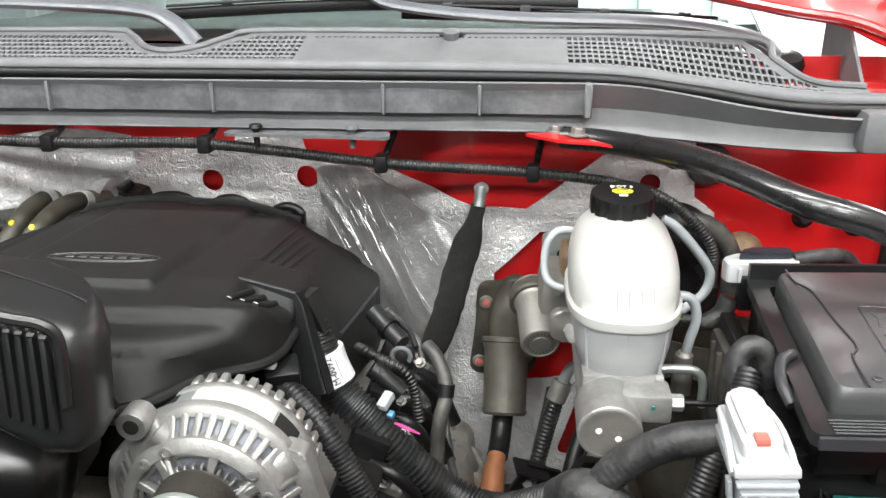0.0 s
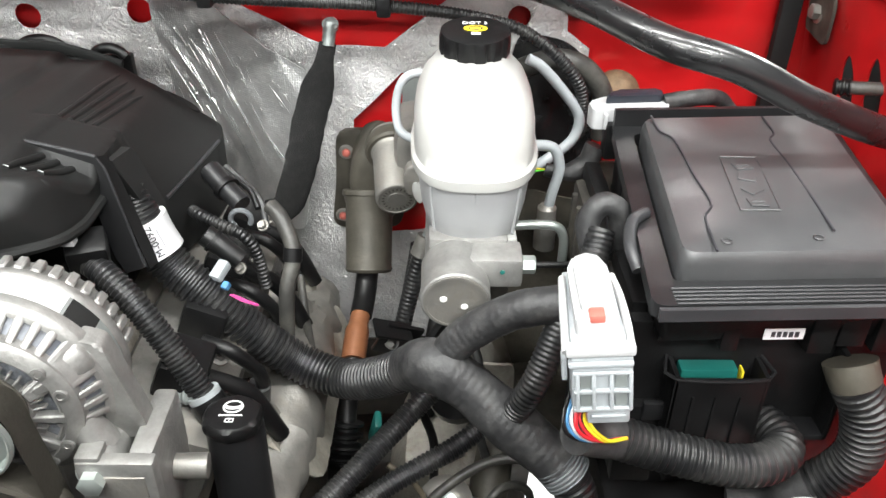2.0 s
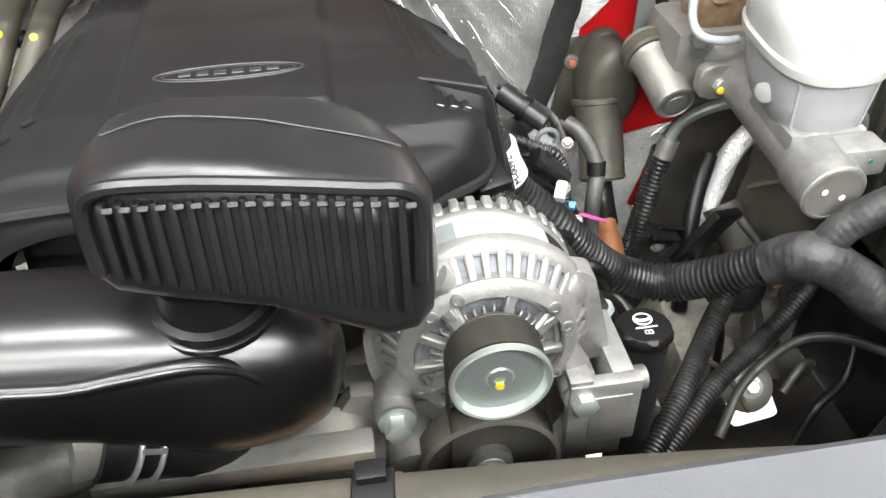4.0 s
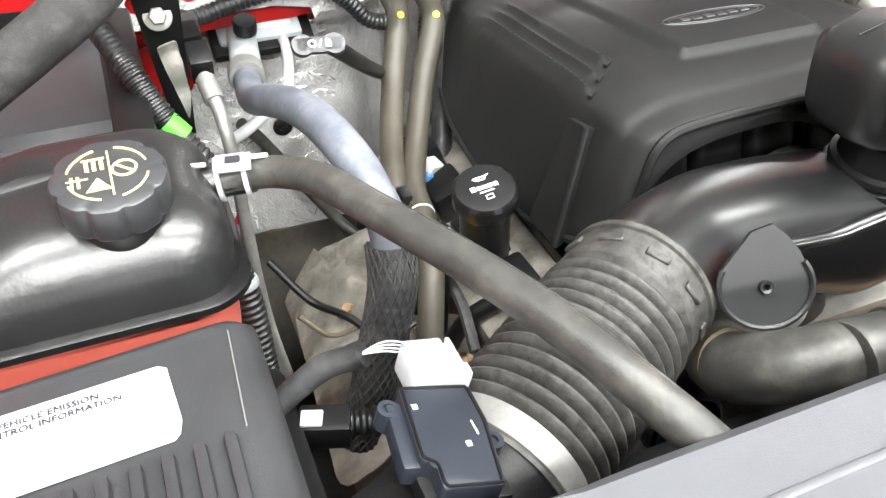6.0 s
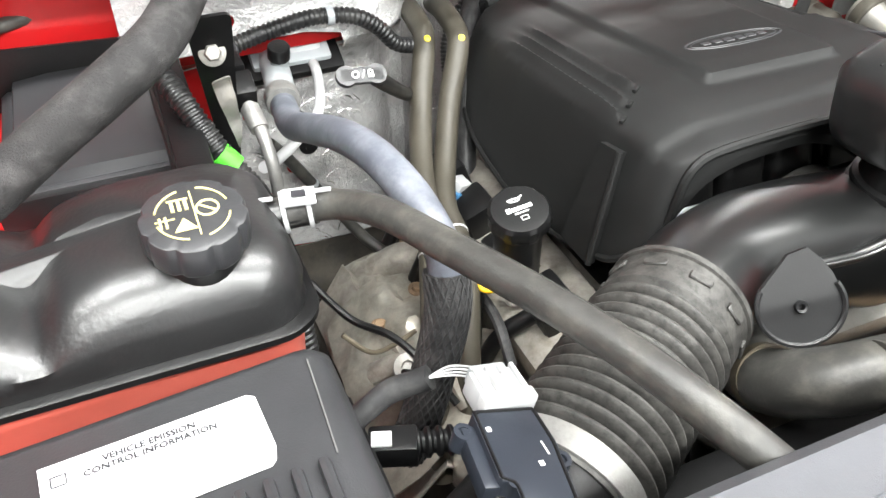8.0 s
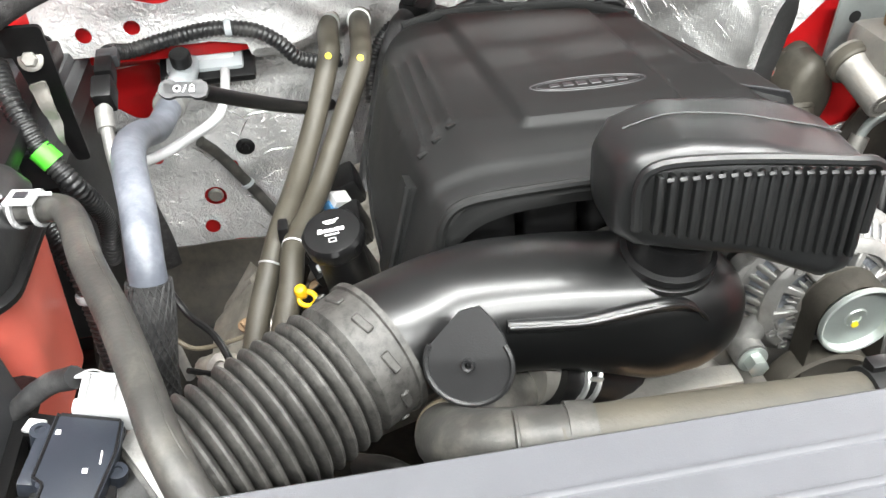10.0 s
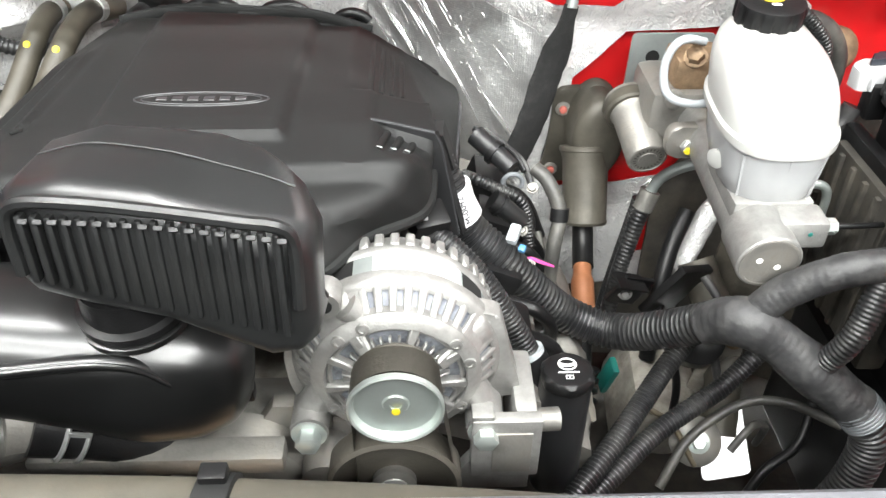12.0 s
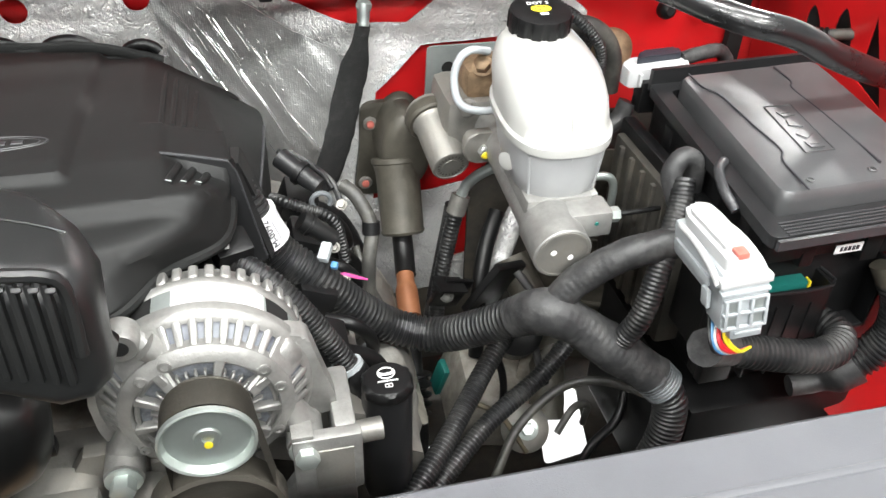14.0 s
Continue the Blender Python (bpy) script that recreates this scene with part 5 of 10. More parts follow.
def intake_duct():
    t = thing("intake_duct", "satin black moulded plastic intake duct", "air duct", (-0.1, 0.5, 1.15))
    # stations along the duct: centre, half width across (y), half height (z), roll
    st = [((-0.288, 0.480, 1.226), 0.053, 0.053), ((-0.262, 0.492, 1.226), 0.053, 0.053), ((-0.225, 0.512, 1.224), 0.053, 0.053), ((-0.18, 0.523, 1.221), 0.054, 0.053), ((-0.12, 0.527, 1.214), 0.056, 0.054), ((-0.07, 0.528, 1.203), 0.058, 0.058), ((-0.025, 0.530, 1.190), 0.060, 0.066), ((0.012, 0.533, 1.185), 0.057, 0.060), ((0.036, 0.537, 1.182), 0.048, 0.048), ((0.046, 0.54, 1.18), 0.030, 0.032)]
    rings = []
    for i, (c, w, h) in enumerate(st):
        a, b = V(st[max(i - 1, 0)][0]), V(st[min(i + 1, len(st) - 1)][0])
        m = axis(c, b - a)
        ring = []
        for k in range(40):
            ang = 2 * math.pi * k / 40
            e = 0.80 if i > 2 else 1.0
            cx, sx = math.cos(ang), math.sin(ang)
            ring.append(m @ V((w * math.copysign(abs(cx) ** e, cx), h * math.copysign(abs(sx) ** e, sx), 0)))
        rings.append(ring)
    # finer rings between
    fine = []
    for a, b in zip(rings, rings[1:]):
        for k in range(5):
            fine.append([p.lerp(q, k / 5) for p, q in zip(a, b)])
    fine.append(rings[-1])
    for _ in range(2):
        fine = [fine[0]] + [[(a + b * 2 + c) / 4 for a, b, c in zip(fine[i - 1], fine[i], fine[i + 1])] for i in range(1, len(fine) - 1)] + [fine[-1]]
    part("body", loft(fine), GLOSS, t, angle=60)
    seam = [(-0.170, 0.464, 1.249), (-0.139, 0.463, 1.246), (-0.107, 0.463, 1.243), (-0.079, 0.464, 1.245), (-0.050, 0.465, 1.247), (-0.031, 0.469, 1.243), (-0.012, 0.474, 1.232), (0.007, 0.479, 1.208), (0.020, 0.487, 1.178)]
    part("seam", tube(seam, 0.0019, 8, 0.006), GLOSS, t, "moulding seam flange")
    part("seam_root", tube([(x, y + 0.0085, z - 0.0060) for x, y, z in seam], 0.0058, 12, 0.006), GLOSS, t)
    # mounting ear: round tab with a hole
    m = axis((-0.209, 0.430, 1.252), (-0.36, -0.78, 0.51), (0, 0, 1))
    hole = [(0.004 * math.cos(2 * math.pi * i / 12), 0.004 * math.sin(2 * math.pi * i / 12)) for i in range(12)]
    outer = [(0.0325 * math.cos(radians(a)), 0.0295 * math.sin(radians(a))) for a in range(-200, 31, 10)] + [(0.022, 0.026), (0.013, 0.036), (0.002, 0.044), (-0.012, 0.038)]
    part("ear", sheet(outer, lambda u, v: m @ V((u, v, 0)), 0.012, [hole], thick=0.005), EAR, t, "grey sheened mounting ear")
    part("ear_rim", tube([tuple(m @ V((0.0325 * math.cos(radians(a)), 0.0295 * math.sin(radians(a)), 0.001))) for a in range(-200, 41, 10)], 0.0022, 6, 0.005), EAR, t)
    part("grommet", lathe([(0.0022, -0.002), (0.0024, 0.0030), (0.0044, 0.0036), (0.0050, 0.0028), (0.0050, -0.002)], m, 16), RIM, t)
    for z in (1.205, 1.165):
        part("lug", box((0.012, 0.012, 0.014), 0.003, pose(0.047, 0.515, z)), BLACK, t)


def bellows():
    t = thing("intake_bellows", "dusty black rubber accordion intake hose", "air hose", (-0.36, 0.44, 1.18))
    a, b = V((-0.432, 0.388, 1.207)), V((-0.272, 0.487, 1.227))
    d = (b - a).normalized()
    L = (b - a).length
    prof = [(0.0525, -0.006), (0.0535, 0.0), (0.0535, 0.014)]
    n = 12
    z0, z1 = 0.016, L - 0.038
    for k in range(n):
        s = z0 + (z1 - z0) * k / n
        p = (z1 - z0) / n
        prof += [(0.0458, s), (0.0530, s + p * 0.12), (0.0570, s + p * 0.27), (0.0584, s + p * 0.45), (0.0578, s + p * 0.63), (0.0548, s + p * 0.80), (0.0485, s + p * 0.93)]
    prof += [(0.049, z1), (0.0545, z1 + 0.004), (0.0562, z1 + 0.006), (0.0562, L - 0.004), (0.0585, L - 0.003), (0.0585, L + 0.002), (0.054, L + 0.003)]
    part("hose", lathe(prof, axis(a, d), 56, lambda an, r, h: r * (1 + 0.006 * math.sin(3 * an + h * 20))), RUBBER, t)
    for k in range(10):
        an = radians(36 * k)
        m = axis(a + d * (L - 0.016), d) @ Matrix.Rotation(an, 4, "Z")
        part("cuff_tab", box((0.003, 0.018, 0.007), 0.001, m @ Matrix.Translation((0.0568, 0, 0)) @ Matrix.Rotation(radians(8), 4, "X"), 1), RUBBER, t)
    c = thing("hose_clamp", "bright stainless worm-drive clamp round the rubber hose", "hose clamp", tuple(a))
    part("band", lathe([(0.0538, 0.0), (0.0552, 0.0006), (0.0548, 0.009), (0.0552, 0.0174), (0.0538, 0.018)], axis(a - d * 0.003, d), 56), ALU, c)
    part("screw_housing", box((0.010, 0.026, 0.014), 0.002, Matrix.Translation(V((-0.424, 0.352, 1.176))) @ axis((0, 0, 0), d).to_3x3().to_4x4()), STEEL, c)
    part("screw", hexbolt((-0.421, 0.342, 1.172), (0.25, -0.75, -0.6), 0.006, 0.008, 1.2), ZINC, c)
    part("notch_strip", box((0.004, 0.03, 0.008), 0.001, Matrix.Translation(V((-0.4245, 0.340, 1.20))) @ axis((0, 0, 0), d).to_3x3().to_4x4()), STEEL, c)


def airbox():
    t = thing("air_filter_box", "black ribbed plastic air filter housing", "air box", (-0.68, 0.4, 1.0))
    part("lid", loft([[V((x, y, z)) for x, y in rounded(pl, 0.014)] for pl, z in (
        ([(-0.79, 0.15), (-0.545, 0.15), (-0.545, 0.51), (-0.79, 0.49)], 1.215),
        ([(-0.79, 0.15), (-0.548, 0.15), (-0.548, 0.507), (-0.79, 0.488)], 1.275),
        ([(-0.785, 0.155), (-0.556, 0.155), (-0.556, 0.500), (-0.785, 0.482)], 1.287),
        ([(-0.775, 0.165), (-0.566, 0.165), (-0.566, 0.492), (-0.775, 0.474)], 1.291))]), SATIN, t)
    part("base", boxat(-0.80, -0.54, 0.14, 0.50, 0.98, 1.212, 0.012), BLACK, t)
    part("lid_lip", prism(rounded([(-0.80, 0.14), (-0.535, 0.14), (-0.535, 0.52), (-0.80, 0.50)], 0.014), 1.208, 1.220, 0.003), BLACK, t)
    for k in range(12):
        x = -0.578 - k * 0.0155
        part("rib", box((0.0072, 0.19, 0.010), 0.0034, pose(x, 0.312 - 0.001 * k, 1.2925), 2), SATIN, t)
    part("score_line", box((0.0009, 0.075, 0.0012), 0.0, pose(-0.567, 0.447, 1.2917, 0, 0, -3)), FAINT, t, smooth=False)
    # outlet throat to the sensor
    part("outlet", tube([(-0.60, 0.315, 1.19), (-0.545, 0.335, 1.197), (-0.49, 0.358, 1.203), (-0.43, 0.389, 1.207)], lambda u: 0.064 - 0.013 * min(1, u * 1.6), 32, 0.01), BLACK, t)
    for x in (-0.775,):
        part("latch_screw", hexbolt((-0.775, 0.507, 1.238), (0, 0, 1), 0.006, 0.006), STEEL, t)
    lab = thing("emission_label", "white printed emission information label on the air box", "label", (-0.68, 0.44, 1.292))
    m = Matrix.Translation((-0.648, 0.4405, 1.2925)) @ Matrix.Rotation(radians(4), 4, "Z") @ Matrix.Scale(0.87, 4)
    part("paper", prism([(-0.083, -0.034), (0.048, -0.034), (0.052, -0.030), (0.055, -0.020), (0.055, 0.026), (0.050, 0.030), (-0.083, 0.030)], -0.0004, 0.0004, 0, m), LABEL, lab, smooth=False)
    for s, y in (("VEHICLE EMISSION", 0.0205), ("CONTROL INFORMATION", 0.0135)):
        for dx in (-0.00025, 0.00025):
            part("print", writing(s, 0.0070, m @ Matrix.Translation((-0.016 + dx, y, 0.0006 + dx))), INK, lab, smooth=False)
    rnd = random.Random(4)
    for r in range(6):
        x = -0.075
        while x < 0.03:
            w = rnd.uniform(0.006, 0.02)
            part("print_bar", box((w, 0.0016, 0.0003), 0, m @ Matrix.Translation((x + w / 2, 0.006 - r * 0.0056, 0.0006))), GREYINK, lab, smooth=False)
            x += w + rnd.uniform(0.002, 0.006)
            if rnd.random() < 0.16:
                break
    for (w, h, x, y) in ((0.010, 0.001, -0.072, 0.0195), (0.010, 0.001, -0.072, 0.0115), (0.001, 0.009, -0.0765, 0.0155), (0.001, 0.009, -0.0675, 0.0155), (0.010, 0.010, 0.043, 0.0195)):
        part("print_bar", box((w, h, 0.0003), 0, m @ Matrix.Translation((x, y, 0.0006))), INK if h < 0.0095 else GREYINK, lab, smooth=False)
    return t


def air_sensor():
    t = thing("air_flow_sensor", "slate black air flow sensor with a white plug", "sensor", (-0.48, 0.39, 1.255))
    u = V((0.004, -0.99, -0.02)).normalized()
    nrm = V((0.24, -0.12, 0.95))
    nrm = (nrm - u * nrm.dot(u)).normalized()
    w = nrm.cross(u)
    m = Matrix((u, w, nrm)).transposed().to_4x4()
    m.translation = V((-0.469, 0.379, 1.270))
    part("base_flange", box((0.076, 0.050, 0.012), 0.004, m @ Matrix.Translation((0, 0, -0.012))), BLACK, t)
    turn = m @ Matrix.Rotation(radians(-7), 4, "Z")
    part("cover", prism(rounded([(-0.034, -0.022), (0.018, -0.022), (0.021, -0.015), (0.037, -0.015), (0.037, 0.019), (-0.006, 0.023), (-0.034, 0.020)], 0.003), -0.008, 0.006, 0.0018, turn), MAF, t)
    rim = rounded([(-0.0325, -0.0205), (0.017, -0.0205), (0.020, -0.0135), (0.0355, -0.0135), (0.0355, 0.0175), (-0.006, 0.0212), (-0.0325, 0.0185)], 0.003)
    part("cover_rim", tube([tuple(turn @ V((x, y, 0.006))) for x, y in rim + rim[:1]], 0.0011, 6, 0.003), BLACK, t)
    part("side_box", box((0.046, 0.012, 0.014), 0.003, turn @ Matrix.Translation((-0.004, -0.0245, -0.006))), MAF, t)
    for x, y in ((-0.026, -0.026), (0.006, 0.024)):
        part("boss", lathe([(0.0065, -0.012), (0.0065, 0.001), (0.0035, 0.0012), (0.0035, -0.001)], m @ Matrix.Translation((x, y, 0)), 16), MAF, t)
    p = part("plug", box((0.026, 0.034, 0.018), 0.002, m @ Matrix.Translation((-0.052, 0.010, 0.0))), OFFWHITE, t, "white wiring plug")
    part("plug_collar", box((0.010, 0.038, 0.022), 0.002, m @ Matrix.Translation((-0.040, 0.010, 0.0))), OFFWHITE, p)
    for dy in (-0.013, -0.004, 0.005, 0.014):
        part("plug_rib", box((0.024, 0.003, 0.004), 0.001, m @ Matrix.Translation((-0.054, 0.010 + dy, 0.010))), OFFWHITE, p)
    part("latch", box((0.016, 0.014, 0.006), 0.0015, m @ Matrix.Translation((-0.046, 0.0095, 0.0125))), OFFWHITE, p)
    part("end_block", box((0.010, 0.026, 0.014), 0.002, m @ Matrix.Translation((-0.068, 0.011, -0.001))), LIGHTGREY, p)
    for k in range(2):
        part("mark", box((0.0035, 0.003, 0.0004), 0, m @ Matrix.Translation((-0.02 + 0.03 * k, -0.014 + 0.02 * k, 0.0063))), WHITEINK, t, smooth=False)
    part("mark", box((0.010, 0.0010, 0.0004), 0, m @ Matrix.Translation((0.0, 0.014, 0.0063))), WHITEINK, t, smooth=False)
    wires = thing("sensor_harness", "taped wiring branch to the air flow sensor plug", "wiring", (-0.55, 0.42, 1.22))
    q = m @ V((-0.069, 0.010, 0))
    for k in range(4):
        part("wire", tube([tuple(q + V((0, 0.004 * k - 0.006, 0))), tuple(q + V((-0.016, 0.010 + 0.003 * k, -0.004))), tuple(q + V((-0.032, 0.022, -0.012)))], 0.0007, 6, 0.004), OFFWHITE, wires)
    s = q + V((-0.030, 0.021, -0.011))
    part("taped_loom", tube([tuple(s), tuple(s + V((-0.030, 0.012, -0.018))), tuple(s + V((-0.065, 0.008, -0.045))), tuple(s + V((-0.09, -0.01, -0.08)))], 0.0085, 12, 0.004, rough=0.08), TAPE, wires)
    c = thing("air_temp_plug", "small black plug with a white top beside the air box", "plug", (-0.53, 0.44, 1.21))
    part("body", box((0.034, 0.022, 0.02), 0.003, pose(-0.520, 0.462, 1.210, 0, 0, -20)), BLACK, c)
    part("top_tag", box((0.014, 0.012, 0.003), 0.001, pose(-0.528, 0.462, 1.2215, 0, 0, -20)), LABEL, c, "white top tag")
    part("collar", tube([(-0.505, 0.460, 1.208), (-0.470, 0.452, 1.205)], 0.011, 12, 0.004, rib=0.008, depth=0.003), BLACK, c)


engine_cover()
throttle_cavity()
resonator()
intake_duct()
bellows()
airbox()
air_sensor()


# ---- driver's side: alternator, brakes, steering, fuse box, wiring ----
def alternator():
    t = thing("alternator", "cast aluminium alternator with a zinc pulley", "alternator", (0.17, 0.58, 1.09))
    c = V((0.1635, 0.530, 1.157))
    m = axis(c, (0, -1, 0), (0, 0, 1))

    def sector(a0, a1, r0, z0, r1, z1, deep, bevel=0.0):
        """A solid piece between two angles, from (r0, z0) to (r1, z1), deep along the shaft."""
        k = max(1, int((a1 - a0) / 6))
        bm = bmesh.new()
        rows = []
        for i in range(k + 1):
            a = radians(a0 + (a1 - a0) * i / k)
            d = V((math.cos(a), math.sin(a), 0))
            rows.append([bm.verts.new(d * r + V((0, 0, z))) for r, z in ((r0, z0), (r1, z1), (r1, z1 - deep), (r0, z0 - deep))])
        for p, q in zip(rows, rows[1:]):
            for j in range(4):
                bm.faces.new((p[j], p[(j + 1) % 4], q[(j + 1) % 4], q[j]))
        bm.faces.new(rows[0])
        bm.faces.new(rows[-1])
        if bevel:
            bmesh.ops.recalc_face_normals(bm, faces=bm.faces[:])
            sharp = [e for e in bm.edges if len(e.link_faces) == 2 and e.calc_face_angle(0) > 0.6]
            bmesh.ops.bevel(bm, geom=sharp, offset=bevel, segments=1, affect="EDGES")
        bm.transform(m)
        return bm
    # near-black core put in for the shade inside the housing
    part("core", lathe([(0.0, -0.014), (0.060, -0.016), (0.074, -0.036), (0.076, -0.07), (0.05, -0.10)], m, 48), GAPSHADE, t, "near-black core for the shade round the windings")
    part("winding_ring", lathe([(0.041, -0.0085), (0.0578, -0.0085), (0.0578, -0.014), (0.041, -0.014)], m, 48), WINDING, t, "blue-grey varnished winding ring")
    part("stator_end", lathe([(0.0690, -0.0125), (0.0790, -0.0235), (0.0790, -0.0275), (0.0690, -0.0165)], m, 64), GREYHOSE, t)
    part("hub", lathe([(0.012, 0.003), (0.034, 0.003), (0.0365, 0.0), (0.037, -0.02), (0.01, -0.021)], m, 40), ALU, t)
    part("inner_ring", lathe([(0.0575, -0.013), (0.0575, -0.002), (0.0590, 0.0), (0.0670, -0.0022), (0.0705, -0.006), (0.0705, -0.015)], m, 64), ALU, t)
    part("shoulder_ring", lathe([(0.0805, -0.042), (0.0805, -0.0215), (0.0835, -0.0225), (0.0870, -0.025), (0.0885, -0.029), (0.0885, -0.037)], m, 72), ALU, t)
    # slotted stretches of the shoulder, with solid ones between
    for a0, a1 in ((38, 108), (143, 196), (-20, 18)):
        k = int((a1 - a0) / 8.6)
        for i in range(k + 1):
            a = a0 + (a1 - a0) * i / k
            part("cooling_fin", sector(a - 2.5, a + 2.5, 0.0655, -0.0025, 0.0845, -0.0235, 0.010, 0.0012), ALU, t)
    for a0, a1 in ((18, 38), (108, 143), (196, 340)):
        part("solid_shoulder", sector(a0 - 1, a1 + 1, 0.0655, -0.0025, 0.0845, -0.0235, 0.010), ALU, t)
    # spokes and little fins in the windows
    for a in (-6, 28, 73, 124, 156, 190, 222, 256, 290, 322):
        part("spoke", sector(a - 4.2, a + 4.2, 0.034, 0.002, 0.060, -0.001, 0.009, 0.0012), ALU, t)
    for k in range(36):
        a = 10 * k + 5
        part("fan_fin", sector(a - 1.6, a + 1.6, 0.035, -0.001, 0.0445, -0.004, 0.006, 0.0008), ALU, t)
    part("window_rim", lathe([(0.0525, -0.010), (0.0525, -0.005), (0.0545, -0.004), (0.0565, -0.005), (0.0565, -0.010)], m, 64), ALU, t)
    # raised corners with their bolts
    for a in (28, 124, 222, 318):
        part("corner_rib", sector(a - 8, a + 8, 0.040, 0.004, 0.0862, -0.019, 0.014, 0.002), ALU, t)
        for da, r in ((-11, 0.0625), (11, 0.0625)):
            ar = radians(a + da)
            p = m @ V((r * math.cos(ar), r * math.sin(ar), -0.003))
            part("bolt_boss", lathe([(0.0055, -0.01), (0.0055, 0.003), (0.003, 0.0034), (0.0025, 0.001)], axis(p, (0, -1, 0)), 14), ALU, t)
        ar = radians(a)
        part("through_bolt", hexbolt(tuple(m @ V((0.084 * math.cos(ar), 0.084 * math.sin(ar), -0.034))), (0, -1, 0), 0.004, 0.008, 1.3), ZINC, t)
    # stator band with its label, then the rear housing
    part("stator", lathe([(0.082, -0.036), (0.0828, -0.038), (0.0828, -0.064), (0.082, -0.065)], m, 64), PLATE, t)
    part("label", sector(50, 102, 0.0831, -0.0385, 0.0834, -0.0385, 0.025), LABEL, t, "white label on the stator")
    # dark sectors painted on the band for the shade in its gaps
    part("stator_gap", sector(30, 48, 0.0829, -0.0385, 0.0832, -0.0385, 0.025), GAPSHADE, t)
    part("stator_gap", sector(114, 136, 0.0829, -0.0385, 0.0832, -0.0385, 0.025), GAPSHADE, t)
    part("rear_housing", lathe([(0.083, -0.064), (0.0845, -0.066), (0.0845, -0.073), (0.080, -0.080), (0.072, -0.100), (0.05, -0.106)], m, 64), ALU, t)
    for k in range(19):
        a = 8 + 164 * k / 18
        part("rear_tooth", sector(a - 2.7, a + 2.7, 0.074, -0.073, 0.0853, -0.074, 0.016, 0.0015), ALU, t)
    # legs of the front frame, down to the feet
    for nm, pl in (("left", [(-0.068, 0.048), (-0.088, 0.034), (-0.094, 0.004), (-0.092, -0.028), (-0.084, -0.056), (-0.064, -0.058), (-0.064, 0.0)]), ("right", [(0.066, 0.052), (0.086, 0.046), (0.096, 0.006), (0.105, -0.028), (0.107, -0.046), (0.066, -0.050), (0.068, 0.0)])):
        part("frame_leg", prism(rounded(pl, 0.006), -0.044, -0.025, 0.003, m), ALU, t)
    # ears and feet
    e = V((0.110, 0.546, 1.234))
    ring = lathe([(0.0068, -0.012), (0.0138, -0.012), (0.0138, 0.008), (0.0125, 0.010), (0.0068, 0.010), (0.0068, -0.010)], axis(e, (0, -1, 0)), 24)
    part("ear", merge(ring, tube([tuple(e + V((0.016, 0, -0.008))), tuple(e + V((0.036, 0.002, -0.028)))], 0.0115, 12, 0.01)), ALU, t)
    # dark disc painted for the shade inside the ear
    part("ear_hole", lathe([(0.0067, 0.0), (0.0067, 0.003), (0.002, 0.0032)], axis(e + V((0, -0.0075, 0)), (0, -1, 0)), 18), GAPSHADE, t)
    for x in (0.089, 0.238):
        part("foot", tube([(x, 0.522, 1.105), (x, 0.565, 1.105)], 0.0165, 18, 0.01), ALU, t)
        part("foot_web", tube([(x, 0.545, 1.111), (0.17 + (x - 0.17) * 0.72, 0.548, 1.145)], 0.015, 10, 0.01), ALU, t)
        part("bolt", hexbolt((x, 0.520, 1.105), (0, -1, 0), 0.0105, 0.014, 1.45), ZINC, t)
    # pulley
    pc = V((0.164, 0.489, 1.167))
    pm = axis(pc, (0.0, -1, 0.0))
    prof = [(0.010, -0.042), (0.0345, -0.040), (0.0355, -0.038)]
    for k in range(6):
        prof += [(0.0355, -0.037 + k * 0.0045), (0.0335, -0.035 + k * 0.0045)]
    part("belt_drum", lathe(prof + [(0.0345, -0.010), (0.030, -0.0195)], pm, 48), BELT, t)
    part("pulley", lathe([(0.0352, -0.008), (0.0380, -0.0055), (0.0380, -0.001), (0.0366, 0.0), (0.0350, -0.001), (0.0325, -0.010), (0.027, -0.0155), (0.017, -0.018), (0.0115, -0.018), (0.0108, -0.008), (0.0095, -0.0065), (0.0048, -0.0062), (0.0042, -0.010), (0.001, -0.0105)], pm, 48), ZINC, t, "dished zinc pulley")
    part("paint_dot", lathe([(0.0036, 0), (0.0034, 0.0012), (0.0015, 0.0014)], axis(pc + V((0.0, 0.0065, -0.007)), (0, -1, 0)), 12), YELLOW, t)
    b = thing("drive_belt", "dark ribbed rubber drive belt round the pulley", "belt", (0.165, 0.505, 1.0))
    arc = [(0.164 + 0.0366 * math.cos(radians(a)), 1.167 + 0.0366 * math.sin(radians(a))) for a in range(170, 5, -15)]
    loop = [(0.1295, 1.0), (0.1285, 1.10), (0.1275, 1.167)] + arc + [(0.2015, 1.15), (0.214, 1.06), (0.224, 0.98)]
    bm = bmesh.new()
    vs = [[bm.verts.new((x, y, z)) for y in (0.5245, 0.4975)] for x, z in loop]
    for p, q in zip(vs, vs[1:]):
        bm.faces.new((p[0], p[1], q[1], q[0]))
    bmesh.ops.solidify(bm, geom=bm.faces[:], thickness=0.004)
    part("band", bm, BELT, b)
    k = thing("alternator_bracket", "cast aluminium accessory bracket beside the alternator", "bracket", (0.26, 0.55, 1.05))
    part("block", boxat(0.263, 0.283, 0.526, 0.60, 1.030, 1.122, 0.005), ALU, k)
    part("front_plate", boxat(0.226, 0.286, 0.514, 0.527, 1.050, 1.122, 0.003), ALU, k)
    part("front_recess", boxat(0.244, 0.278, 0.5125, 0.516, 1.058, 1.108, 0.001), ALUDARK, k)
    part("top_pad", boxat(0.226, 0.245, 0.516, 0.535, 1.118, 1.126, 0.002), ALU, k)
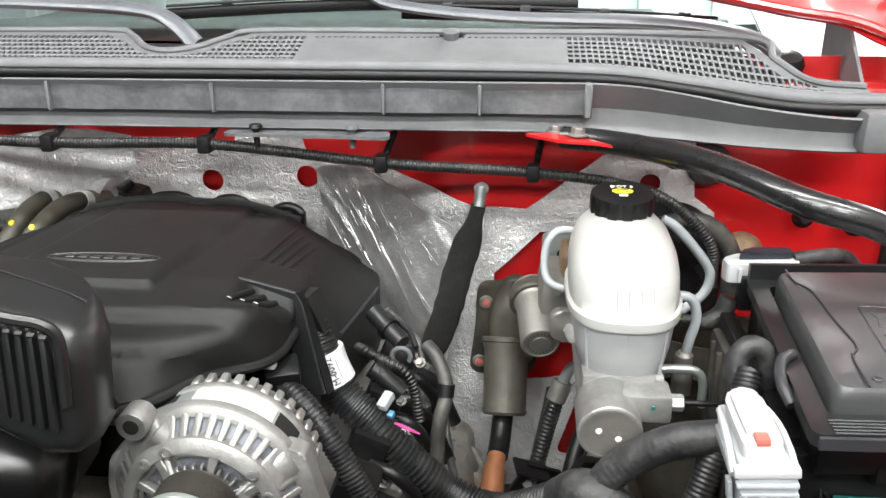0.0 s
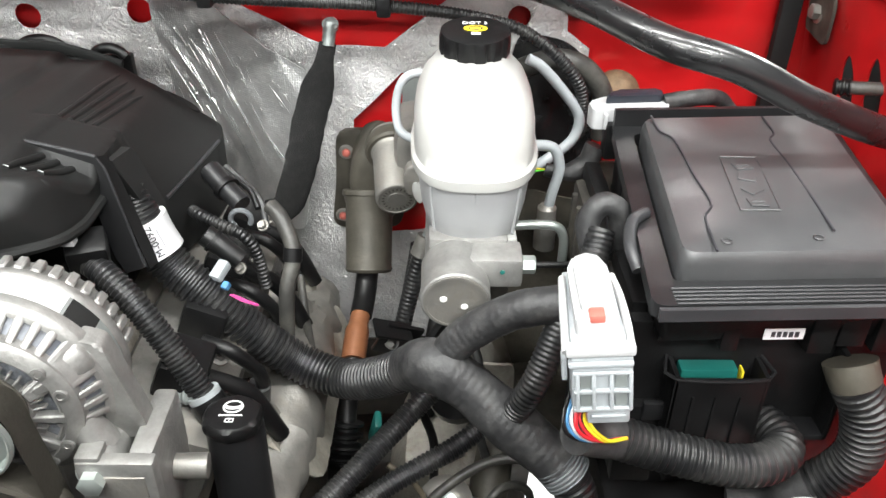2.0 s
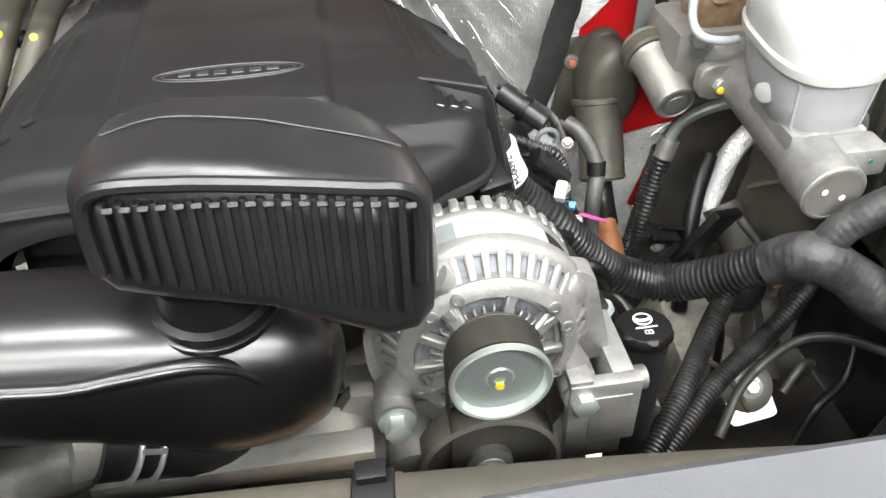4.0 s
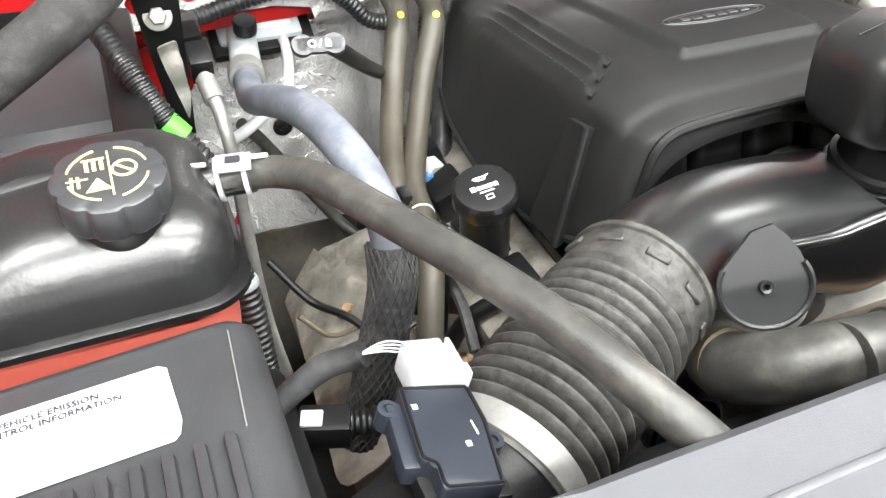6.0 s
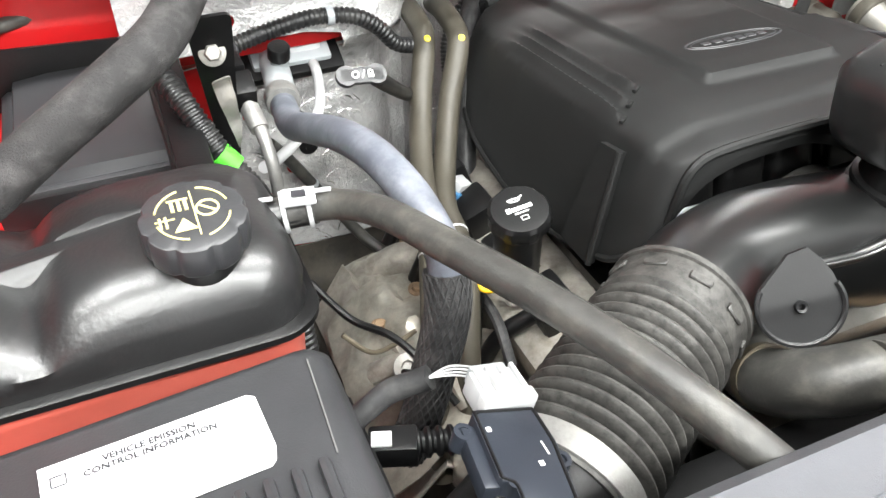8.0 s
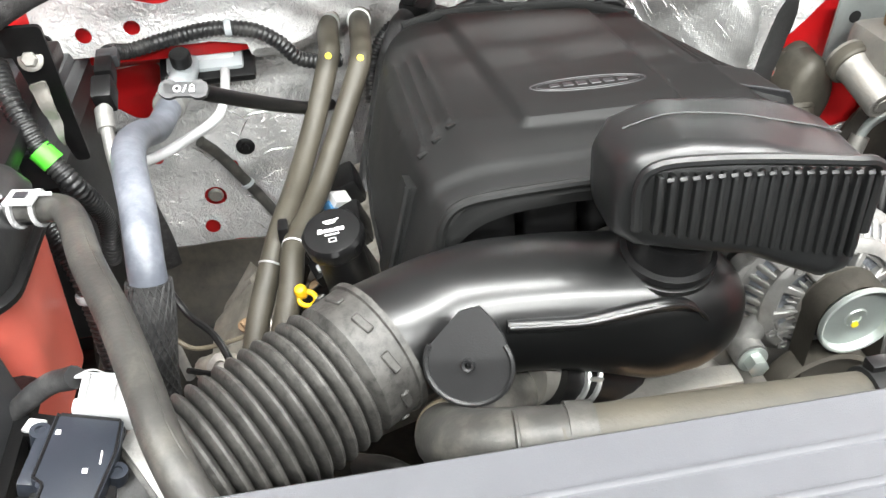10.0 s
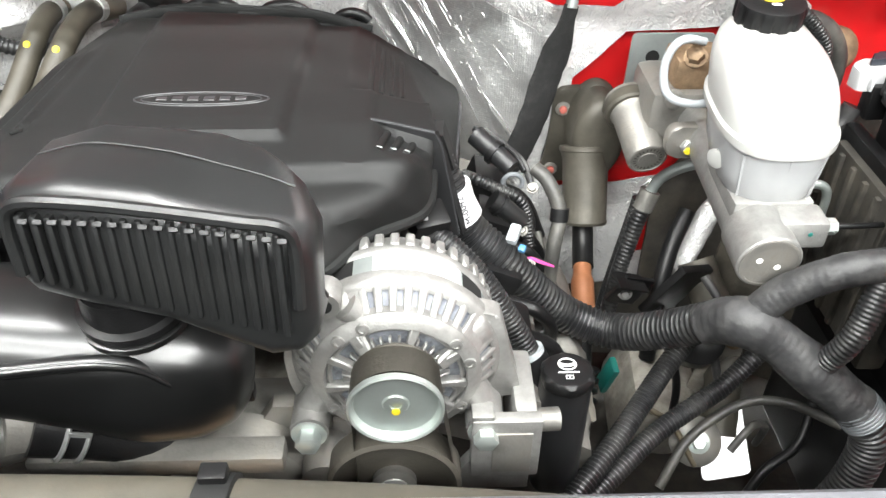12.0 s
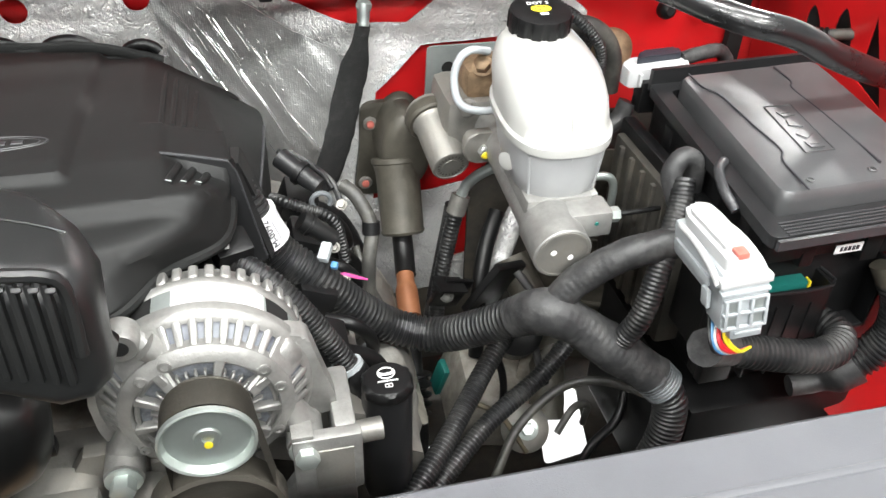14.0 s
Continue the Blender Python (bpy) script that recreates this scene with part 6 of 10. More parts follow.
    part("lower_web", prism([(-0.05, -0.05), (0.03, -0.05), (0.03, 0.03), (0.0, 0.03)], 0.0, 0.012, 0.002, Matrix.Translation((0.25, 0.535, 1.07)) @ Matrix.Rotation(radians(90), 4, "X")), ALU, k)
    part("pivot", tube([(0.283, 0.56, 1.07), (0.310, 0.562, 1.069)], 0.011, 16, 0.01), ALUDARK, k)
    part("left_web", prism([(-0.07, -0.06), (0.03, -0.06), (0.03, 0.02), (-0.02, 0.02)], 0.0, 0.014, 0.002, Matrix.Translation((0.075, 0.56, 1.09)) @ Matrix.Rotation(radians(90), 4, "X")), ALUDARK, k)
    j = thing("tensioner_pulley", "black lower belt pulley half hidden under the alternator", "pulley", (0.165, 0.51, 1.04))
    part("wheel", lathe([(0.02, -0.014), (0.055, -0.014), (0.058, -0.010), (0.058, 0.012), (0.054, 0.014), (0.045, 0.006), (0.02, 0.004)], axis((0.160, 0.510, 1.060), (0, -1, 0)), 40), BELT, j)
    part("hub", lathe([(0.012, 0.0), (0.019, 0.003), (0.019, 0.010), (0.014, 0.013), (0.004, 0.013)], axis((0.160, 0.510, 1.060), (0, -1, 0)), 24), ALUDARK, j)
    part("bolt", hexbolt((0.160, 0.497, 1.060), (0, -1, 0), 0.008, 0.006), STEEL, j)


def brake_unit():
    t = thing("brake_fluid_reservoir", "milky white brake fluid reservoir with a black cap", "reservoir", (0.535, 0.79, 1.19))
    st = [(1.190, 0.776, 0.050, 0.080), (1.193, 0.776, 0.074, 0.102), (1.202, 0.778, 0.090, 0.118), (1.225, 0.782, 0.101, 0.133), (1.258, 0.786, 0.1085, 0.143), (1.2585, 0.786, 0.117, 0.151), (1.2615, 0.787, 0.119, 0.153), (1.2675, 0.788, 0.119, 0.153), (1.270, 0.789, 0.1125, 0.146), (1.281, 0.793, 0.113, 0.145), (1.294, 0.799, 0.113, 0.142), (1.306, 0.806, 0.109, 0.134), (1.318, 0.815, 0.098, 0.120), (1.327, 0.825, 0.078, 0.098), (1.331, 0.834, 0.060, 0.078), (1.334, 0.842, 0.052, 0.056)]
    rings = []
    for z, cy, w, l in st:
        ring = []
        for k in range(56):
            a = 2 * math.pi * k / 56
            e = 0.72
            cx, sx = math.cos(a), math.sin(a)
            ring.append(V((0.535 + w / 2 * math.copysign(abs(cx) ** e, cx), cy + l / 2 * math.copysign(abs(sx) ** e, sx), z + 0.10 * (l / 2 * math.copysign(abs(sx) ** e, sx)))))
        rings.append(ring)
    part("lower_half", loft(rings[:6]), WHITELOW, t, "cloudy translucent lower half", angle=45)
    part("upper_half", loft(rings[5:]), WHITE, t, "milky white upper half", angle=45)
    for k in range(9):
        x = 0.535 - 0.048 + 0.012 * k
        y = 0.7885 - 0.0735 * (1 - min(1, abs(x - 0.535) / 0.058) ** 2.4) ** 0.42
        part("upper_rib", tube([(x, y + 0.0015, 1.2625), (x, y + 0.006, 1.276), (x, y + 0.012, 1.29)], 0.0006, 6, 0.008), WHITE, t)
    for k, dx in enumerate((-0.036, -0.018, 0.0, 0.018, 0.036)):
        part("mould_rib", tube([(0.535 + dx, 0.7205 + abs(dx) * 0.3, 1.197), (0.535 + dx * 1.12, 0.7155 + abs(dx) * 0.35, 1.248)], 0.0018, 6, 0.01), WHITELOW, t)
    part("level_window", lathe([(0.010, 0), (0.0105, 0.002), (0.008, 0.003)], axis((0.484, 0.765, 1.222), (-0.8, -0.5, 0)), 18), WHITE, t)
    for x in (0.502, 0.568):
        part("mount_lug", box((0.016, 0.02, 0.014), 0.003, pose(x, 0.733, 1.189)), WHITE, t)
    cm = axis((0.536, 0.848, 1.335), (0, -0.10, 1))
    cap = part("cap", lathe([(0.028, -0.006), (0.0335, -0.003), (0.0345, 0.0), (0.0345, 0.014), (0.033, 0.0185), (0.029, 0.0200), (0.01, 0.0202)], cm, 96, lambda a, r, h: r - (0.0024 if h < 0.017 and r > 0.03 and math.sin(a * 12) < -0.25 else 0)), BLACK, t, "black ribbed screw cap")
    part("oval_print", prism([(0.0115 * math.cos(2 * math.pi * k / 28), 0.007 * math.sin(2 * math.pi * k / 28)) for k in range(28)], 0.0203, 0.0207, 0, cm), YELLOW, cap, "yellow oval print", smooth=False)
    ring = [tuple(cm @ V((0.0065 * math.cos(2 * math.pi * k / 20), 0.0038 * math.sin(2 * math.pi * k / 20), 0.0208))) for k in range(21)]
    part("ring_print", tube(ring, 0.0006, 5, 0.002), INK, cap)
    part("print", writing("DOT 3", 0.0085, cm @ Matrix.Translation((0, 0.0128, 0.0203))), WHITEINK, cap, smooth=False)
    part("print_bar", box((0.009, 0.004, 0.0004), 0, cm @ Matrix.Translation((0, -0.0118, 0.0204))), WHITEINK, cap, smooth=False)
    # master cylinder
    mc = thing("master_cylinder", "cast aluminium brake master cylinder", "master cylinder", (0.52, 0.78, 1.16))
    d = V((0.0, 1.0, 0.085))
    part("barrel", lathe([(0.030, 0), (0.0315, 0.0015), (0.0315, 0.05), (0.0285, 0.055), (0.0285, 0.23), (0.03, 0.24)], axis((0.518, 0.666, 1.165), d), 40), ALU, mc)
    part("end_face", lathe([(0.029, 0), (0.029, 0.0012), (0.0265, 0.0014), (0.0265, 0.0008)], axis((0.518, 0.666, 1.165), -d), 40), ALUDARK, mc, "machined end face")
    for dx, dz in ((-0.011, 0.004), (0.008, -0.004)):
        part("paint_mark", lathe([(0.0034, 0), (0.003, 0.0006)], axis((0.518 + dx, 0.6645, 1.165 + dz), -d), 10), WHITEINK, mc)
    part("port_boss", box((0.062, 0.036, 0.030), 0.005, pose(0.548, 0.704, 1.181)), ALU, mc)
    part("upper_boss", box((0.075, 0.09, 0.028), 0.006, pose(0.530, 0.76, 1.186)), ALU, mc)
    part("port_nut", hexbolt((0.577, 0.700, 1.183), (1, 0, 0), 0.0085, 0.013, 1.2), ZINC, mc)
    part("green_dot", lathe([(0.0025, 0), (0.002, 0.0008)], axis((0.560, 0.6855, 1.184), (0, -1, 0)), 10), TEAL, mc)
    part("brake_line", tube([(0.584, 0.700, 1.183), (0.61, 0.700, 1.183), (0.64, 0.703, 1.182), (0.66, 0.72, 1.17)], 0.0031, 10, 0.01), BLACK, mc)
    part("flange", prism(rounded([(-0.055, -0.02), (0.055, -0.02), (0.055, 0.02), (-0.055, 0.02)], 0.015), 0, 0.014, 0.003, axis((0.520, 0.876, 1.182), (0, -1, 0))), ALUDARK, mc)
    part("flange_nut", hexbolt((0.489, 0.866, 1.178), (0.1, -1, 0.1), 0.009, 0.010, 1.5), STEEL, mc)
    part("paint_dot", lathe([(0.005, 0), (0.0035, 0.003)], axis((0.488, 0.8555, 1.176), (0, -1, 0)), 12), YELLOW, mc)
    # booster behind it
    hb = thing("hydraulic_booster", "stained cast brake booster with a silver accumulator", "brake booster", (0.49, 0.98, 1.12))
    part("body", box((0.12, 0.10, 0.075), 0.018, pose(0.512, 0.955, 1.185)), ALUDARK, hb)
    part("top_block", box((0.065, 0.06, 0.04), 0.012, pose(0.510, 0.945, 1.238)), RUST, hb, "rust-stained upper casting")
    part("fitting", hexbolt((0.497, 0.915, 1.262), (-0.3, -0.6, 0.6), 0.010, 0.016, 1.3), RUST, hb)
    part("side_bolt", hexbolt((0.478, 0.905, 1.215), (-0.4, -1, 0), 0.009, 0.010, 1.4), ALUDARK, hb)
    a0, a1 = V((0.447, 0.975, 1.172)), V((0.456, 0.888, 1.144))
    L = (a1 - a0).length
    acc = part("accumulator", lathe([(0.028, -0.01), (0.030, 0.0), (0.030, 0.012), (0.0255, 0.016), (0.0245, 0.02), (0.0245, L - 0.004), (0.0235, L - 0.001), (0.021, L), (0.0205, L - 0.0015), (0.011, L - 0.0015), (0.0105, L - 0.0005), (0.002, L - 0.0005)], axis(a0, a1 - a0), 40), ALUDARK, hb, "silver accumulator can")
    part("collar", lathe([(0.0305, -0.004), (0.033, 0.0), (0.033, 0.012), (0.0305, 0.015)], axis(a0, a1 - a0), 36), OLIVE, acc)
    em = axis(a1, a1 - a0)
    for k in range(22):
        a = 2 * math.pi * k / 22
        part("stamp_bar", box((0.0012, 0.003, 0.0004), 0, em @ Matrix.Rotation(a, 4, "Z") @ Matrix.Translation((0, 0.0158, -0.0012))), OLIVE, acc, smooth=False)
    part("line", tube([(0.500, 0.905, 1.285), (0.478, 0.90, 1.29), (0.464, 0.897, 1.283), (0.457, 0.895, 1.262), (0.458, 0.885, 1.24), (0.466, 0.872, 1.232), (0.484, 0.865, 1.230), (0.50, 0.864, 1.231)], 0.0048, 12, 0.005), LIGHTGREY, hb, "pale grey painted brake line")
    part("mount_plate", sheet(rounded([(0.455, 1.135), (0.56, 1.135), (0.565, 1.236), (0.458, 1.236)], 0.008), lambda u, v: V((u, 1.045, v)), 0.03, thick=0.004), PLATE, hb)
    # dark disc painted for the shade in the plate's hole
    part("plate_hole", lathe([(0.009, 0), (0.009, 0.001)], axis((0.487, 1.0405, 1.205), (0, -1, 0)), 18), GAPSHADE, hb)


def steering_column():
    t = thing("steering_column_joint", "olive steel steering column housing with its shaft", "steering column", (0.41, 1.0, 0.95))
    part("flange", prism(rounded([(-0.062, -0.078), (0.035, -0.078), (0.045, 0.0), (0.035, 0.07), (-0.050, 0.07), (-0.052, 0.0)], 0.02), 0, 0.010, 0.002, axis((0.418, 1.068, 1.083), (0, -1, 0), (0, 0, 1))), OLIVE, t)
    part("dome", loft([[V((0.424 + w * math.cos(2 * math.pi * k / 36), y, z + h * math.sin(2 * math.pi * k / 36))) for k in range(36)] for y, z, w, h in ((1.066, 1.098, 0.0385, 0.066), (1.05, 1.098, 0.0380, 0.065), (1.049, 1.098, 0.0365, 0.063), (1.012, 1.10, 0.0355, 0.060), (1.003, 1.10, 0.0325, 0.054), (0.998, 1.10, 0.024, 0.042), (0.996, 1.10, 0.010, 0.018))]), OLIVE, t, angle=60)
    part("band", lathe([(0.0345, 0), (0.0355, 0.001), (0.0355, 0.007), (0.0345, 0.008)], axis((0.4125, 1.026, 1.083), (0, -0.45, -0.89)), 36), OLIVE, t)
    part("boot", lathe([(0.033, 0), (0.0335, 0.004), (0.0310, 0.012), (0.0300, 0.095), (0.0315, 0.098), (0.029, 0.102), (0.012, 0.102)], axis((0.4125, 1.023, 1.077), (-0.003, -0.49, -0.87)), 36), OLIVE, t)
    part("upper_shaft", tube([(0.411, 0.978, 0.990), (0.408, 0.945, 0.967), (0.405, 0.918, 0.957)], lambda u: 0.0145, 16, 0.006), BLACK, t)
    part("sleeve", tube([(0.4045, 0.921, 0.9585), (0.402, 0.90, 0.950), (0.399, 0.858, 0.932)], lambda u: 0.0125 + 0.003 * smooth01(0.25, 0.4, u), 18, 0.004), COPPER, t, "orange-brown coated shaft sleeve")
    part("lower_shaft", tube([(0.399, 0.862, 0.934), (0.395, 0.82, 0.90), (0.390, 0.77, 0.84)], 0.012, 14, 0.01), BLACK, t)
    part("coupling_boot", tube([(0.3935, 0.80, 0.885), (0.389, 0.77, 0.84)], 0.022, 18, 0.006, rib=0.013, depth=0.007), BLACK, t)
    part("rack_tube", tube([(0.389, 0.77, 0.845), (0.384, 0.73, 0.70)], 0.017, 14, 0.02), BLACK, t)
    for z, x in ((1.123, 0.3815), (1.027, 0.3725)):
        bolt = part("bolt", lathe([(0.0095, 0), (0.0105, 0.002), (0.009, 0.0045), (0.0062, 0.005), (0.0055, 0.003)], axis((x, 1.0575, z), (0, -1, 0)), 18), ALUDARK, t)
        part("bolt_centre", lathe([(0.0055, 0.002), (0.0052, 0.007), (0.003, 0.008)], axis((x, 1.0575, z), (0, -1, 0)), 14), SALMON, bolt, "pinkish centre")


def ground_strap():
    t = thing("ground_strap", "black cloth-wrapped ground strap hanging on the firewall", "strap", (0.34, 1.0, 1.06))
    part("strap", tube([(0.371, 1.020, 1.282), (0.362, 1.012, 1.245), (0.347, 1.005, 1.20), (0.335, 1.0, 1.15), (0.318, 1.0, 1.095), (0.305, 0.998, 1.070), (0.285, 0.995, 1.063)], lambda u: 0.0105 + 0.0105 * smooth01(0.05, 0.25, u), 14, 0.008, flat=0.14, rough=0.12, ref=(0.3, -1, 0)), STRAP, t)
    part("terminal", tube([(0.3745, 1.03, 1.302), (0.3735, 1.028, 1.298), (0.371, 1.020, 1.278)], lambda u: 0.0085 - 0.001 * u, 14, 0.004), PLATE, t, "crimped grey terminal")
    part("end_cap", lathe([(0.0095, 0), (0.010, 0.006), (0.006, 0.009)], axis((0.374, 1.032, 1.297), (0, -0.6, 0.8)), 16), PLATE, t)


def fuse_box():
    t = thing("fuse_box", "black plastic fuse box with a raised grey-black lid", "fuse box", (0.77, 0.70, 1.0))
    part("body", loft([[V((x, y, z)) for x, y in rounded(pl, 0.01)] for pl, z in (
        ([(0.69, 0.62), (0.87, 0.63), (0.89, 0.84), (0.69, 0.83)], 0.98), ([(0.680, 0.603), (0.872, 0.615), (0.90, 0.85), (0.682, 0.835)], 1.185), ([(0.672, 0.570), (0.875, 0.582), (0.90, 0.85), (0.682, 0.835)], 1.20), ([(0.666, 0.553), (0.876, 0.570), (0.90, 0.85), (0.682, 0.835)], 1.245))]), BLACK, t)
    rim_out = [(0.651, 0.536), (0.868, 0.545), (0.908, 0.860), (0.678, 0.845)]
    rim_in = [(0.672, 0.566), (0.856, 0.574), (0.886, 0.835), (0.695, 0.822)]
    part("rim", sheet(rounded(rim_out, 0.012), lambda u, v: V((u, v, 1.2585)), 0.03, [rounded(rim_in, 0.008)], thick=0.012), RIM, t)
    part("front_flange", sheet([(0.655, 0), (0.864, 0), (0.864, 0.010), (0.655, 0.010)], lambda u, v: V((u, 0.536 + 0.04 * (u - 0.651) - 0.001, 1.258 - v)), 0.03, thick=0.004), SATIN, t)
    for k in range(5):
        part("flange_line", tube([(0.668, 0.5385 + k * 0.0045, 1.2592), (0.862, 0.5462 + k * 0.0045, 1.2592)], 0.0009, 5, 0.05), SATIN, t)
    part("back_wall", sheet([(0.679, 0), (0.905, 0), (0.905, 0.026), (0.679, 0.026)], lambda u, v: V((u, 0.846 + 0.06 * (u - 0.679), 1.250 + v)), 0.03, thick=0.006), RIM, t)
    lid_pts = [(0.676, 0.570), (0.853, 0.578), (0.882, 0.831), (0.699, 0.818)]
    cx, cy = 0.778, 0.70

    def ring(s, z):
        return [V((cx + (x - cx) * s, cy + (y - cy) * s, z)) for x, y in rounded(lid_pts, 0.014, 5)]
    lid = part("lid", loft([ring(1.0, 1.235), ring(1.0, 1.268), ring(0.992, 1.2745), ring(0.972, 1.2785), ring(0.90, 1.2805), ring(0.5, 1.2825), ring(0.05, 1.283)]), LID, t, "raised lid with moulded lines")
    z = 1.2829
    for pts in ([(0.707, 0.812), (0.707, 0.778), (0.716, 0.757), (0.7155, 0.69), (0.716, 0.640), (0.7055, 0.618), (0.7005, 0.570)], [(0.815, 0.812), (0.813, 0.775), (0.804, 0.757), (0.803, 0.70), (0.797, 0.60)]):
        part("moulded_line", tube([(x, y, z - 0.0004) for x, y in pts], 0.0011, 6, 0.006), INK, lid)
    def slant(x, y):
        return (x + 0.12 * (y - 0.629), y)
    for a, b in (((0.736, 0.629), (0.7675, 0.629)), ((0.736, 0.722), (0.7675, 0.722)), ((0.736, 0.629), (0.736, 0.722)), ((0.7675, 0.629), (0.7675, 0.722))):
        part("panel_outline", tube([(*slant(*a), z + 0.0002), (*slant(*b), z + 0.0002)], 0.0007, 5, 0.03), LID, lid)
    for k in range(4):
        x, y = slant(0.752, 0.641 + k * 0.021)
        part("moulded_mark", box((0.015, 0.012, 0.0014), 0.0004, pose(x, y, z + 0.0004, 0, 0, (0, 35, -20, 10)[k]), 1), LID, lid, smooth=False)
        if k in (0, 3):
            part("moulded_mark", box((0.010, 0.0016, 0.0018), 0.0004, pose(x, y, z + 0.0009), 1), LID, lid, smooth=False)
    for x, y in ((0.712, 0.585), (0.782, 0.591)):
        part("moulded_mark", tube([(x + 0.0035 * math.cos(2 * math.pi * k / 12), y + 0.0035 * math.sin(2 * math.pi * k / 12), z - 0.0008) for k in range(12)], 0.0007, 5, 0.002), LID, lid)
    # front face: wall, open fuse pocket with the carrier, recess and socket row under the flange
    part("front_wall", boxat(0.655, 0.872, 0.588, 0.606, 1.035, 1.205, 0.003), BLACK, t)
    part("wall_step", boxat(0.655, 0.690, 0.578, 0.590, 1.035, 1.124, 0.002), BLACK, t)
    part("wall_hook", boxat(0.672, 0.690, 0.574, 0.580, 1.112, 1.130, 0.0015), RIM, t)
    part("pocket_floor", boxat(0.688, 0.762, 0.566, 0.590, 1.098, 1.104, 0.001), BLACK, t)
    part("pocket_front", boxat(0.688, 0.762, 0.562, 0.567, 1.098, 1.166, 0.0015), BLACK, t)
    for x in (0.688, 0.759):
        part("pocket_side", boxat(x, x + 0.004, 0.562, 0.590, 1.098, 1.170, 0.001), BLACK, t)
    part("pocket_rim", tube([(0.687, 0.590, 1.171), (0.687, 0.5635, 1.168), (0.7635, 0.5635, 1.168), (0.7635, 0.590, 1.171)], 0.0016, 6, 0.01), RIM, t)
    part("fuse_slot", boxat(0.695, 0.741, 0.572, 0.586, 1.130, 1.169, 0.002), TEAL, t, "teal fuse carrier")
    part("fuse_tip", boxat(0.7450, 0.747, 0.574, 0.583, 1.140, 1.166, 0.001), YELLOW, t, "small yellow tab")
    part("recess_ledge", boxat(0.764, 0.826, 0.566, 0.590, 1.098, 1.104, 0.001), RIM, t)
    part("recess_side", boxat(0.822, 0.827, 0.566, 0.590, 1.098, 1.185, 0.001), BLACK, t)
    for x in (0.704, 0.722, 0.742):
        part("wall_rib", boxat(x, x + 0.0022, 0.5605, 0.5635, 1.062, 1.150, 0.0006), BLACK, t)
    for x in (0.700, 0.728, 0.756, 0.780):
        part("foot_rib", boxat(x, x + 0.003, 0.574, 0.590, 1.040, 1.096, 0.001), BLACK, t)
    for x, w, z0, d in ((0.682, 0.020, 1.196, 0.016), (0.706, 0.018, 1.200, 0.012), (0.727, 0.014, 1.190, 0.020), (0.743, 0.010, 1.196, 0.012), (0.798, 0.020, 1.188, 0.020), (0.823, 0.022, 1.192, 0.016), (0.850, 0.020, 1.188, 0.018)):
        part("socket", boxat(x - w / 2, x + w / 2, 0.590 - d, 0.600, z0, 1.226, 0.002), BLACK, t)
    part("stud", tube([(0.858, 0.566, 1.196), (0.868, 0.566, 1.196)], 0.006, 12, 0.004), COPPER, t, "copper-coloured cable stud")
    part("part_label", box((0.031, 0.0008, 0.010), 0.0, pose(0.763, 0.5635, 1.213, 0, 0, 2)), LABEL, t, "small white label", smooth=False)
    for k in range(5):
        part("label_bar", box((0.0032, 0.0004, 0.005), 0.0, pose(0.7545 + k * 0.0045, 0.5628, 1.213, 0, 0, 2)), INK, t, smooth=False)
    for y in (0.60, 0.66, 0.72, 0.78):
        part("side_clip", box((0.012, 0.02, 0.03), 0.003, pose(0.672 + (y - 0.55) * 0.05, y, 1.22)), BLACK, t)
    part("cable_loop", tube([(0.672, 0.66, 1.262), (0.658, 0.645, 1.262), (0.652, 0.62, 1.255), (0.656, 0.60, 1.245)], 0.0052, 10, 0.006), SATIN, t)
    part("frame_side", boxat(0.655, 0.672, 0.60, 0.85, 1.06, 1.215, 0.004), BLACK, t)
    part("stand", boxat(0.66, 0.87, 0.58, 0.83, 0.78, 0.985, 0.01), BLACK, t)
    # white lever plug behind it
    w = thing("lever_plug", "white plastic plug with a black lever behind the fuse box", "plug", (0.72, 0.885, 1.26))
    part("shell", prism(rounded([(-0.04, -0.017), (0.036, -0.022), (0.043, -0.006), (0.040, 0.012), (-0.02, 0.018), (-0.042, 0.004)], 0.006), -0.012, 0.010, 0.003, pose(0.700, 0.880, 1.258, 0, 0, 4)), OFFWHITE, w)
    part("lever", prism(rounded([(-0.028, -0.004), (0.035, -0.006), (0.038, 0.012), (-0.012, 0.014)], 0.005), 0.008, 0.018, 0.003, pose(0.702, 0.884, 1.258, 0, 0, 8)), MAF, w, "black lever")
    for dx in (-0.026, -0.008, 0.012):
        part("shell_rib", box((0.004, 0.012, 0.016), 0.001, pose(0.700 + dx, 0.861, 1.256)), OFFWHITE, w)
    part("loom", tube([(0.738, 0.886, 1.266), (0.775, 0.895, 1.268), (0.805, 0.91, 1.262), (0.822, 0.915, 1.245)], 0.009, 12, 0.005, rough=0.08), TAPE, w)
    part("holder", box((0.03, 0.022, 0.04), 0.003, pose(0.690, 0.862, 1.235)), BLACK, w)
    # plain dome standing in for an irregular brown bracket
    g = thing("bracket_dome", "dull brass-coloured dome standing in for a bracket behind the fuse box", "dome", (0.735, 1.0, 1.24))
    part("dome", lathe([(0.030, 0), (0.029, 0.010), (0.024, 0.018), (0.014, 0.022), (0.004, 0.023)], axis((0.726, 1.052, 1.210), (0, -0.9, 0.3)), 28), RUST, g)
    for p in ((0.80, 1.055, 1.262), (0.868, 1.055, 1.252)):
        q = thing("rubber_plug", "small black rubber plug in the red firewall", "plug", p, group="rubber plugs")
        part("plug", lathe([(0.013, 0), (0.0135, 0.006), (0.011, 0.014), (0.006, 0.018)], axis(p, (0, -1, 0.2)), 16), BLACK, q)


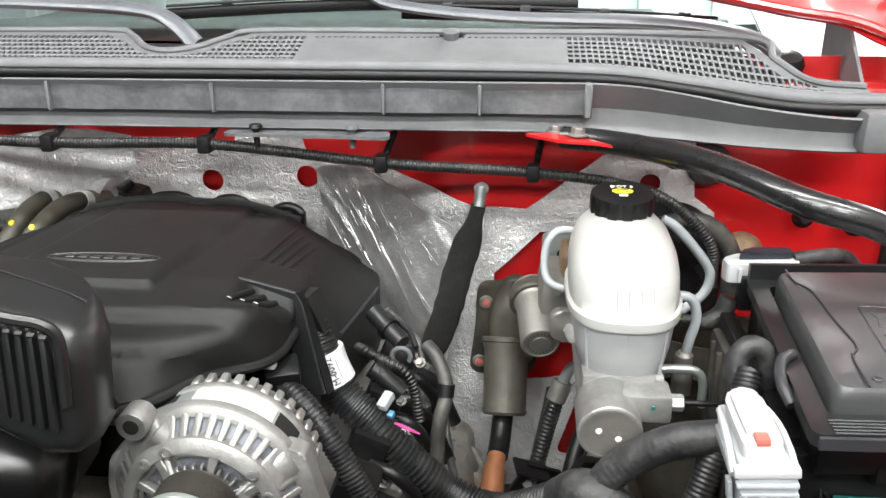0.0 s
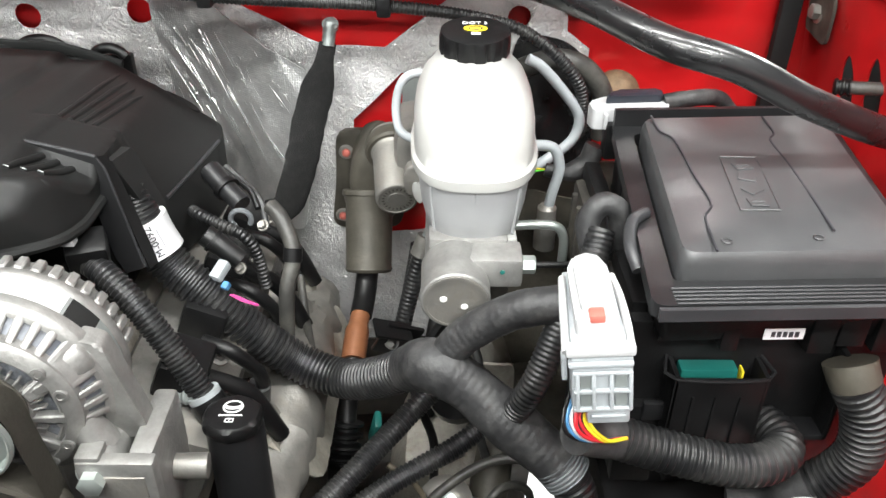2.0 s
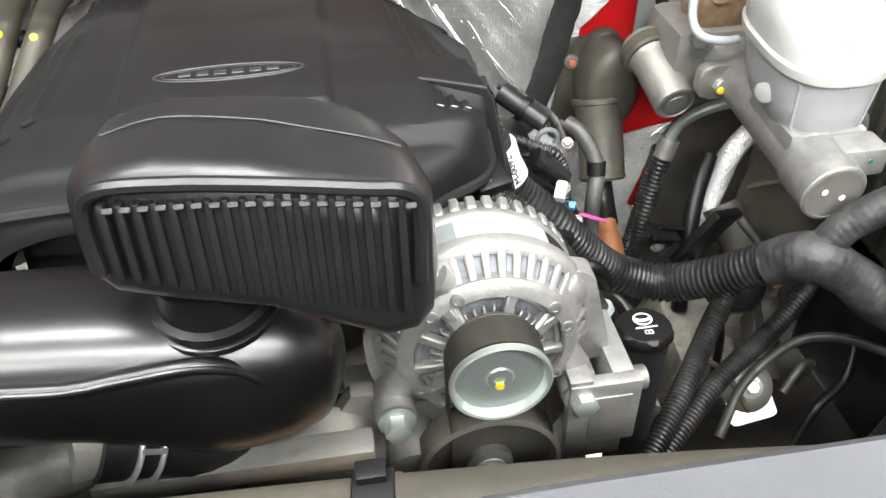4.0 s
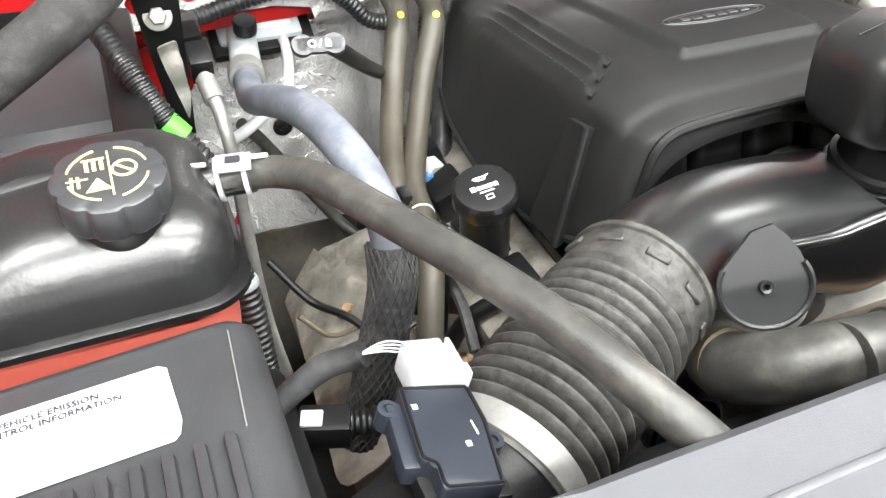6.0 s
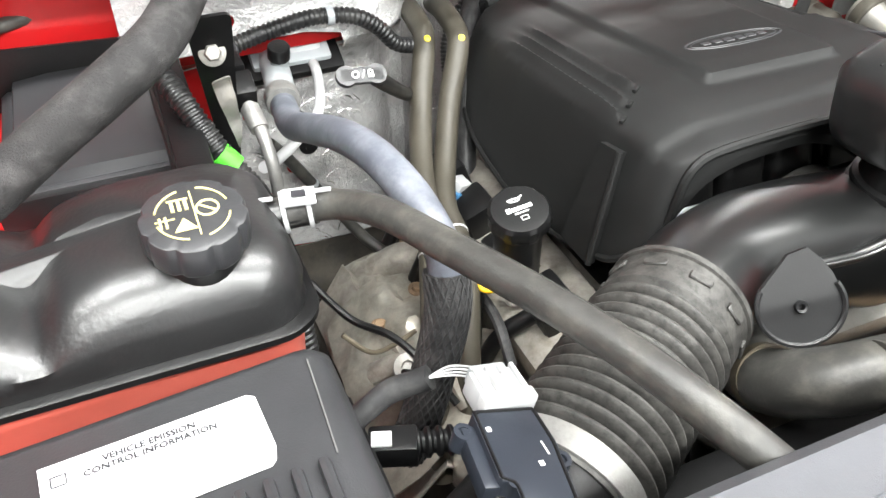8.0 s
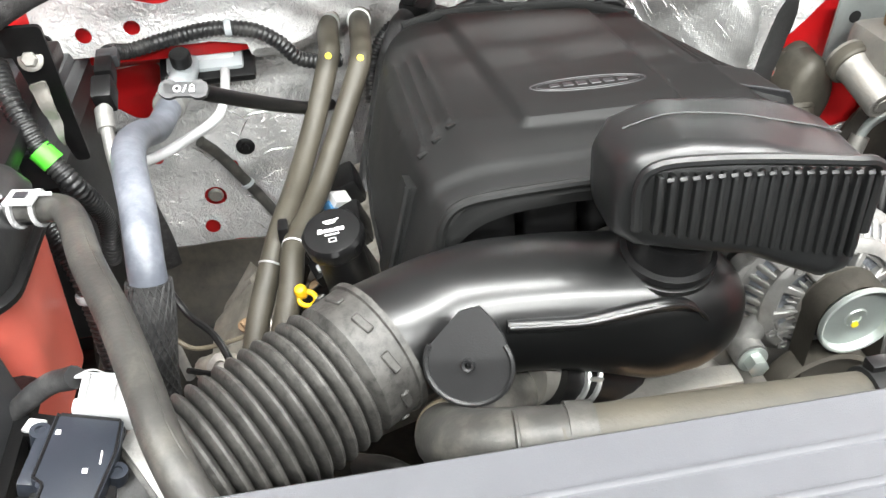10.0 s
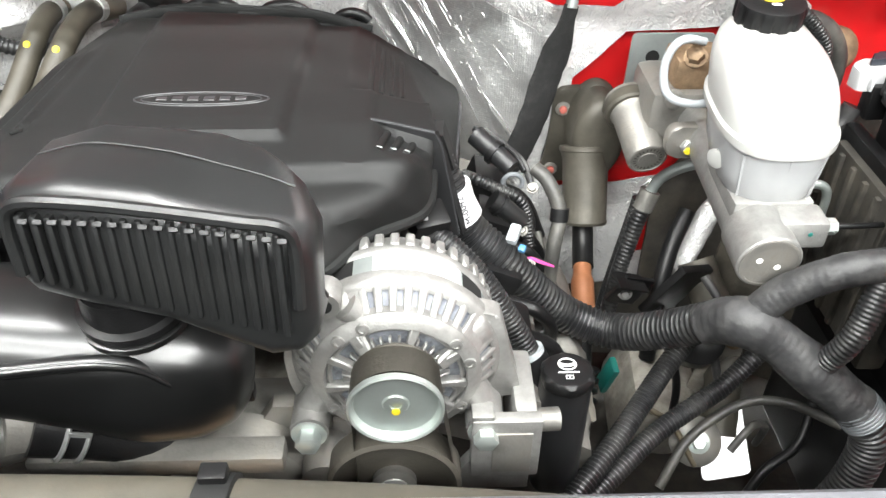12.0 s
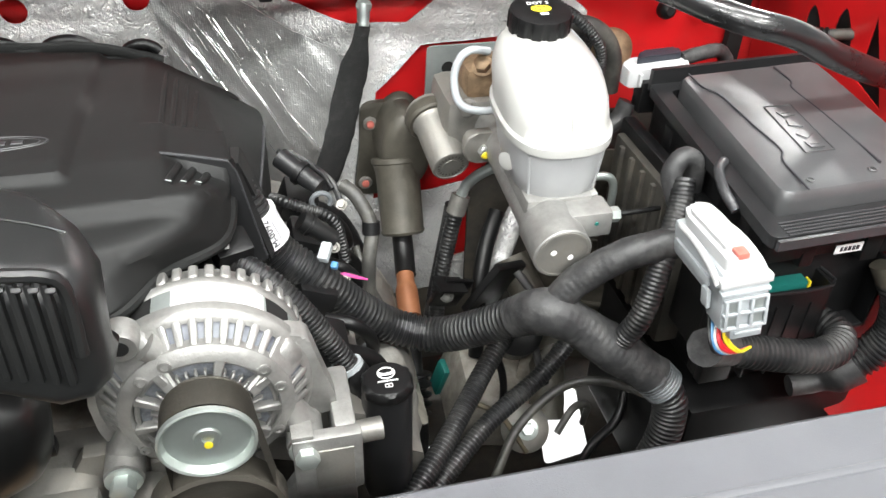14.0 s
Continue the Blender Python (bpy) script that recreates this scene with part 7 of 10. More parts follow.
def big_connector():
    t = thing("lever_connector", "light grey multi-pin connector with a white lever", "connector", (0.617, 0.55, 1.17))
    m = Matrix.Translation((0.6125, 0.556, 1.2435)) @ Matrix.Rotation(radians(-6), 4, "X") @ Matrix.Rotation(radians(-4), 4, "Z") @ Matrix.Rotation(radians(-6), 4, "Y")
    part("shell", box((0.038, 0.098, 0.036), 0.004, m @ Matrix.Translation((0, 0, -0.014))), LIGHTGREY, t)
    part("lower_shell", box((0.042, 0.028, 0.046), 0.003, m @ Matrix.Translation((0.002, -0.038, -0.030))), LIGHTGREY, t)
    lev = part("lever", prism(rounded([(-0.0145, -0.046), (0.0145, -0.046), (0.015, 0.030), (0.009, 0.050), (-0.009, 0.050), (-0.015, 0.030)], 0.005), 0.004, 0.016, 0.003, m), OFFWHITE, t, "white locking lever")
    part("slide", prism(rounded([(-0.010, -0.034), (0.010, -0.034), (0.0105, 0.034), (0.006, 0.044), (-0.006, 0.044), (-0.0105, 0.034)], 0.004), 0.016, 0.0205, 0.0015, m), OFFWHITE, lev)
    part("slot", box((0.010, 0.0022, 0.001), 0, m @ Matrix.Translation((0.0, 0.037, 0.0207))), GREYINK, lev, smooth=False)
    part("lock", box((0.0105, 0.013, 0.006), 0.0015, m @ Matrix.Translation((0.0, -0.040, 0.0165))), SALMON, lev, "salmon red lock tab")
    for s in (-1, 1):
        part("arm", tube([tuple(m @ V((s * 0.0185, 0.036, 0.004))), tuple(m @ V((s * 0.0205, 0.0, 0.007))), tuple(m @ V((s * 0.0215, -0.030, 0.003))), tuple(m @ V((s * 0.022, -0.050, -0.006)))], 0.003, 8, 0.006), OFFWHITE, lev)
        part("side_rail", box((0.003, 0.070, 0.010), 0.001, m @ Matrix.Translation((s * 0.0203, 0.006, -0.016))), LIGHTGREY, t)
        part("side_tab", box((0.004, 0.012, 0.018), 0.001, m @ Matrix.Translation((s * 0.0225, -0.030, -0.030))), LIGHTGREY, t)
    part("band", box((0.047, 0.010, 0.008), 0.002, m @ Matrix.Translation((0.001, -0.050, -0.004))), OFFWHITE, t)
    part("band", box((0.044, 0.008, 0.004), 0.0015, m @ Matrix.Translation((0.001, -0.0515, -0.014))), LIGHTGREY, t)
    # recessed windows framed by bars
    for dz in (-0.021, -0.036, -0.051):
        part("cross_bar", box((0.040, 0.004, 0.003), 0.001, m @ Matrix.Translation((0.002, -0.0535, dz))), LIGHTGREY, t)
    for dx in (-0.017, -0.006, 0.006, 0.019):
        part("upright_bar", box((0.003, 0.004, 0.032), 0.001, m @ Matrix.Translation((0.002 + dx, -0.0535, -0.036))), LIGHTGREY, t)
    for dx, dz in ((-0.011, -0.0285), (0.0125, -0.0285), (-0.011, -0.0435), (0.0125, -0.0435)):
        part("window", box((0.008, 0.002, 0.010), 0.0005, m @ Matrix.Translation((0.002 + dx, -0.0525, dz))), PLATE, t, smooth=False)
    part("foot", box((0.030, 0.018, 0.016), 0.003, m @ Matrix.Translation((0.006, -0.044, -0.057))), LIGHTGREY, t)
    part("foot_bar", box((0.024, 0.004, 0.003), 0.001, m @ Matrix.Translation((0.006, -0.0535, -0.057))), LIGHTGREY, t)
    q = m @ V((-0.004, -0.038, -0.062))
    w = thing("connector_wires", "bundle of red, yellow and white wires under the connector", "wires", tuple(q))
    for k, (mt, dx) in enumerate(((REDWIRE, 0.0), (YELLOW, 0.004), (YELLOW, 0.007), (OFFWHITE, -0.006), (BLUEWIRE, -0.009), (REDWIRE, -0.003), (BLACK, -0.012))):
        part("wire", tube([tuple(q + V((dx, 0.004 + 0.002 * k, 0.012))), tuple(q + V((dx - 0.010, -0.006 - 0.001 * k, -0.004))), tuple(q + V((dx + 0.004, -0.012, -0.020))), tuple(q + V((0.028, -0.004, -0.026)))], 0.0015, 7, 0.004), mt, w)


def harness():
    t = thing("main_harness", "thick black corrugated wiring loom with taped branches", "wiring loom", (0.40, 0.72, 1.0))
    trunk = [(0.206, 0.772, 1.222), (0.2095, 0.768, 1.208), (0.2125, 0.766, 1.195), (0.2205, 0.764, 1.163), (0.238, 0.760, 1.136), (0.27, 0.752, 1.108), (0.312, 0.752, 1.058), (0.355, 0.752, 1.020), (0.405, 0.735, 1.012), (0.45, 0.70, 1.048), (0.490, 0.662, 1.098)]
    part("trunk", tube(trunk, lambda u: 0.0130 + 0.0085 * smooth01(0.0, 0.09, u), 20, rib=0.0066, depth=0.0026), CONDUIT, t, "corrugated conduit")
    part("junction", tube([(0.476, 0.668, 1.085), (0.490, 0.652, 1.104), (0.505, 0.640, 1.110), (0.530, 0.630, 1.097), (0.559, 0.617, 1.077), (0.590, 0.602, 1.056), (0.612, 0.592, 1.040)], lambda u: 0.0225 + 0.0030 * math.sin(u * 7) ** 2, 20, rib=0.007, depth=0.0004, profile=(1, 0.7, 0.3, 0), rough=0.05), TAPE, t, "taped junction")
    part("branch", tube([(0.500, 0.643, 1.108), (0.526, 0.645, 1.143), (0.565, 0.635, 1.178), (0.60, 0.63, 1.19), (0.632, 0.635, 1.188)], 0.0165, 18, rib=0.007, depth=0.0003, profile=(1, 0.7, 0.3, 0), rough=0.05), TAPE, t, "taped upper branch")
    part("branch", tube([(0.570, 0.606, 1.090), (0.586, 0.604, 1.128), (0.608, 0.626, 1.180), (0.632, 0.655, 1.215), (0.640, 0.672, 1.238)], 0.0125, 16, rib=0.0045, depth=0.0009), CONDUIT, t)
    part("clamp", tube([(0.608, 0.594, 1.044), (0.621, 0.588, 1.030)], 0.0235, 24, rib=0.004, depth=0.0010), CLAMPGREY, t, "grey ribbed end clamp")
    part("lower_loom", tube([(0.616, 0.590, 1.036), (0.630, 0.58, 1.005), (0.622, 0.57, 0.95), (0.59, 0.56, 0.88)], 0.0195, 18, rib=0.006, depth=0.002), CONDUIT, t)
    lb = part("part_label", tube([(0.2130, 0.7655, 1.190), (0.2185, 0.7645, 1.171), (0.2270, 0.7625, 1.152)], 0.0246, 24, 0.004), LABEL, t, "white part label wrapped round the loom")
    d = V((0.014, -0.0030, -0.0380)).normalized()
    nrm = V((0.50, -0.85, 0.15))
    nrm = (nrm - d * nrm.dot(d)).normalized()
    lm = Matrix((-d, nrm.cross(-d), nrm)).transposed().to_4x4()
    lm.translation = V((0.2190, 0.7643, 1.1705)) + nrm * 0.0248
    part("print", writing("M-0092", 0.0105, lm @ Matrix.Translation((0.0, 0.0005, 0.0004))), INK, lb, smooth=False)
    part("label_bar", box((0.022, 0.0010, 0.0006), 0, lm @ Matrix.Translation((0.0, -0.0065, 0.0))), GREYINK, lb, smooth=False)
    l2 = thing("connector_loom", "corrugated loom looping along the fuse box", "wiring loom", (0.7, 0.53, 1.1))
    part("loom", tube([(0.612, 0.528, 1.145), (0.63, 0.535, 1.137), (0.669, 0.535, 1.122), (0.73, 0.53, 1.108), (0.766, 0.536, 1.104), (0.784, 0.552, 1.104), (0.782, 0.572, 1.104), (0.770, 0.592, 1.100)], 0.0175, 18, rib=0.006, depth=0.002), CONDUIT, l2)
    part("tape", tube([(0.608, 0.526, 1.148), (0.62, 0.531, 1.141), (0.64, 0.536, 1.133)], 0.0183, 18, 0.004, rough=0.05), TAPE, l2)
    l3 = thing("battery_loom", "thick corrugated loom bending down beside the fuse box", "wiring loom", (0.83, 0.56, 1.1))
    part("sleeve", tube([(0.818, 0.560, 1.190), (0.820, 0.556, 1.183), (0.824, 0.552, 1.174)], lambda u: 0.0205 - 0.001 * u, 20, 0.005), TAUPE, l3, "tan rubber end sleeve")
    part("loom", tube([(0.822, 0.553, 1.176), (0.836, 0.548, 1.15), (0.843, 0.545, 1.11), (0.832, 0.548, 1.078), (0.808, 0.552, 1.052)], 0.0192, 20, rib=0.0066, depth=0.0026), CONDUIT, l3)
    part("tape", tube([(0.818, 0.55, 1.062), (0.80, 0.553, 1.046), (0.78, 0.556, 1.034), (0.755, 0.56, 1.03)], lambda u: 0.0225 - 0.011 * smooth01(0.3, 0.6, u), 18, 0.004, rough=0.06), TAPE, l3)
    part("bolt", hexbolt((0.848, 0.552, 1.205), (0.3, -1, 0.2), 0.006, 0.006), COPPER, l3)
    for nm, pts, r in (("low_loom", [(0.505, 0.758, 0.985), (0.463, 0.716, 0.965), (0.40, 0.64, 0.945), (0.354, 0.588, 0.935), (0.30, 0.53, 0.92)], 0.0125),
                       ("low_loom", [(0.585, 0.735, 0.985), (0.53, 0.70, 0.955), (0.45, 0.655, 0.935), (0.385, 0.602, 0.92), (0.34, 0.56, 0.91)], 0.0115),
                       ("low_loom", [(0.478, 0.958, 1.04), (0.469, 0.955, 0.984), (0.457, 0.95, 0.912), (0.448, 0.95, 0.836)], 0.010)):
        q = thing(nm, "thin black corrugated loom low in the engine bay", "wiring loom", pts[0], group="low looms")
        part("loom", tube(pts, r, 16, rib=0.0052, depth=0.0016), CONDUIT, q)
    # loom near the fuse box, taped loop
    l4 = thing("taped_loop", "taped grey-black wiring loop behind the connector", "wiring loom", (0.64, 0.68, 1.24))
    part("loop", tube([(0.637, 0.668, 1.21), (0.632, 0.674, 1.225), (0.630, 0.68, 1.242), (0.641, 0.684, 1.256), (0.655, 0.684, 1.250), (0.660, 0.684, 1.228), (0.662, 0.69, 1.19)], 0.0105, 16, 0.004, rough=0.06), TAPE, l4)
    l5 = thing("sensor_plug", "dusty grey wrapped sensor plug beside the reservoir", "plug", (0.65, 0.87, 1.2))
    part("loom", tube([(0.618, 0.87, 1.194), (0.632, 0.868, 1.192), (0.648, 0.868, 1.193), (0.663, 0.870, 1.203), (0.671, 0.872, 1.222)], lambda u: 0.0075 + 0.004 * smooth01(0.2, 0.5, u), 12, 0.004, rough=0.1), TAPE, l5)
    for mt, dz in ((GREEN, 0.0), (YELLOW, 0.003)):
        part("wire", tube([(0.596, 0.862, 1.199 + dz), (0.607, 0.866, 1.194 + dz), (0.620, 0.87, 1.194)], 0.001, 6, 0.004), mt, l5)


def pipes_right():
    t = thing("brake_pipe", "pale grey bent brake pipe beside the reservoir", "pipe", (0.64, 0.95, 1.2))
    part("pipe", tube([(0.60, 0.95, 1.29), (0.617, 0.95, 1.280), (0.645, 0.95, 1.250), (0.664, 0.95, 1.222), (0.658, 0.945, 1.195), (0.63, 0.935, 1.175), (0.605, 0.92, 1.165)], 0.0062, 12, 0.005), LIGHTGREY, t)
    t2 = thing("brake_pipe", "short pale grey brake pipe into a steel union", "pipe", (0.62, 0.85, 1.17))
    part("pipe", tube([(0.590, 0.85, 1.228), (0.607, 0.85, 1.232), (0.623, 0.85, 1.228), (0.630, 0.85, 1.205), (0.625, 0.85, 1.177), (0.622, 0.85, 1.155)], 0.0058, 12, 0.004), LIGHTGREY, t2)
    part("union", lathe([(0.012, -0.03), (0.0125, 0.0), (0.0105, 0.006), (0.0105, 0.02), (0.007, 0.024)], pose(0.621, 0.85, 1.138), 18), ALUDARK, t2)
    t3 = thing("vacuum_hose", "thick dark grey hose arching behind the reservoir", "hose", (0.65, 1.0, 1.25))
    part("hose", tube([(0.58, 1.01, 1.235), (0.60, 0.995, 1.262), (0.641, 0.985, 1.277), (0.675, 0.985, 1.264), (0.697, 0.985, 1.230), (0.70, 0.985, 1.18)], 0.0125, 16, 0.006), HOSE, t3)
    t4 = thing("brake_pipe", "dark bent metal pipe below the reservoir", "pipe", (0.6, 0.8, 1.16))
    part("pipe", tube([(0.560, 0.80, 1.163), (0.60, 0.80, 1.166), (0.624, 0.80, 1.164), (0.633, 0.80, 1.150), (0.634, 0.80, 1.12)], 0.005, 10, 0.004), ZINC, t4)
    t5 = thing("steering_hose", "foil-wrapped hydraulic hose with a metal crimp", "hose", (0.48, 0.95, 1.0))
    part("hose", tube([(0.483, 0.950, 1.035), (0.476, 0.945, 1.01), (0.469, 0.94, 0.98), (0.458, 0.93, 0.93), (0.450, 0.92, 0.86)], 0.0115, 14, rib=0.006, depth=0.001), CONDUIT, t5)
    part("crimp", tube([(0.490, 0.955, 1.055), (0.481, 0.949, 1.030)], 0.0135, 16, 0.004), ALUDARK, t5)
    part("pipe", tube([(0.489, 0.955, 1.053), (0.50, 0.955, 1.075), (0.525, 0.95, 1.095), (0.56, 0.94, 1.11)], 0.0075, 12, 0.005), PLATE, t5)
    t6 = thing("foil_hose", "foil-wrapped hose running down to the steering gear", "hose", (0.55, 0.95, 1.0))
    part("hose", tube([(0.60, 0.95, 1.06), (0.57, 0.94, 1.03), (0.545, 0.92, 0.98), (0.52, 0.90, 0.90)], 0.015, 14, 0.006, rough=0.12), FOIL, t6)
    t7 = thing("drain_hose", "black rubber hose running down beside the steering shaft", "hose", (0.5, 0.86, 0.95))
    part("hose", tube([(0.535, 0.93, 1.04), (0.512, 0.90, 1.0), (0.498, 0.87, 0.95), (0.49, 0.84, 0.86)], 0.011, 14, 0.008), BLACK, t7)


def power_steering():
    t = thing("power_steering_reservoir", "black power steering reservoir with a printed cap", "reservoir", (0.322, 0.605, 0.93))
    part("tank", lathe([(0.024, -0.17), (0.0262, -0.16), (0.0255, -0.02), (0.024, -0.016), (0.023, -0.012), (0.02, -0.010)], pose(0.323, 0.606, 1.090), 36), RIM, t)
    cm = Matrix.Translation((0.323, 0.603, 1.077)) @ Matrix.Rotation(radians(-3), 4, "X") @ Matrix.Scale(0.84, 4)
    cap = part("cap", lathe([(0.025, -0.002), (0.0295, 0.0), (0.0305, 0.004), (0.0300, 0.012), (0.0275, 0.0150), (0.024, 0.0156), (0.01, 0.0157)], cm, 72, lambda a, r, h: r * (1 + (0.05 if h < 0.013 and abs((a / (2 * math.pi) * 6) % 1 - 0.5) < 0.16 else 0))), BLACK, t, "black cap with white steering symbol")
    ring = [tuple(cm @ V((0.0100 * math.cos(2 * math.pi * k / 28), 0.008 + 0.0090 * math.sin(2 * math.pi * k / 28), 0.0160))) for k in range(29)]
    part("wheel_print", tube(ring, 0.0008, 6, 0.002), WHITEINK, cap)
    part("wheel_print", tube([tuple(cm @ V((-0.009, 0.009, 0.0160))), tuple(cm @ V((-0.004, 0.006, 0.0160))), tuple(cm @ V((0.004, 0.006, 0.0160))), tuple(cm @ V((0.009, 0.009, 0.0160)))], 0.0016, 6, 0.002), WHITEINK, cap)
    part("wave_print", tube([tuple(cm @ V((-0.012 + 0.0017 * k, -0.0055 + (0.001 if k % 2 else -0.0006), 0.0160))) for k in range(15)], 0.0007, 5, 0.0015), WHITEINK, cap)
    for (w, h, x, y) in ((0.008, 0.001, 0, -0.0105), (0.008, 0.001, 0, -0.0155), (0.001, 0.005, -0.004, -0.013), (0.001, 0.005, 0.004, -0.013), (0.001, 0.005, 0.0, -0.013)):
        part("book_print", box((w, h, 0.0004), 0, cm @ Matrix.Translation((x, y, 0.0160))), WHITEINK, cap, smooth=False)
    h = thing("power_steering_hose", "corrugated black hose into the steering reservoir", "hose", (0.26, 0.65, 1.12))
    part("hose", tube([(0.185, 0.690, 1.195), (0.212, 0.672, 1.185), (0.240, 0.657, 1.160), (0.268, 0.645, 1.118), (0.290, 0.635, 1.080)], 0.0125, 18, rib=0.0045, depth=0.0013), CONDUIT, h)
    part("ring", tube([(0.2885, 0.636, 1.084), (0.292, 0.634, 1.076)], 0.0155, 20, 0.003), LIGHTGREY, h, "light grey end ring")
    part("neck", tube([(0.291, 0.634, 1.078), (0.300, 0.628, 1.062), (0.31, 0.62, 1.045)], 0.0165, 16, 0.006), BLACK, h)
    f = thing("purge_fitting", "small grey quick-connect fitting", "fitting", (0.265, 0.634, 1.075))
    part("body", tube([(0.283, 0.632, 1.082), (0.270, 0.632, 1.080), (0.255, 0.634, 1.074)], 0.0075, 12, rib=0.007, depth=0.002), PLATE, f)
    s = thing("paint_tag", "white and yellow-green inspection tag", "tag", (0.262, 0.68, 1.10))
    part("tag", box((0.010, 0.003, 0.022), 0.001, pose(0.256, 0.668, 1.115, 30, -25, 0)), LABEL, s)
    part("tip", box((0.0105, 0.0034, 0.007), 0.001, pose(0.262, 0.672, 1.102, 30, -25, 0)), GREEN, s, "yellow-green tip")


def brace(name, pts, mat, r, label):
    t = thing(name, label, "brace", pts[0])
    part("bar", tube(pts, r, 20, 0.012), mat, t)
    for a, b in ((pts[0], pts[1]), (pts[-1], pts[-2])):
        d = (V(b) - V(a)).normalized()
        e = part("end_plate", box((r * 2.3, 0.045, 0.006), 0.002, axis(V(a) - d * 0.012, d) @ Matrix.Rotation(radians(90), 4, "X")), BRACE, t, "flattened bolted end")
        part("bolt", hexbolt(tuple(V(a) - d * 0.012 + V((0, 0, 0.006))), (0, 0, 1), 0.007, 0.007), ALUDARK, e)
    return t


def firewall_cable():
    t = thing("firewall_loom", "thin black corrugated cable clipped along the firewall", "cable", (0.2, 0.95, 1.36))
    pts = [(-0.55, 0.945, 1.385), (-0.18, 0.945, 1.375), (0.031, 0.953, 1.374), (0.254, 0.951, 1.354), (0.441, 0.975, 1.339), (0.56, 0.975, 1.324), (0.615, 0.96, 1.305), (0.66, 0.95, 1.26), (0.67, 0.96, 1.20)]
    part("loom", tube(pts, 0.0072, 14, rib=0.0042, depth=0.0010), CONDUIT, t)
    for (x, y, z) in ((-0.17, 0.945, 1.375), (0.031, 0.953, 1.374), (0.254, 0.951, 1.354), (0.441, 0.975, 1.339)):
        c = part("clip", box((0.016, 0.024, 0.022), 0.004, pose(x, y, z)), BLACK, t)
        part("stem", tube([(x + 0.004, y + 0.01, z + 0.008), (x + 0.010, y + 0.05, z + 0.030), (x + 0.012, y + 0.10, z + 0.034)], 0.0045, 8, 0.01), BLACK, c)
    g = thing("bulkhead_grommet", "grey rubber grommet with a black plug in the firewall", "grommet", (0.672, 1.06, 1.33))
    part("ring", lathe([(0.017, 0), (0.0285, 0.0), (0.0295, 0.004), (0.026, 0.009), (0.018, 0.010), (0.0165, 0.004)], axis((0.674, 1.066, 1.331), (0, -1, 0)), 28), HOSE, g)
    part("plug", lathe([(0.0165, 0), (0.0165, 0.004), (0.010, 0.007), (0.004, 0.008)], axis((0.674, 1.066, 1.331), (0, -1, 0)), 20), BLACK, g)
    s = thing("black_bracket_clip", "black plastic clip under the cowl", "clip", (0.60, 0.95, 1.37))
    part("body", box((0.03, 0.03, 0.02), 0.005, pose(0.612, 0.95, 1.366, 0, 0, 20)), BLACK, s)


alternator()
brake_unit()
steering_column()
ground_strap()
fuse_box()
big_connector()
harness()
pipes_right()
power_steering()
brace("cowl_brace", [(0.475, 0.94, 1.392), (0.535, 0.90, 1.395), (0.611, 0.80, 1.40), (0.68, 0.715, 1.387), (0.74, 0.70, 1.372), (0.80, 0.702, 1.343), (0.885, 0.72, 1.308), (0.96, 0.74, 1.29)], BRACE, 0.0135, "glossy black tubular brace from cowl to fender")
firewall_cable()


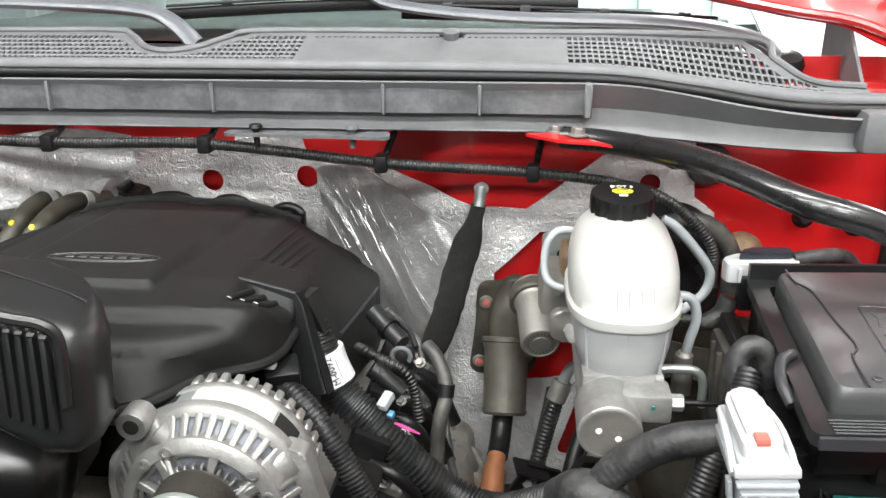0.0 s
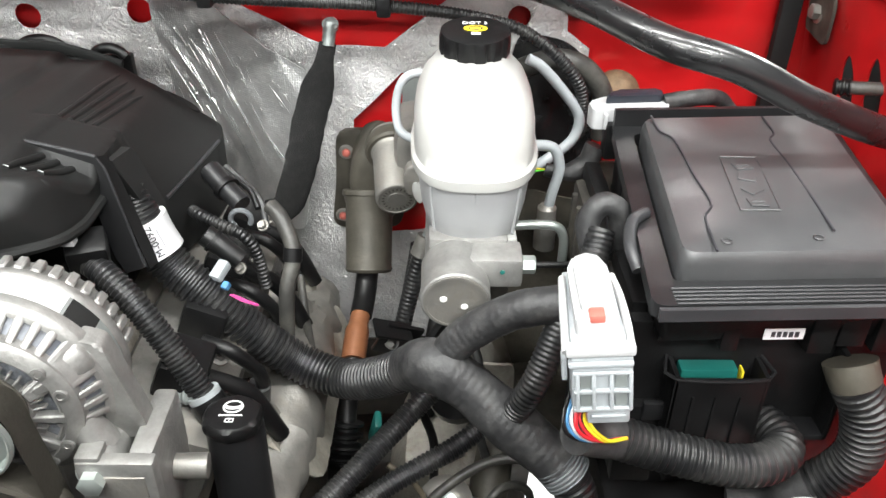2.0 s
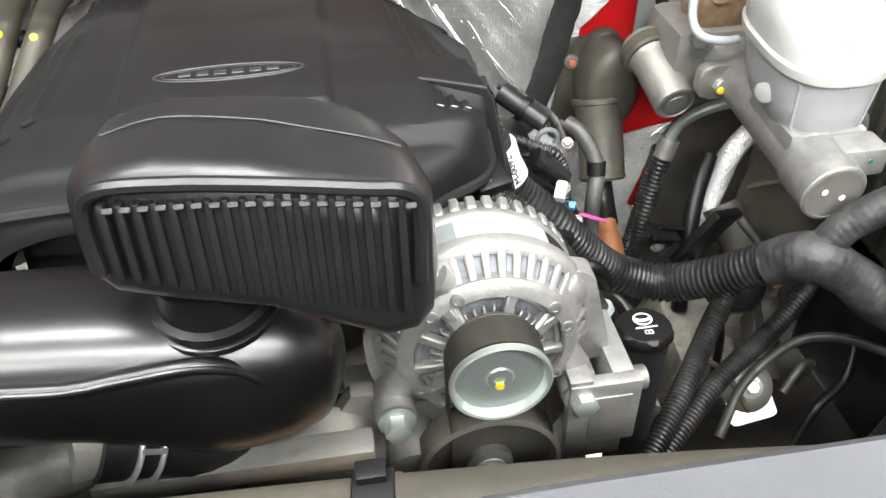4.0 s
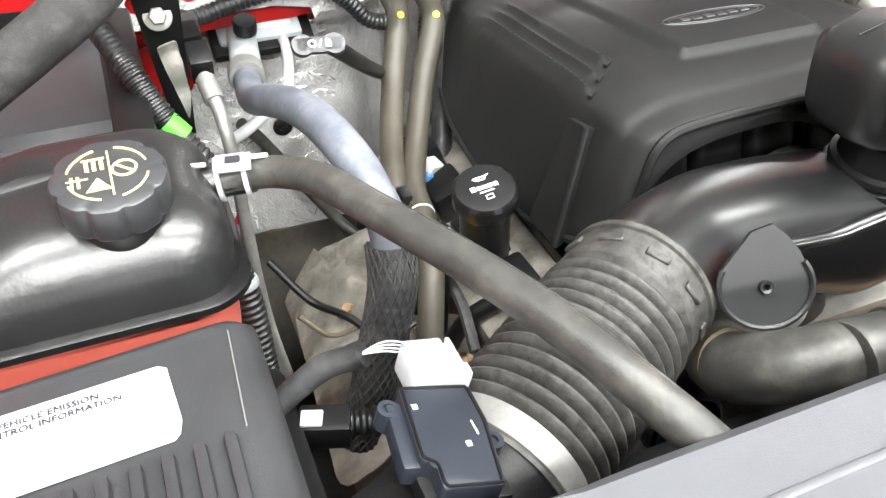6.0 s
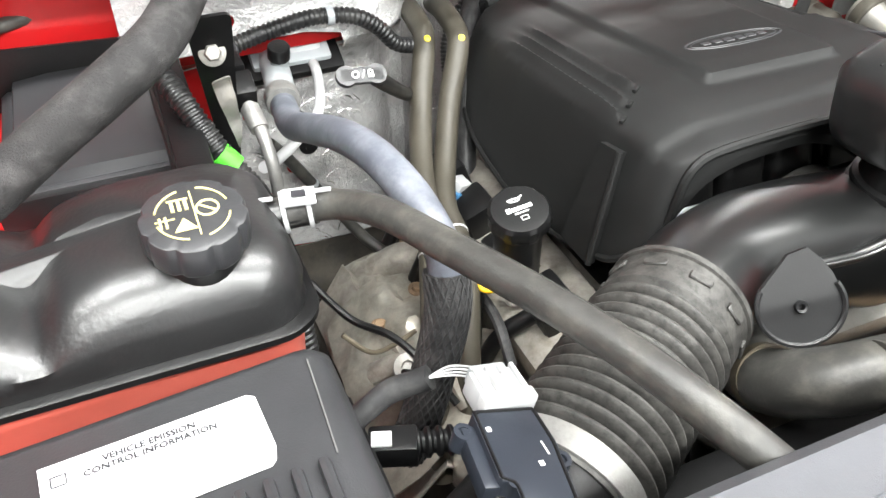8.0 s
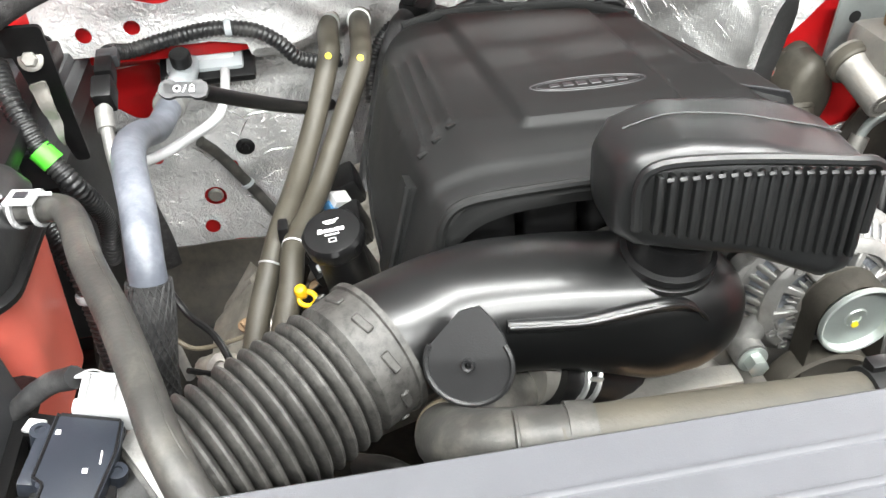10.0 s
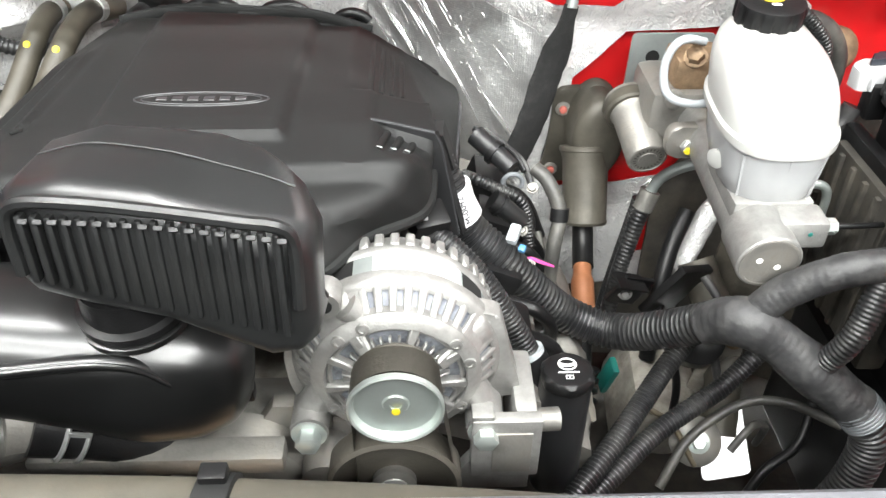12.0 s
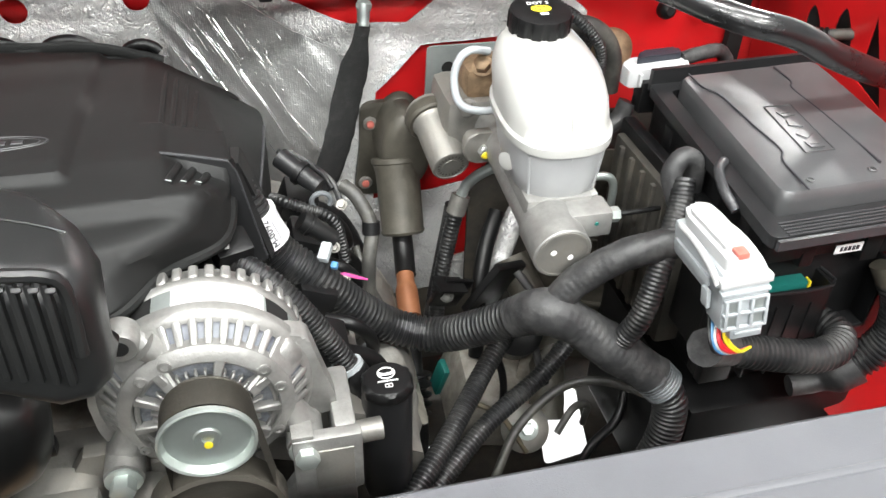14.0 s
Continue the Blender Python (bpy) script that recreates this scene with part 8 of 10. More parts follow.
# ---- passenger side: coolant tank, hoses, battery ----
def coolant_tank():
    t = thing("coolant_tank", "black-topped coolant tank with red translucent bottom", "coolant tank", (-0.66, 0.6, 1.10))
    x0, x1, y0, y1 = -0.83, -0.547, 0.532, 0.69

    def ring(z, d, lift=None):
        w, l = (x1 - x0) - 2 * d, (y1 - y0) - 2 * d
        out = []
        pts = rrect(w, l, 0.035, 8)
        fine = []
        for i, (p, q) in enumerate(zip(pts, pts[1:] + pts[:1])):
            steps = 24 if i % 9 == 8 else 1
            fine += [(p[0] + (q[0] - p[0]) * k / steps, p[1] + (q[1] - p[1]) * k / steps) for k in range(steps)]
        for px, py in fine:
            x, y = (x0 + x1) / 2 + px, (y0 + y1) / 2 + py
            zz = z
            if lift:
                valley = math.exp(-((x + 0.718) / 0.015) ** 2)
                zz = z - lift * (0.32 * valley + 0.38 * smooth01(-0.65, -0.73, x) + 0.3 * smooth01(-0.75, -0.82, x))
            out.append(V((x, y, zz)))
        return out
    # finer outline for the humps
    part("upper_shell", loft([ring(1.279, -0.001), ring(1.283, -0.002), ring(1.288, 0.0), ring(1.302, -0.002, 0.01), ring(1.318, 0.004, 0.03), ring(1.330, 0.014, 0.04), ring(1.337, 0.030, 0.045), ring(1.340, 0.05, 0.045), ring(1.341, 0.070, 0.045)]), TANKTOP, t, "black rounded upper shell", angle=60)
    part("seam", loft([ring(1.271, -0.006), ring(1.273, -0.0085), ring(1.278, -0.0085), ring(1.2795, -0.006)]), BLACK, t)
    part("lower_tank", loft([ring(1.10, 0.018), ring(1.108, 0.010), ring(1.18, 0.006), ring(1.271, 0.001)]), COOLANT, t, "red translucent lower half")
    part("outlet", tube([(-0.565, 0.616, 1.309), (-0.545, 0.615, 1.311), (-0.522, 0.612, 1.312)], 0.0125, 16, 0.006), GLOSS, t)
    cm = Matrix.Translation((-0.608, 0.566, 1.336)) @ Matrix.Rotation(radians(9), 4, "X")
    part("neck", lathe([(0.027, -0.02), (0.028, 0.002), (0.025, 0.008)], cm, 32), GLOSS, t)
    cap = part("cap", lathe([(0.029, 0.004), (0.0325, 0.006), (0.0335, 0.008), (0.0335, 0.0255), (0.0325, 0.0282), (0.0305, 0.0293), (0.01, 0.0295)], cm, 108, lambda a, r, h: r * (1 - (0.065 * max(0, math.cos(a * 9)) ** 3 if r > 0.0285 else 0))), SATIN, t, "black scalloped screw cap")
    z = 0.0299
    for a0, a1 in ((15, 75), (105, 165), (195, 255), (285, 345)):
        part("arc_print", tube([tuple(cm @ V((0.0228 * math.cos(radians(a)), 0.0228 * math.sin(radians(a)), z))) for a in np.linspace(a0, a1, 9)], 0.0007, 5, 0.003), PALEYELLOW, cap)
    part("circle_print", tube([tuple(cm @ V((0.0095 + 0.0068 * math.cos(2 * math.pi * k / 24), 0.002 + 0.0068 * math.sin(2 * math.pi * k / 24), z))) for k in range(25)], 0.0008, 5, 0.002), PALEYELLOW, cap)
    part("bar_print", tube([tuple(cm @ V((0.005, 0.006, z))), tuple(cm @ V((0.014, -0.002, z)))], 0.0008, 5, 0.003), PALEYELLOW, cap)
    part("triangle_print", prism([(-0.013, -0.014), (0.001, -0.014), (-0.006, -0.003)], z - 0.0003, z + 0.0002, 0, cm), PALEYELLOW, cap, smooth=False)
    for k in range(3):
        part("radiator_print", box((0.0022, 0.009, 0.0005), 0, cm @ Matrix.Translation((-0.011 + 0.0042 * k, 0.0085, z))), PALEYELLOW, cap, smooth=False)
    part("radiator_print", box((0.013, 0.0013, 0.0005), 0, cm @ Matrix.Translation((-0.007, 0.0142, z))), PALEYELLOW, cap, smooth=False)
    part("cross_print", box((0.001, 0.040, 0.0005), 0, cm @ Matrix.Translation((0.0015, 0, z))), PALEYELLOW, cap, smooth=False)
    part("cross_print", box((0.012, 0.001, 0.0005), 0, cm @ Matrix.Translation((-0.017, -0.002, z))), PALEYELLOW, cap, smooth=False)
    for dx in (-0.02, -0.0165):
        part("text_bar", box((0.0016, 0.010, 0.0005), 0, cm @ Matrix.Translation((dx, -0.004, z))), PALEYELLOW, cap, smooth=False)
    h = thing("coolant_hose", "long dusty black rubber hose from tank to radiator", "hose", (-0.45, 0.45, 1.3))
    pts = [(-0.552, 0.616, 1.310), (-0.530, 0.613, 1.313), (-0.505, 0.600, 1.318), (-0.485, 0.560, 1.331), (-0.462, 0.495, 1.339), (-0.434, 0.430, 1.341), (-0.412, 0.372, 1.341), (-0.395, 0.325, 1.336), (-0.375, 0.288, 1.322), (-0.345, 0.26, 1.29), (-0.31, 0.25, 1.24)]
    part("hose", tube(pts, 0.0115, 20, 0.006), HOSE, h)
    part("mould_seam", tube([(x + 0.0050, y + 0.0022, z + 0.0103) for x, y, z in pts[3:9]], 0.0005, 6, 0.008), HOSE, h, "fine moulding seam along the hose")
    part("end_cuff", tube([(-0.548, 0.6158, 1.3105), (-0.530, 0.613, 1.313), (-0.520, 0.609, 1.3145)], 0.0127, 20, 0.004), RUBBER, h, "thick rubber end cuff")
    c = thing("spring_clamp", "white-marked spring hose clamp on the tank outlet", "hose clamp", (-0.532, 0.613, 1.312))
    m = axis((-0.534, 0.6135, 1.3125), (0.024, -0.004, 0.002))
    for dz in (-0.009, 0.009):
        part("band", lathe([(0.0145, -0.0018), (0.0158, -0.0015), (0.0158, 0.0015), (0.0145, 0.0018)], m @ Matrix.Translation((0, 0, dz)), 28), OFFWHITE, c)
    part("bridge", box((0.024, 0.020, 0.003), 0.001, Matrix.Translation((-0.533, 0.606, 1.3285)) @ Matrix.Rotation(radians(-10), 4, "Z")), OFFWHITE, c)
    part("mark", box((0.010, 0.008, 0.0006), 0, Matrix.Translation((-0.533, 0.606, 1.3315)) @ Matrix.Rotation(radians(-10), 4, "Z")), INK, c, smooth=False)
    part("tang", box((0.018, 0.0025, 0.003), 0.0008, Matrix.Translation((-0.518, 0.606, 1.330)) @ Matrix.Rotation(radians(-10), 4, "Z")), OFFWHITE, c)
    part("tang", box((0.012, 0.0025, 0.003), 0.0008, Matrix.Translation((-0.556, 0.614, 1.327)) @ Matrix.Rotation(radians(-10), 4, "Z")), OFFWHITE, c)


def heater_hoses():
    for k, pts in enumerate(([(-0.270, 1.09, 1.256), (-0.271, 1.065, 1.258), (-0.273, 1.03, 1.254), (-0.276, 1.0, 1.240), (-0.302, 0.95, 1.185), (-0.332, 0.875, 1.145), (-0.355, 0.80, 1.132), (-0.371, 0.755, 1.112), (-0.392, 0.70, 1.072), (-0.41, 0.65, 1.01), (-0.42, 0.61, 0.93)],
                             [(-0.226, 1.115, 1.243), (-0.228, 1.085, 1.252), (-0.231, 1.04, 1.255), (-0.237, 0.985, 1.240), (-0.268, 0.94, 1.185), (-0.305, 0.87, 1.138), (-0.328, 0.815, 1.126), (-0.342, 0.755, 1.134), (-0.350, 0.71, 1.112), (-0.37, 0.66, 1.06), (-0.385, 0.62, 0.98)])):
        t = thing("heater_hose", "olive-brown heater hose with a yellow paint dot", "hose", pts[0], group="heater hoses")
        part("hose", tube(pts, lambda q: 0.0140 - 0.0008 * q, 18, 0.007), BROWNHOSE, t)
        a, b = V(pts[0]), V(pts[1])
        part("clamp", tube([tuple(a.lerp(b, 0.5)), tuple(a.lerp(b, 1.0))], 0.0160, 20, 0.004), STEEL, t, "bright crimp clamp")
        part("end_cap", tube([tuple(a + (a - b) * 1.2), tuple(a), tuple(a.lerp(b, 0.5))], 0.0165, 18, 0.005), TAN, t, "tan quick-connect end")
        d = V(pts[3])
        part("paint_dot", lathe([(0.0046, 0.0), (0.0038, 0.0014), (0.0015, 0.0017)], axis(d + V((0, -0.0108, 0.0085)), (0, -0.72, 0.62)), 14), YELLOW, t, "yellow paint dot")
        for q in ((0.735, 0.755) if k == 0 else (0.74,)):
            i = min(range(len(pts)), key=lambda j: abs(pts[j][1] - q))
            p = V(pts[i])
            dr = (V(pts[i + 1]) - V(pts[i - 1])).normalized()
            part("mark_ring", lathe([(0.0136, -0.0012), (0.0140, -0.0008), (0.0140, 0.0008), (0.0136, 0.0012)], axis(p, dr), 22), LABEL, t)
    c = thing("hose_spacer", "small black clip between the two heater hoses", "clip", (-0.36, 0.775, 1.14))
    part("clip", box((0.012, 0.022, 0.022), 0.003, pose(-0.352, 0.778, 1.140)), BLACK, c)


def ac_lines():
    b = thing("ac_block", "white cast air-conditioning block fitting on the firewall", "fitting", (-0.44, 1.06, 1.21))
    part("plate", box((0.098, 0.012, 0.058), 0.006, pose(-0.434, 1.056, 1.240, -60, 0, 0)), LIGHTGREY, b)
    part("gasket", box((0.122, 0.014, 0.086), 0.006, pose(-0.432, 1.062, 1.234, -60, 0, 0)), BLACK, b)
    part("block", box((0.075, 0.045, 0.026), 0.007, pose(-0.432, 1.062, 1.232)), OFFWHITE, b)
    part("elbow", tube([(-0.455, 1.06, 1.230), (-0.458, 1.03, 1.232), (-0.462, 0.995, 1.228), (-0.468, 0.955, 1.228)], 0.017, 18, 0.006), LIGHTGREY, b)
    part("port", lathe([(0.011, 0), (0.011, 0.014), (0.0125, 0.014)], axis((-0.456, 1.006, 1.242), (0, -0.3, 0.95)), 18), LIGHTGREY, b)
    part("port_cap", lathe([(0.0125, 0), (0.0130, 0.002), (0.0130, 0.015), (0.0115, 0.017)], axis((-0.456, 1.002, 1.252), (0, -0.3, 0.95)), 24, lambda a, r, h: r * (1 + 0.03 * math.cos(a * 14))), BLACK, b, "black ribbed service cap")
    part("collar", lathe([(0.0185, -0.012), (0.0195, -0.01), (0.0195, 0.01), (0.0185, 0.012)], axis((-0.470, 0.945, 1.229), (-0.1, -1, 0.05)), 24), ALU, b)
    h = thing("ac_suction_hose", "slate grey thick air-conditioning hose", "hose", (-0.46, 0.75, 1.28))
    part("hose", tube([(-0.469, 0.955, 1.228), (-0.473, 0.92, 1.228), (-0.477, 0.87, 1.236), (-0.475, 0.79, 1.274), (-0.468, 0.71, 1.307), (-0.4585, 0.65, 1.318), (-0.448, 0.60, 1.309), (-0.4425, 0.555, 1.288), (-0.443, 0.545, 1.262)], 0.0148, 22, 0.006), GREYHOSE, h)
    run = spline([(-0.4427, 0.549, 1.274), (-0.445, 0.540, 1.247), (-0.451, 0.538, 1.215), (-0.458, 0.540, 1.18), (-0.466, 0.545, 1.13), (-0.48, 0.55, 1.08)], 0.004)[0]
    sleeve = part("sleeve", tube([tuple(p) for p in run], 0.0172, 18, 0.006), SLEEVE, h, "woven black protective sleeve")
    strands = []
    for way in (1, -1):
        for k in range(18):
            line = []
            for i, p in enumerate(run):
                m = axis(p, V(run[min(i + 1, len(run) - 1)]) - V(run[max(i - 1, 0)]), (0, 1, 0))
                an = 2 * math.pi * k / 18 + way * i * 0.085
                line.append(tuple(m @ V((0.0175 * math.cos(an), 0.0175 * math.sin(an), 0))))
            strands.append(tube(line, 0.0009, 4, 0.012))
    tagged(part("braid", merge(*strands), TAPE, sleeve), "braided strands of the sleeve", kind="stuff")
    p = thing("ac_pipe", "thin white-painted aluminium pipe", "pipe", (-0.45, 0.95, 1.19))
    part("pipe", tube([(-0.412, 1.055, 1.228), (-0.410, 1.02, 1.220), (-0.416, 0.99, 1.197), (-0.430, 0.965, 1.187), (-0.472, 0.916, 1.185), (-0.50, 0.885, 1.188), (-0.515, 0.86, 1.20)], 0.0062, 12, 0.005), OFFWHITE, p)
    q = thing("ac_liquid_pipe", "pale aluminium pipe with a pressure switch", "pipe", (-0.51, 0.8, 1.15))
    part("pipe", tube([(-0.521, 0.855, 1.276), (-0.519, 0.838, 1.270), (-0.516, 0.815, 1.252), (-0.514, 0.802, 1.222), (-0.514, 0.797, 1.15), (-0.513, 0.792, 1.07), (-0.509, 0.786, 1.0), (-0.50, 0.78, 0.93)], 0.0066, 12, 0.006), ALU, q)
    part("sleeve", tube([(-0.521, 0.850, 1.276), (-0.518, 0.828, 1.263)], 0.0095, 14, 0.006), ALU, q)
    s = part("switch", box((0.022, 0.030, 0.030), 0.004, pose(-0.521, 0.872, 1.284, 25, 0, 0)), BLACK, q, "black pressure switch plug")
    part("switch_cap", box((0.019, 0.030, 0.026), 0.003, pose(-0.523, 0.908, 1.292, 10, 0, 4)), BLACK, s)
    part("switch_lock", box((0.024, 0.020, 0.016), 0.003, pose(-0.523, 0.935, 1.297, 10, 0, 4)), SATIN, s)
    part("red_clip", box((0.006, 0.004, 0.006), 0.001, pose(-0.526, 0.850, 1.268)), REDWIRE, s)
    c = thing("upper_cable", "black corrugated cable arching over the fittings", "cable", (-0.42, 1.0, 1.28))
    part("cable", tube([(-0.524, 0.945, 1.298), (-0.523, 0.968, 1.290), (-0.510, 0.99, 1.280), (-0.469, 0.998, 1.286), (-0.423, 1.0, 1.293), (-0.39, 1.002, 1.292), (-0.358, 1.0, 1.285), (-0.333, 1.0, 1.267), (-0.315, 1.0, 1.246), (-0.292, 1.005, 1.236), (-0.262, 1.02, 1.228)], 0.0098, 14, rib=0.006, depth=0.0012), CONDUIT, c)
    part("tie", lathe([(0.0105, -0.004), (0.0113, 0), (0.0105, 0.004)], axis((-0.392, 1.002, 1.292), (1, 0, 0)), 18), LIGHTGREY, c)
    r = thing("prop_cable", "black rod with a grey release tag showing lock symbols", "rod", (-0.36, 0.88, 1.25))
    part("rod", tube([(-0.412, 0.796, 1.314), (-0.404, 0.802, 1.306), (-0.36, 0.88, 1.25), (-0.311, 0.97, 1.190), (-0.28, 1.03, 1.16)], 0.0082, 12, 0.01), BLACK, r)
    tm = Matrix.Translation((-0.423, 0.790, 1.318)) @ Matrix.Rotation(radians(40), 4, "X") @ Matrix.Rotation(radians(-6), 4, "Z") @ Matrix.Scale(0.74, 4)
    tag = part("tag", box((0.060, 0.022, 0.008), 0.003, tm), SATIN, r, "dark grey tag")
    for dx in (-0.020, 0.018):
        part("tag_lobe", lathe([(0.0135, -0.004), (0.0145, 0.0), (0.0135, 0.004)], tm @ Matrix.Translation((dx, 0, 0)), 20), SATIN, tag)
    part("ring_print", tube([tuple(tm @ V((-0.009 + 0.0042 * math.cos(2 * math.pi * k / 16), 0.0042 * math.sin(2 * math.pi * k / 16), 0.0046))) for k in range(17)], 0.0009, 5, 0.002), WHITEINK, tag)
    part("slash_print", tube([tuple(tm @ V((-0.001, -0.005, 0.0046))), tuple(tm @ V((0.003, 0.005, 0.0046)))], 0.0008, 5, 0.002), WHITEINK, tag)
    part("lock_print", box((0.007, 0.0055, 0.0006), 0, tm @ Matrix.Translation((0.0105, -0.002, 0.0046))), WHITEINK, tag, smooth=False)
    part("lock_print", tube([tuple(tm @ V((0.008, 0.001, 0.0046))), tuple(tm @ V((0.0085, 0.005, 0.0046))), tuple(tm @ V((0.0125, 0.005, 0.0046))), tuple(tm @ V((0.013, 0.001, 0.0046)))], 0.0007, 5, 0.002), WHITEINK, tag)
    d = thing("drain_cable", "thin dark cable crossing the foil", "cable", (-0.4, 1.08, 1.0))
    part("cable", tube([(-0.47, 1.075, 1.10), (-0.45, 1.085, 1.07), (-0.42, 1.085, 1.02), (-0.39, 1.08, 0.97), (-0.355, 1.06, 0.92), (-0.33, 1.03, 0.90)], 0.0085, 10, 0.008), HOSE, d)
    part("tie", lathe([(0.010, -0.003), (0.011, 0), (0.010, 0.003)], axis((-0.418, 1.085, 1.015), (0.4, 0, -0.8)), 14), LIGHTGREY, d)


def rear_loom():
    t = thing("rear_loom", "black taped wiring bundle behind the engine cover", "wiring loom", (-0.19, 1.05, 1.2))
    part("loom", tube([(-0.10, 1.135, 1.225), (-0.14, 1.115, 1.243), (-0.17, 1.085, 1.245), (-0.195, 1.045, 1.215), (-0.215, 1.0, 1.17), (-0.24, 0.95, 1.10), (-0.26, 0.90, 1.03)], 0.0135, 14, 0.005, rough=0.08), TAPE, t)
    part("branch", tube([(-0.165, 1.09, 1.245), (-0.19, 1.085, 1.235), (-0.215, 1.07, 1.20), (-0.225, 1.04, 1.15)], 0.0085, 12, rib=0.005, depth=0.0013), CONDUIT, t)
    part("plug", box((0.045, 0.032, 0.030), 0.006, pose(-0.145, 1.10, 1.256, 20, 0, -30)), BLACK, t)
    part("plug_lock", box((0.016, 0.022, 0.010), 0.003, pose(-0.155, 1.09, 1.275, 20, 0, -30)), BLACK, t)


def green_loom():
    t = thing("taped_loom", "black corrugated loom with bright green tape", "wiring loom", (-0.56, 0.76, 1.27))
    part("loom", tube([(-0.60, 0.83, 1.345), (-0.587, 0.795, 1.328), (-0.575, 0.775, 1.304), (-0.561, 0.761, 1.277), (-0.543, 0.752, 1.247), (-0.537, 0.765, 1.218), (-0.54, 0.80, 1.165), (-0.555, 0.82, 1.10)], 0.011, 14, rib=0.0055, depth=0.0014), CONDUIT, t)
    part("tape_band", tube([(-0.567, 0.7635, 1.284), (-0.556, 0.7585, 1.270)], 0.0122, 16, 0.003), GREEN, t, "bright green tape band")
    t2 = thing("lower_loom", "taped black loom beside the coolant tank", "wiring loom", (-0.53, 0.68, 1.2))
    part("loom", tube([(-0.62, 0.75, 1.25), (-0.585, 0.725, 1.243), (-0.562, 0.705, 1.23), (-0.545, 0.69, 1.20), (-0.536, 0.675, 1.15), (-0.534, 0.66, 1.06)], 0.0135, 14, rib=0.0065, depth=0.0016), CONDUIT, t2)
    part("tie", lathe([(0.0145, -0.004), (0.0155, 0), (0.0145, 0.004)], axis((-0.538, 0.678, 1.165), (0.1, -0.2, -0.9)), 18), LIGHTGREY, t2)
    b = thing("fender_bracket", "black steel bracket with a bolt and a bare metal chute", "bracket", (-0.55, 0.79, 1.33))
    part("plate", sheet(rounded([(-0.556, 1.235), (-0.541, 1.235), (-0.533, 1.40), (-0.572, 1.40)], 0.006), lambda u, v: V((u, 0.80 - 0.25 * (v - 1.34), v)), 0.02, thick=0.004), BLACK, b)
    part("bolt", hexbolt((-0.553, 0.789, 1.365), (0, -0.9, 0.4), 0.0075, 0.006), ALUDARK, b)
    part("chute", sheet(rounded([(-0.560, 1.345), (-0.543, 1.349), (-0.541, 1.30), (-0.546, 1.277)], 0.004), lambda u, v: V((u, 0.776 + 14.0 * (u + 0.550) ** 2 + 0.004 * noise.noise(V((u * 60, v * 60, 0))), v)), 0.006, thick=0.002), ALUDARK, b)


def battery():
    t = thing("battery", "black-cased battery under a dark grey cover", "battery", (-0.65, 0.94, 1.0))
    part("case", boxat(-0.745, -0.575, 0.80, 1.075, 1.0, 1.235, 0.008), BLACK, t)
    part("cover", loft([[V((x, y, z)) for x, y in rounded([(-0.75 + d, 0.795 + d), (-0.572 - d, 0.795 + d), (-0.572 - d, 1.08 - d), (-0.75 + d, 1.08 - d)], 0.01)] for d, z in ((0.0, 1.225), (0.0, 1.255), (0.008, 1.262), (0.012, 1.262), (0.016, 1.272), (0.05, 1.276))]), SATIN, t, "dark grey battery cover")
    part("lip", boxat(-0.754, -0.568, 0.789, 0.80, 1.222, 1.262, 0.003), RIM, t)
    part("back_wall", sheet(rounded([(-0.93, 1.16), (-0.60, 1.16), (-0.60, 1.300), (-0.93, 1.318)], 0.012), lambda u, v: V((u, fire_y(u, v) - 0.010, v)), 0.03, thick=0.004), BLACK, t, "black tray wall behind the battery")
    p = thing("battery_strap", "black plastic hold-down bar beside the battery", "bar", (-0.59, 0.80, 1.25))
    part("bar", box((0.030, 0.30, 0.022), 0.005, pose(-0.589, 0.80, 1.300, 3, 0, -1)), BLACK, p)
    part("side", box((0.006, 0.22, 0.08), 0.003, pose(-0.604, 0.79, 1.262)), COVER, p)
    c = thing("battery_cable", "grey battery cable with a metal terminal", "cable", (-0.72, 1.0, 1.31))
    part("cable", tube([(-0.80, 0.99, 1.30), (-0.76, 1.02, 1.32), (-0.70, 1.045, 1.325), (-0.63, 1.05, 1.325)], 0.008, 12, 0.01), HOSE, c)
    part("terminal", tube([(-0.80, 0.965, 1.25), (-0.805, 0.98, 1.29), (-0.795, 0.99, 1.302)], 0.009, 10, 0.006), TAN, c)
    a = thing("fender_ledge", "red painted ledge beside the battery", "ledge", (-0.85, 0.75, 1.2), kind="structure")
    part("ledge", sheet([(-0.97, 0.45), (-0.735, 0.45), (-0.735, 1.08), (-0.97, 1.08)], lambda u, v: V((u, v, 1.225 - 0.10 * (u + 0.735) - 0.03 * smooth01(0.8, 0.5, v))), 0.05, thick=0.003), RED, a)


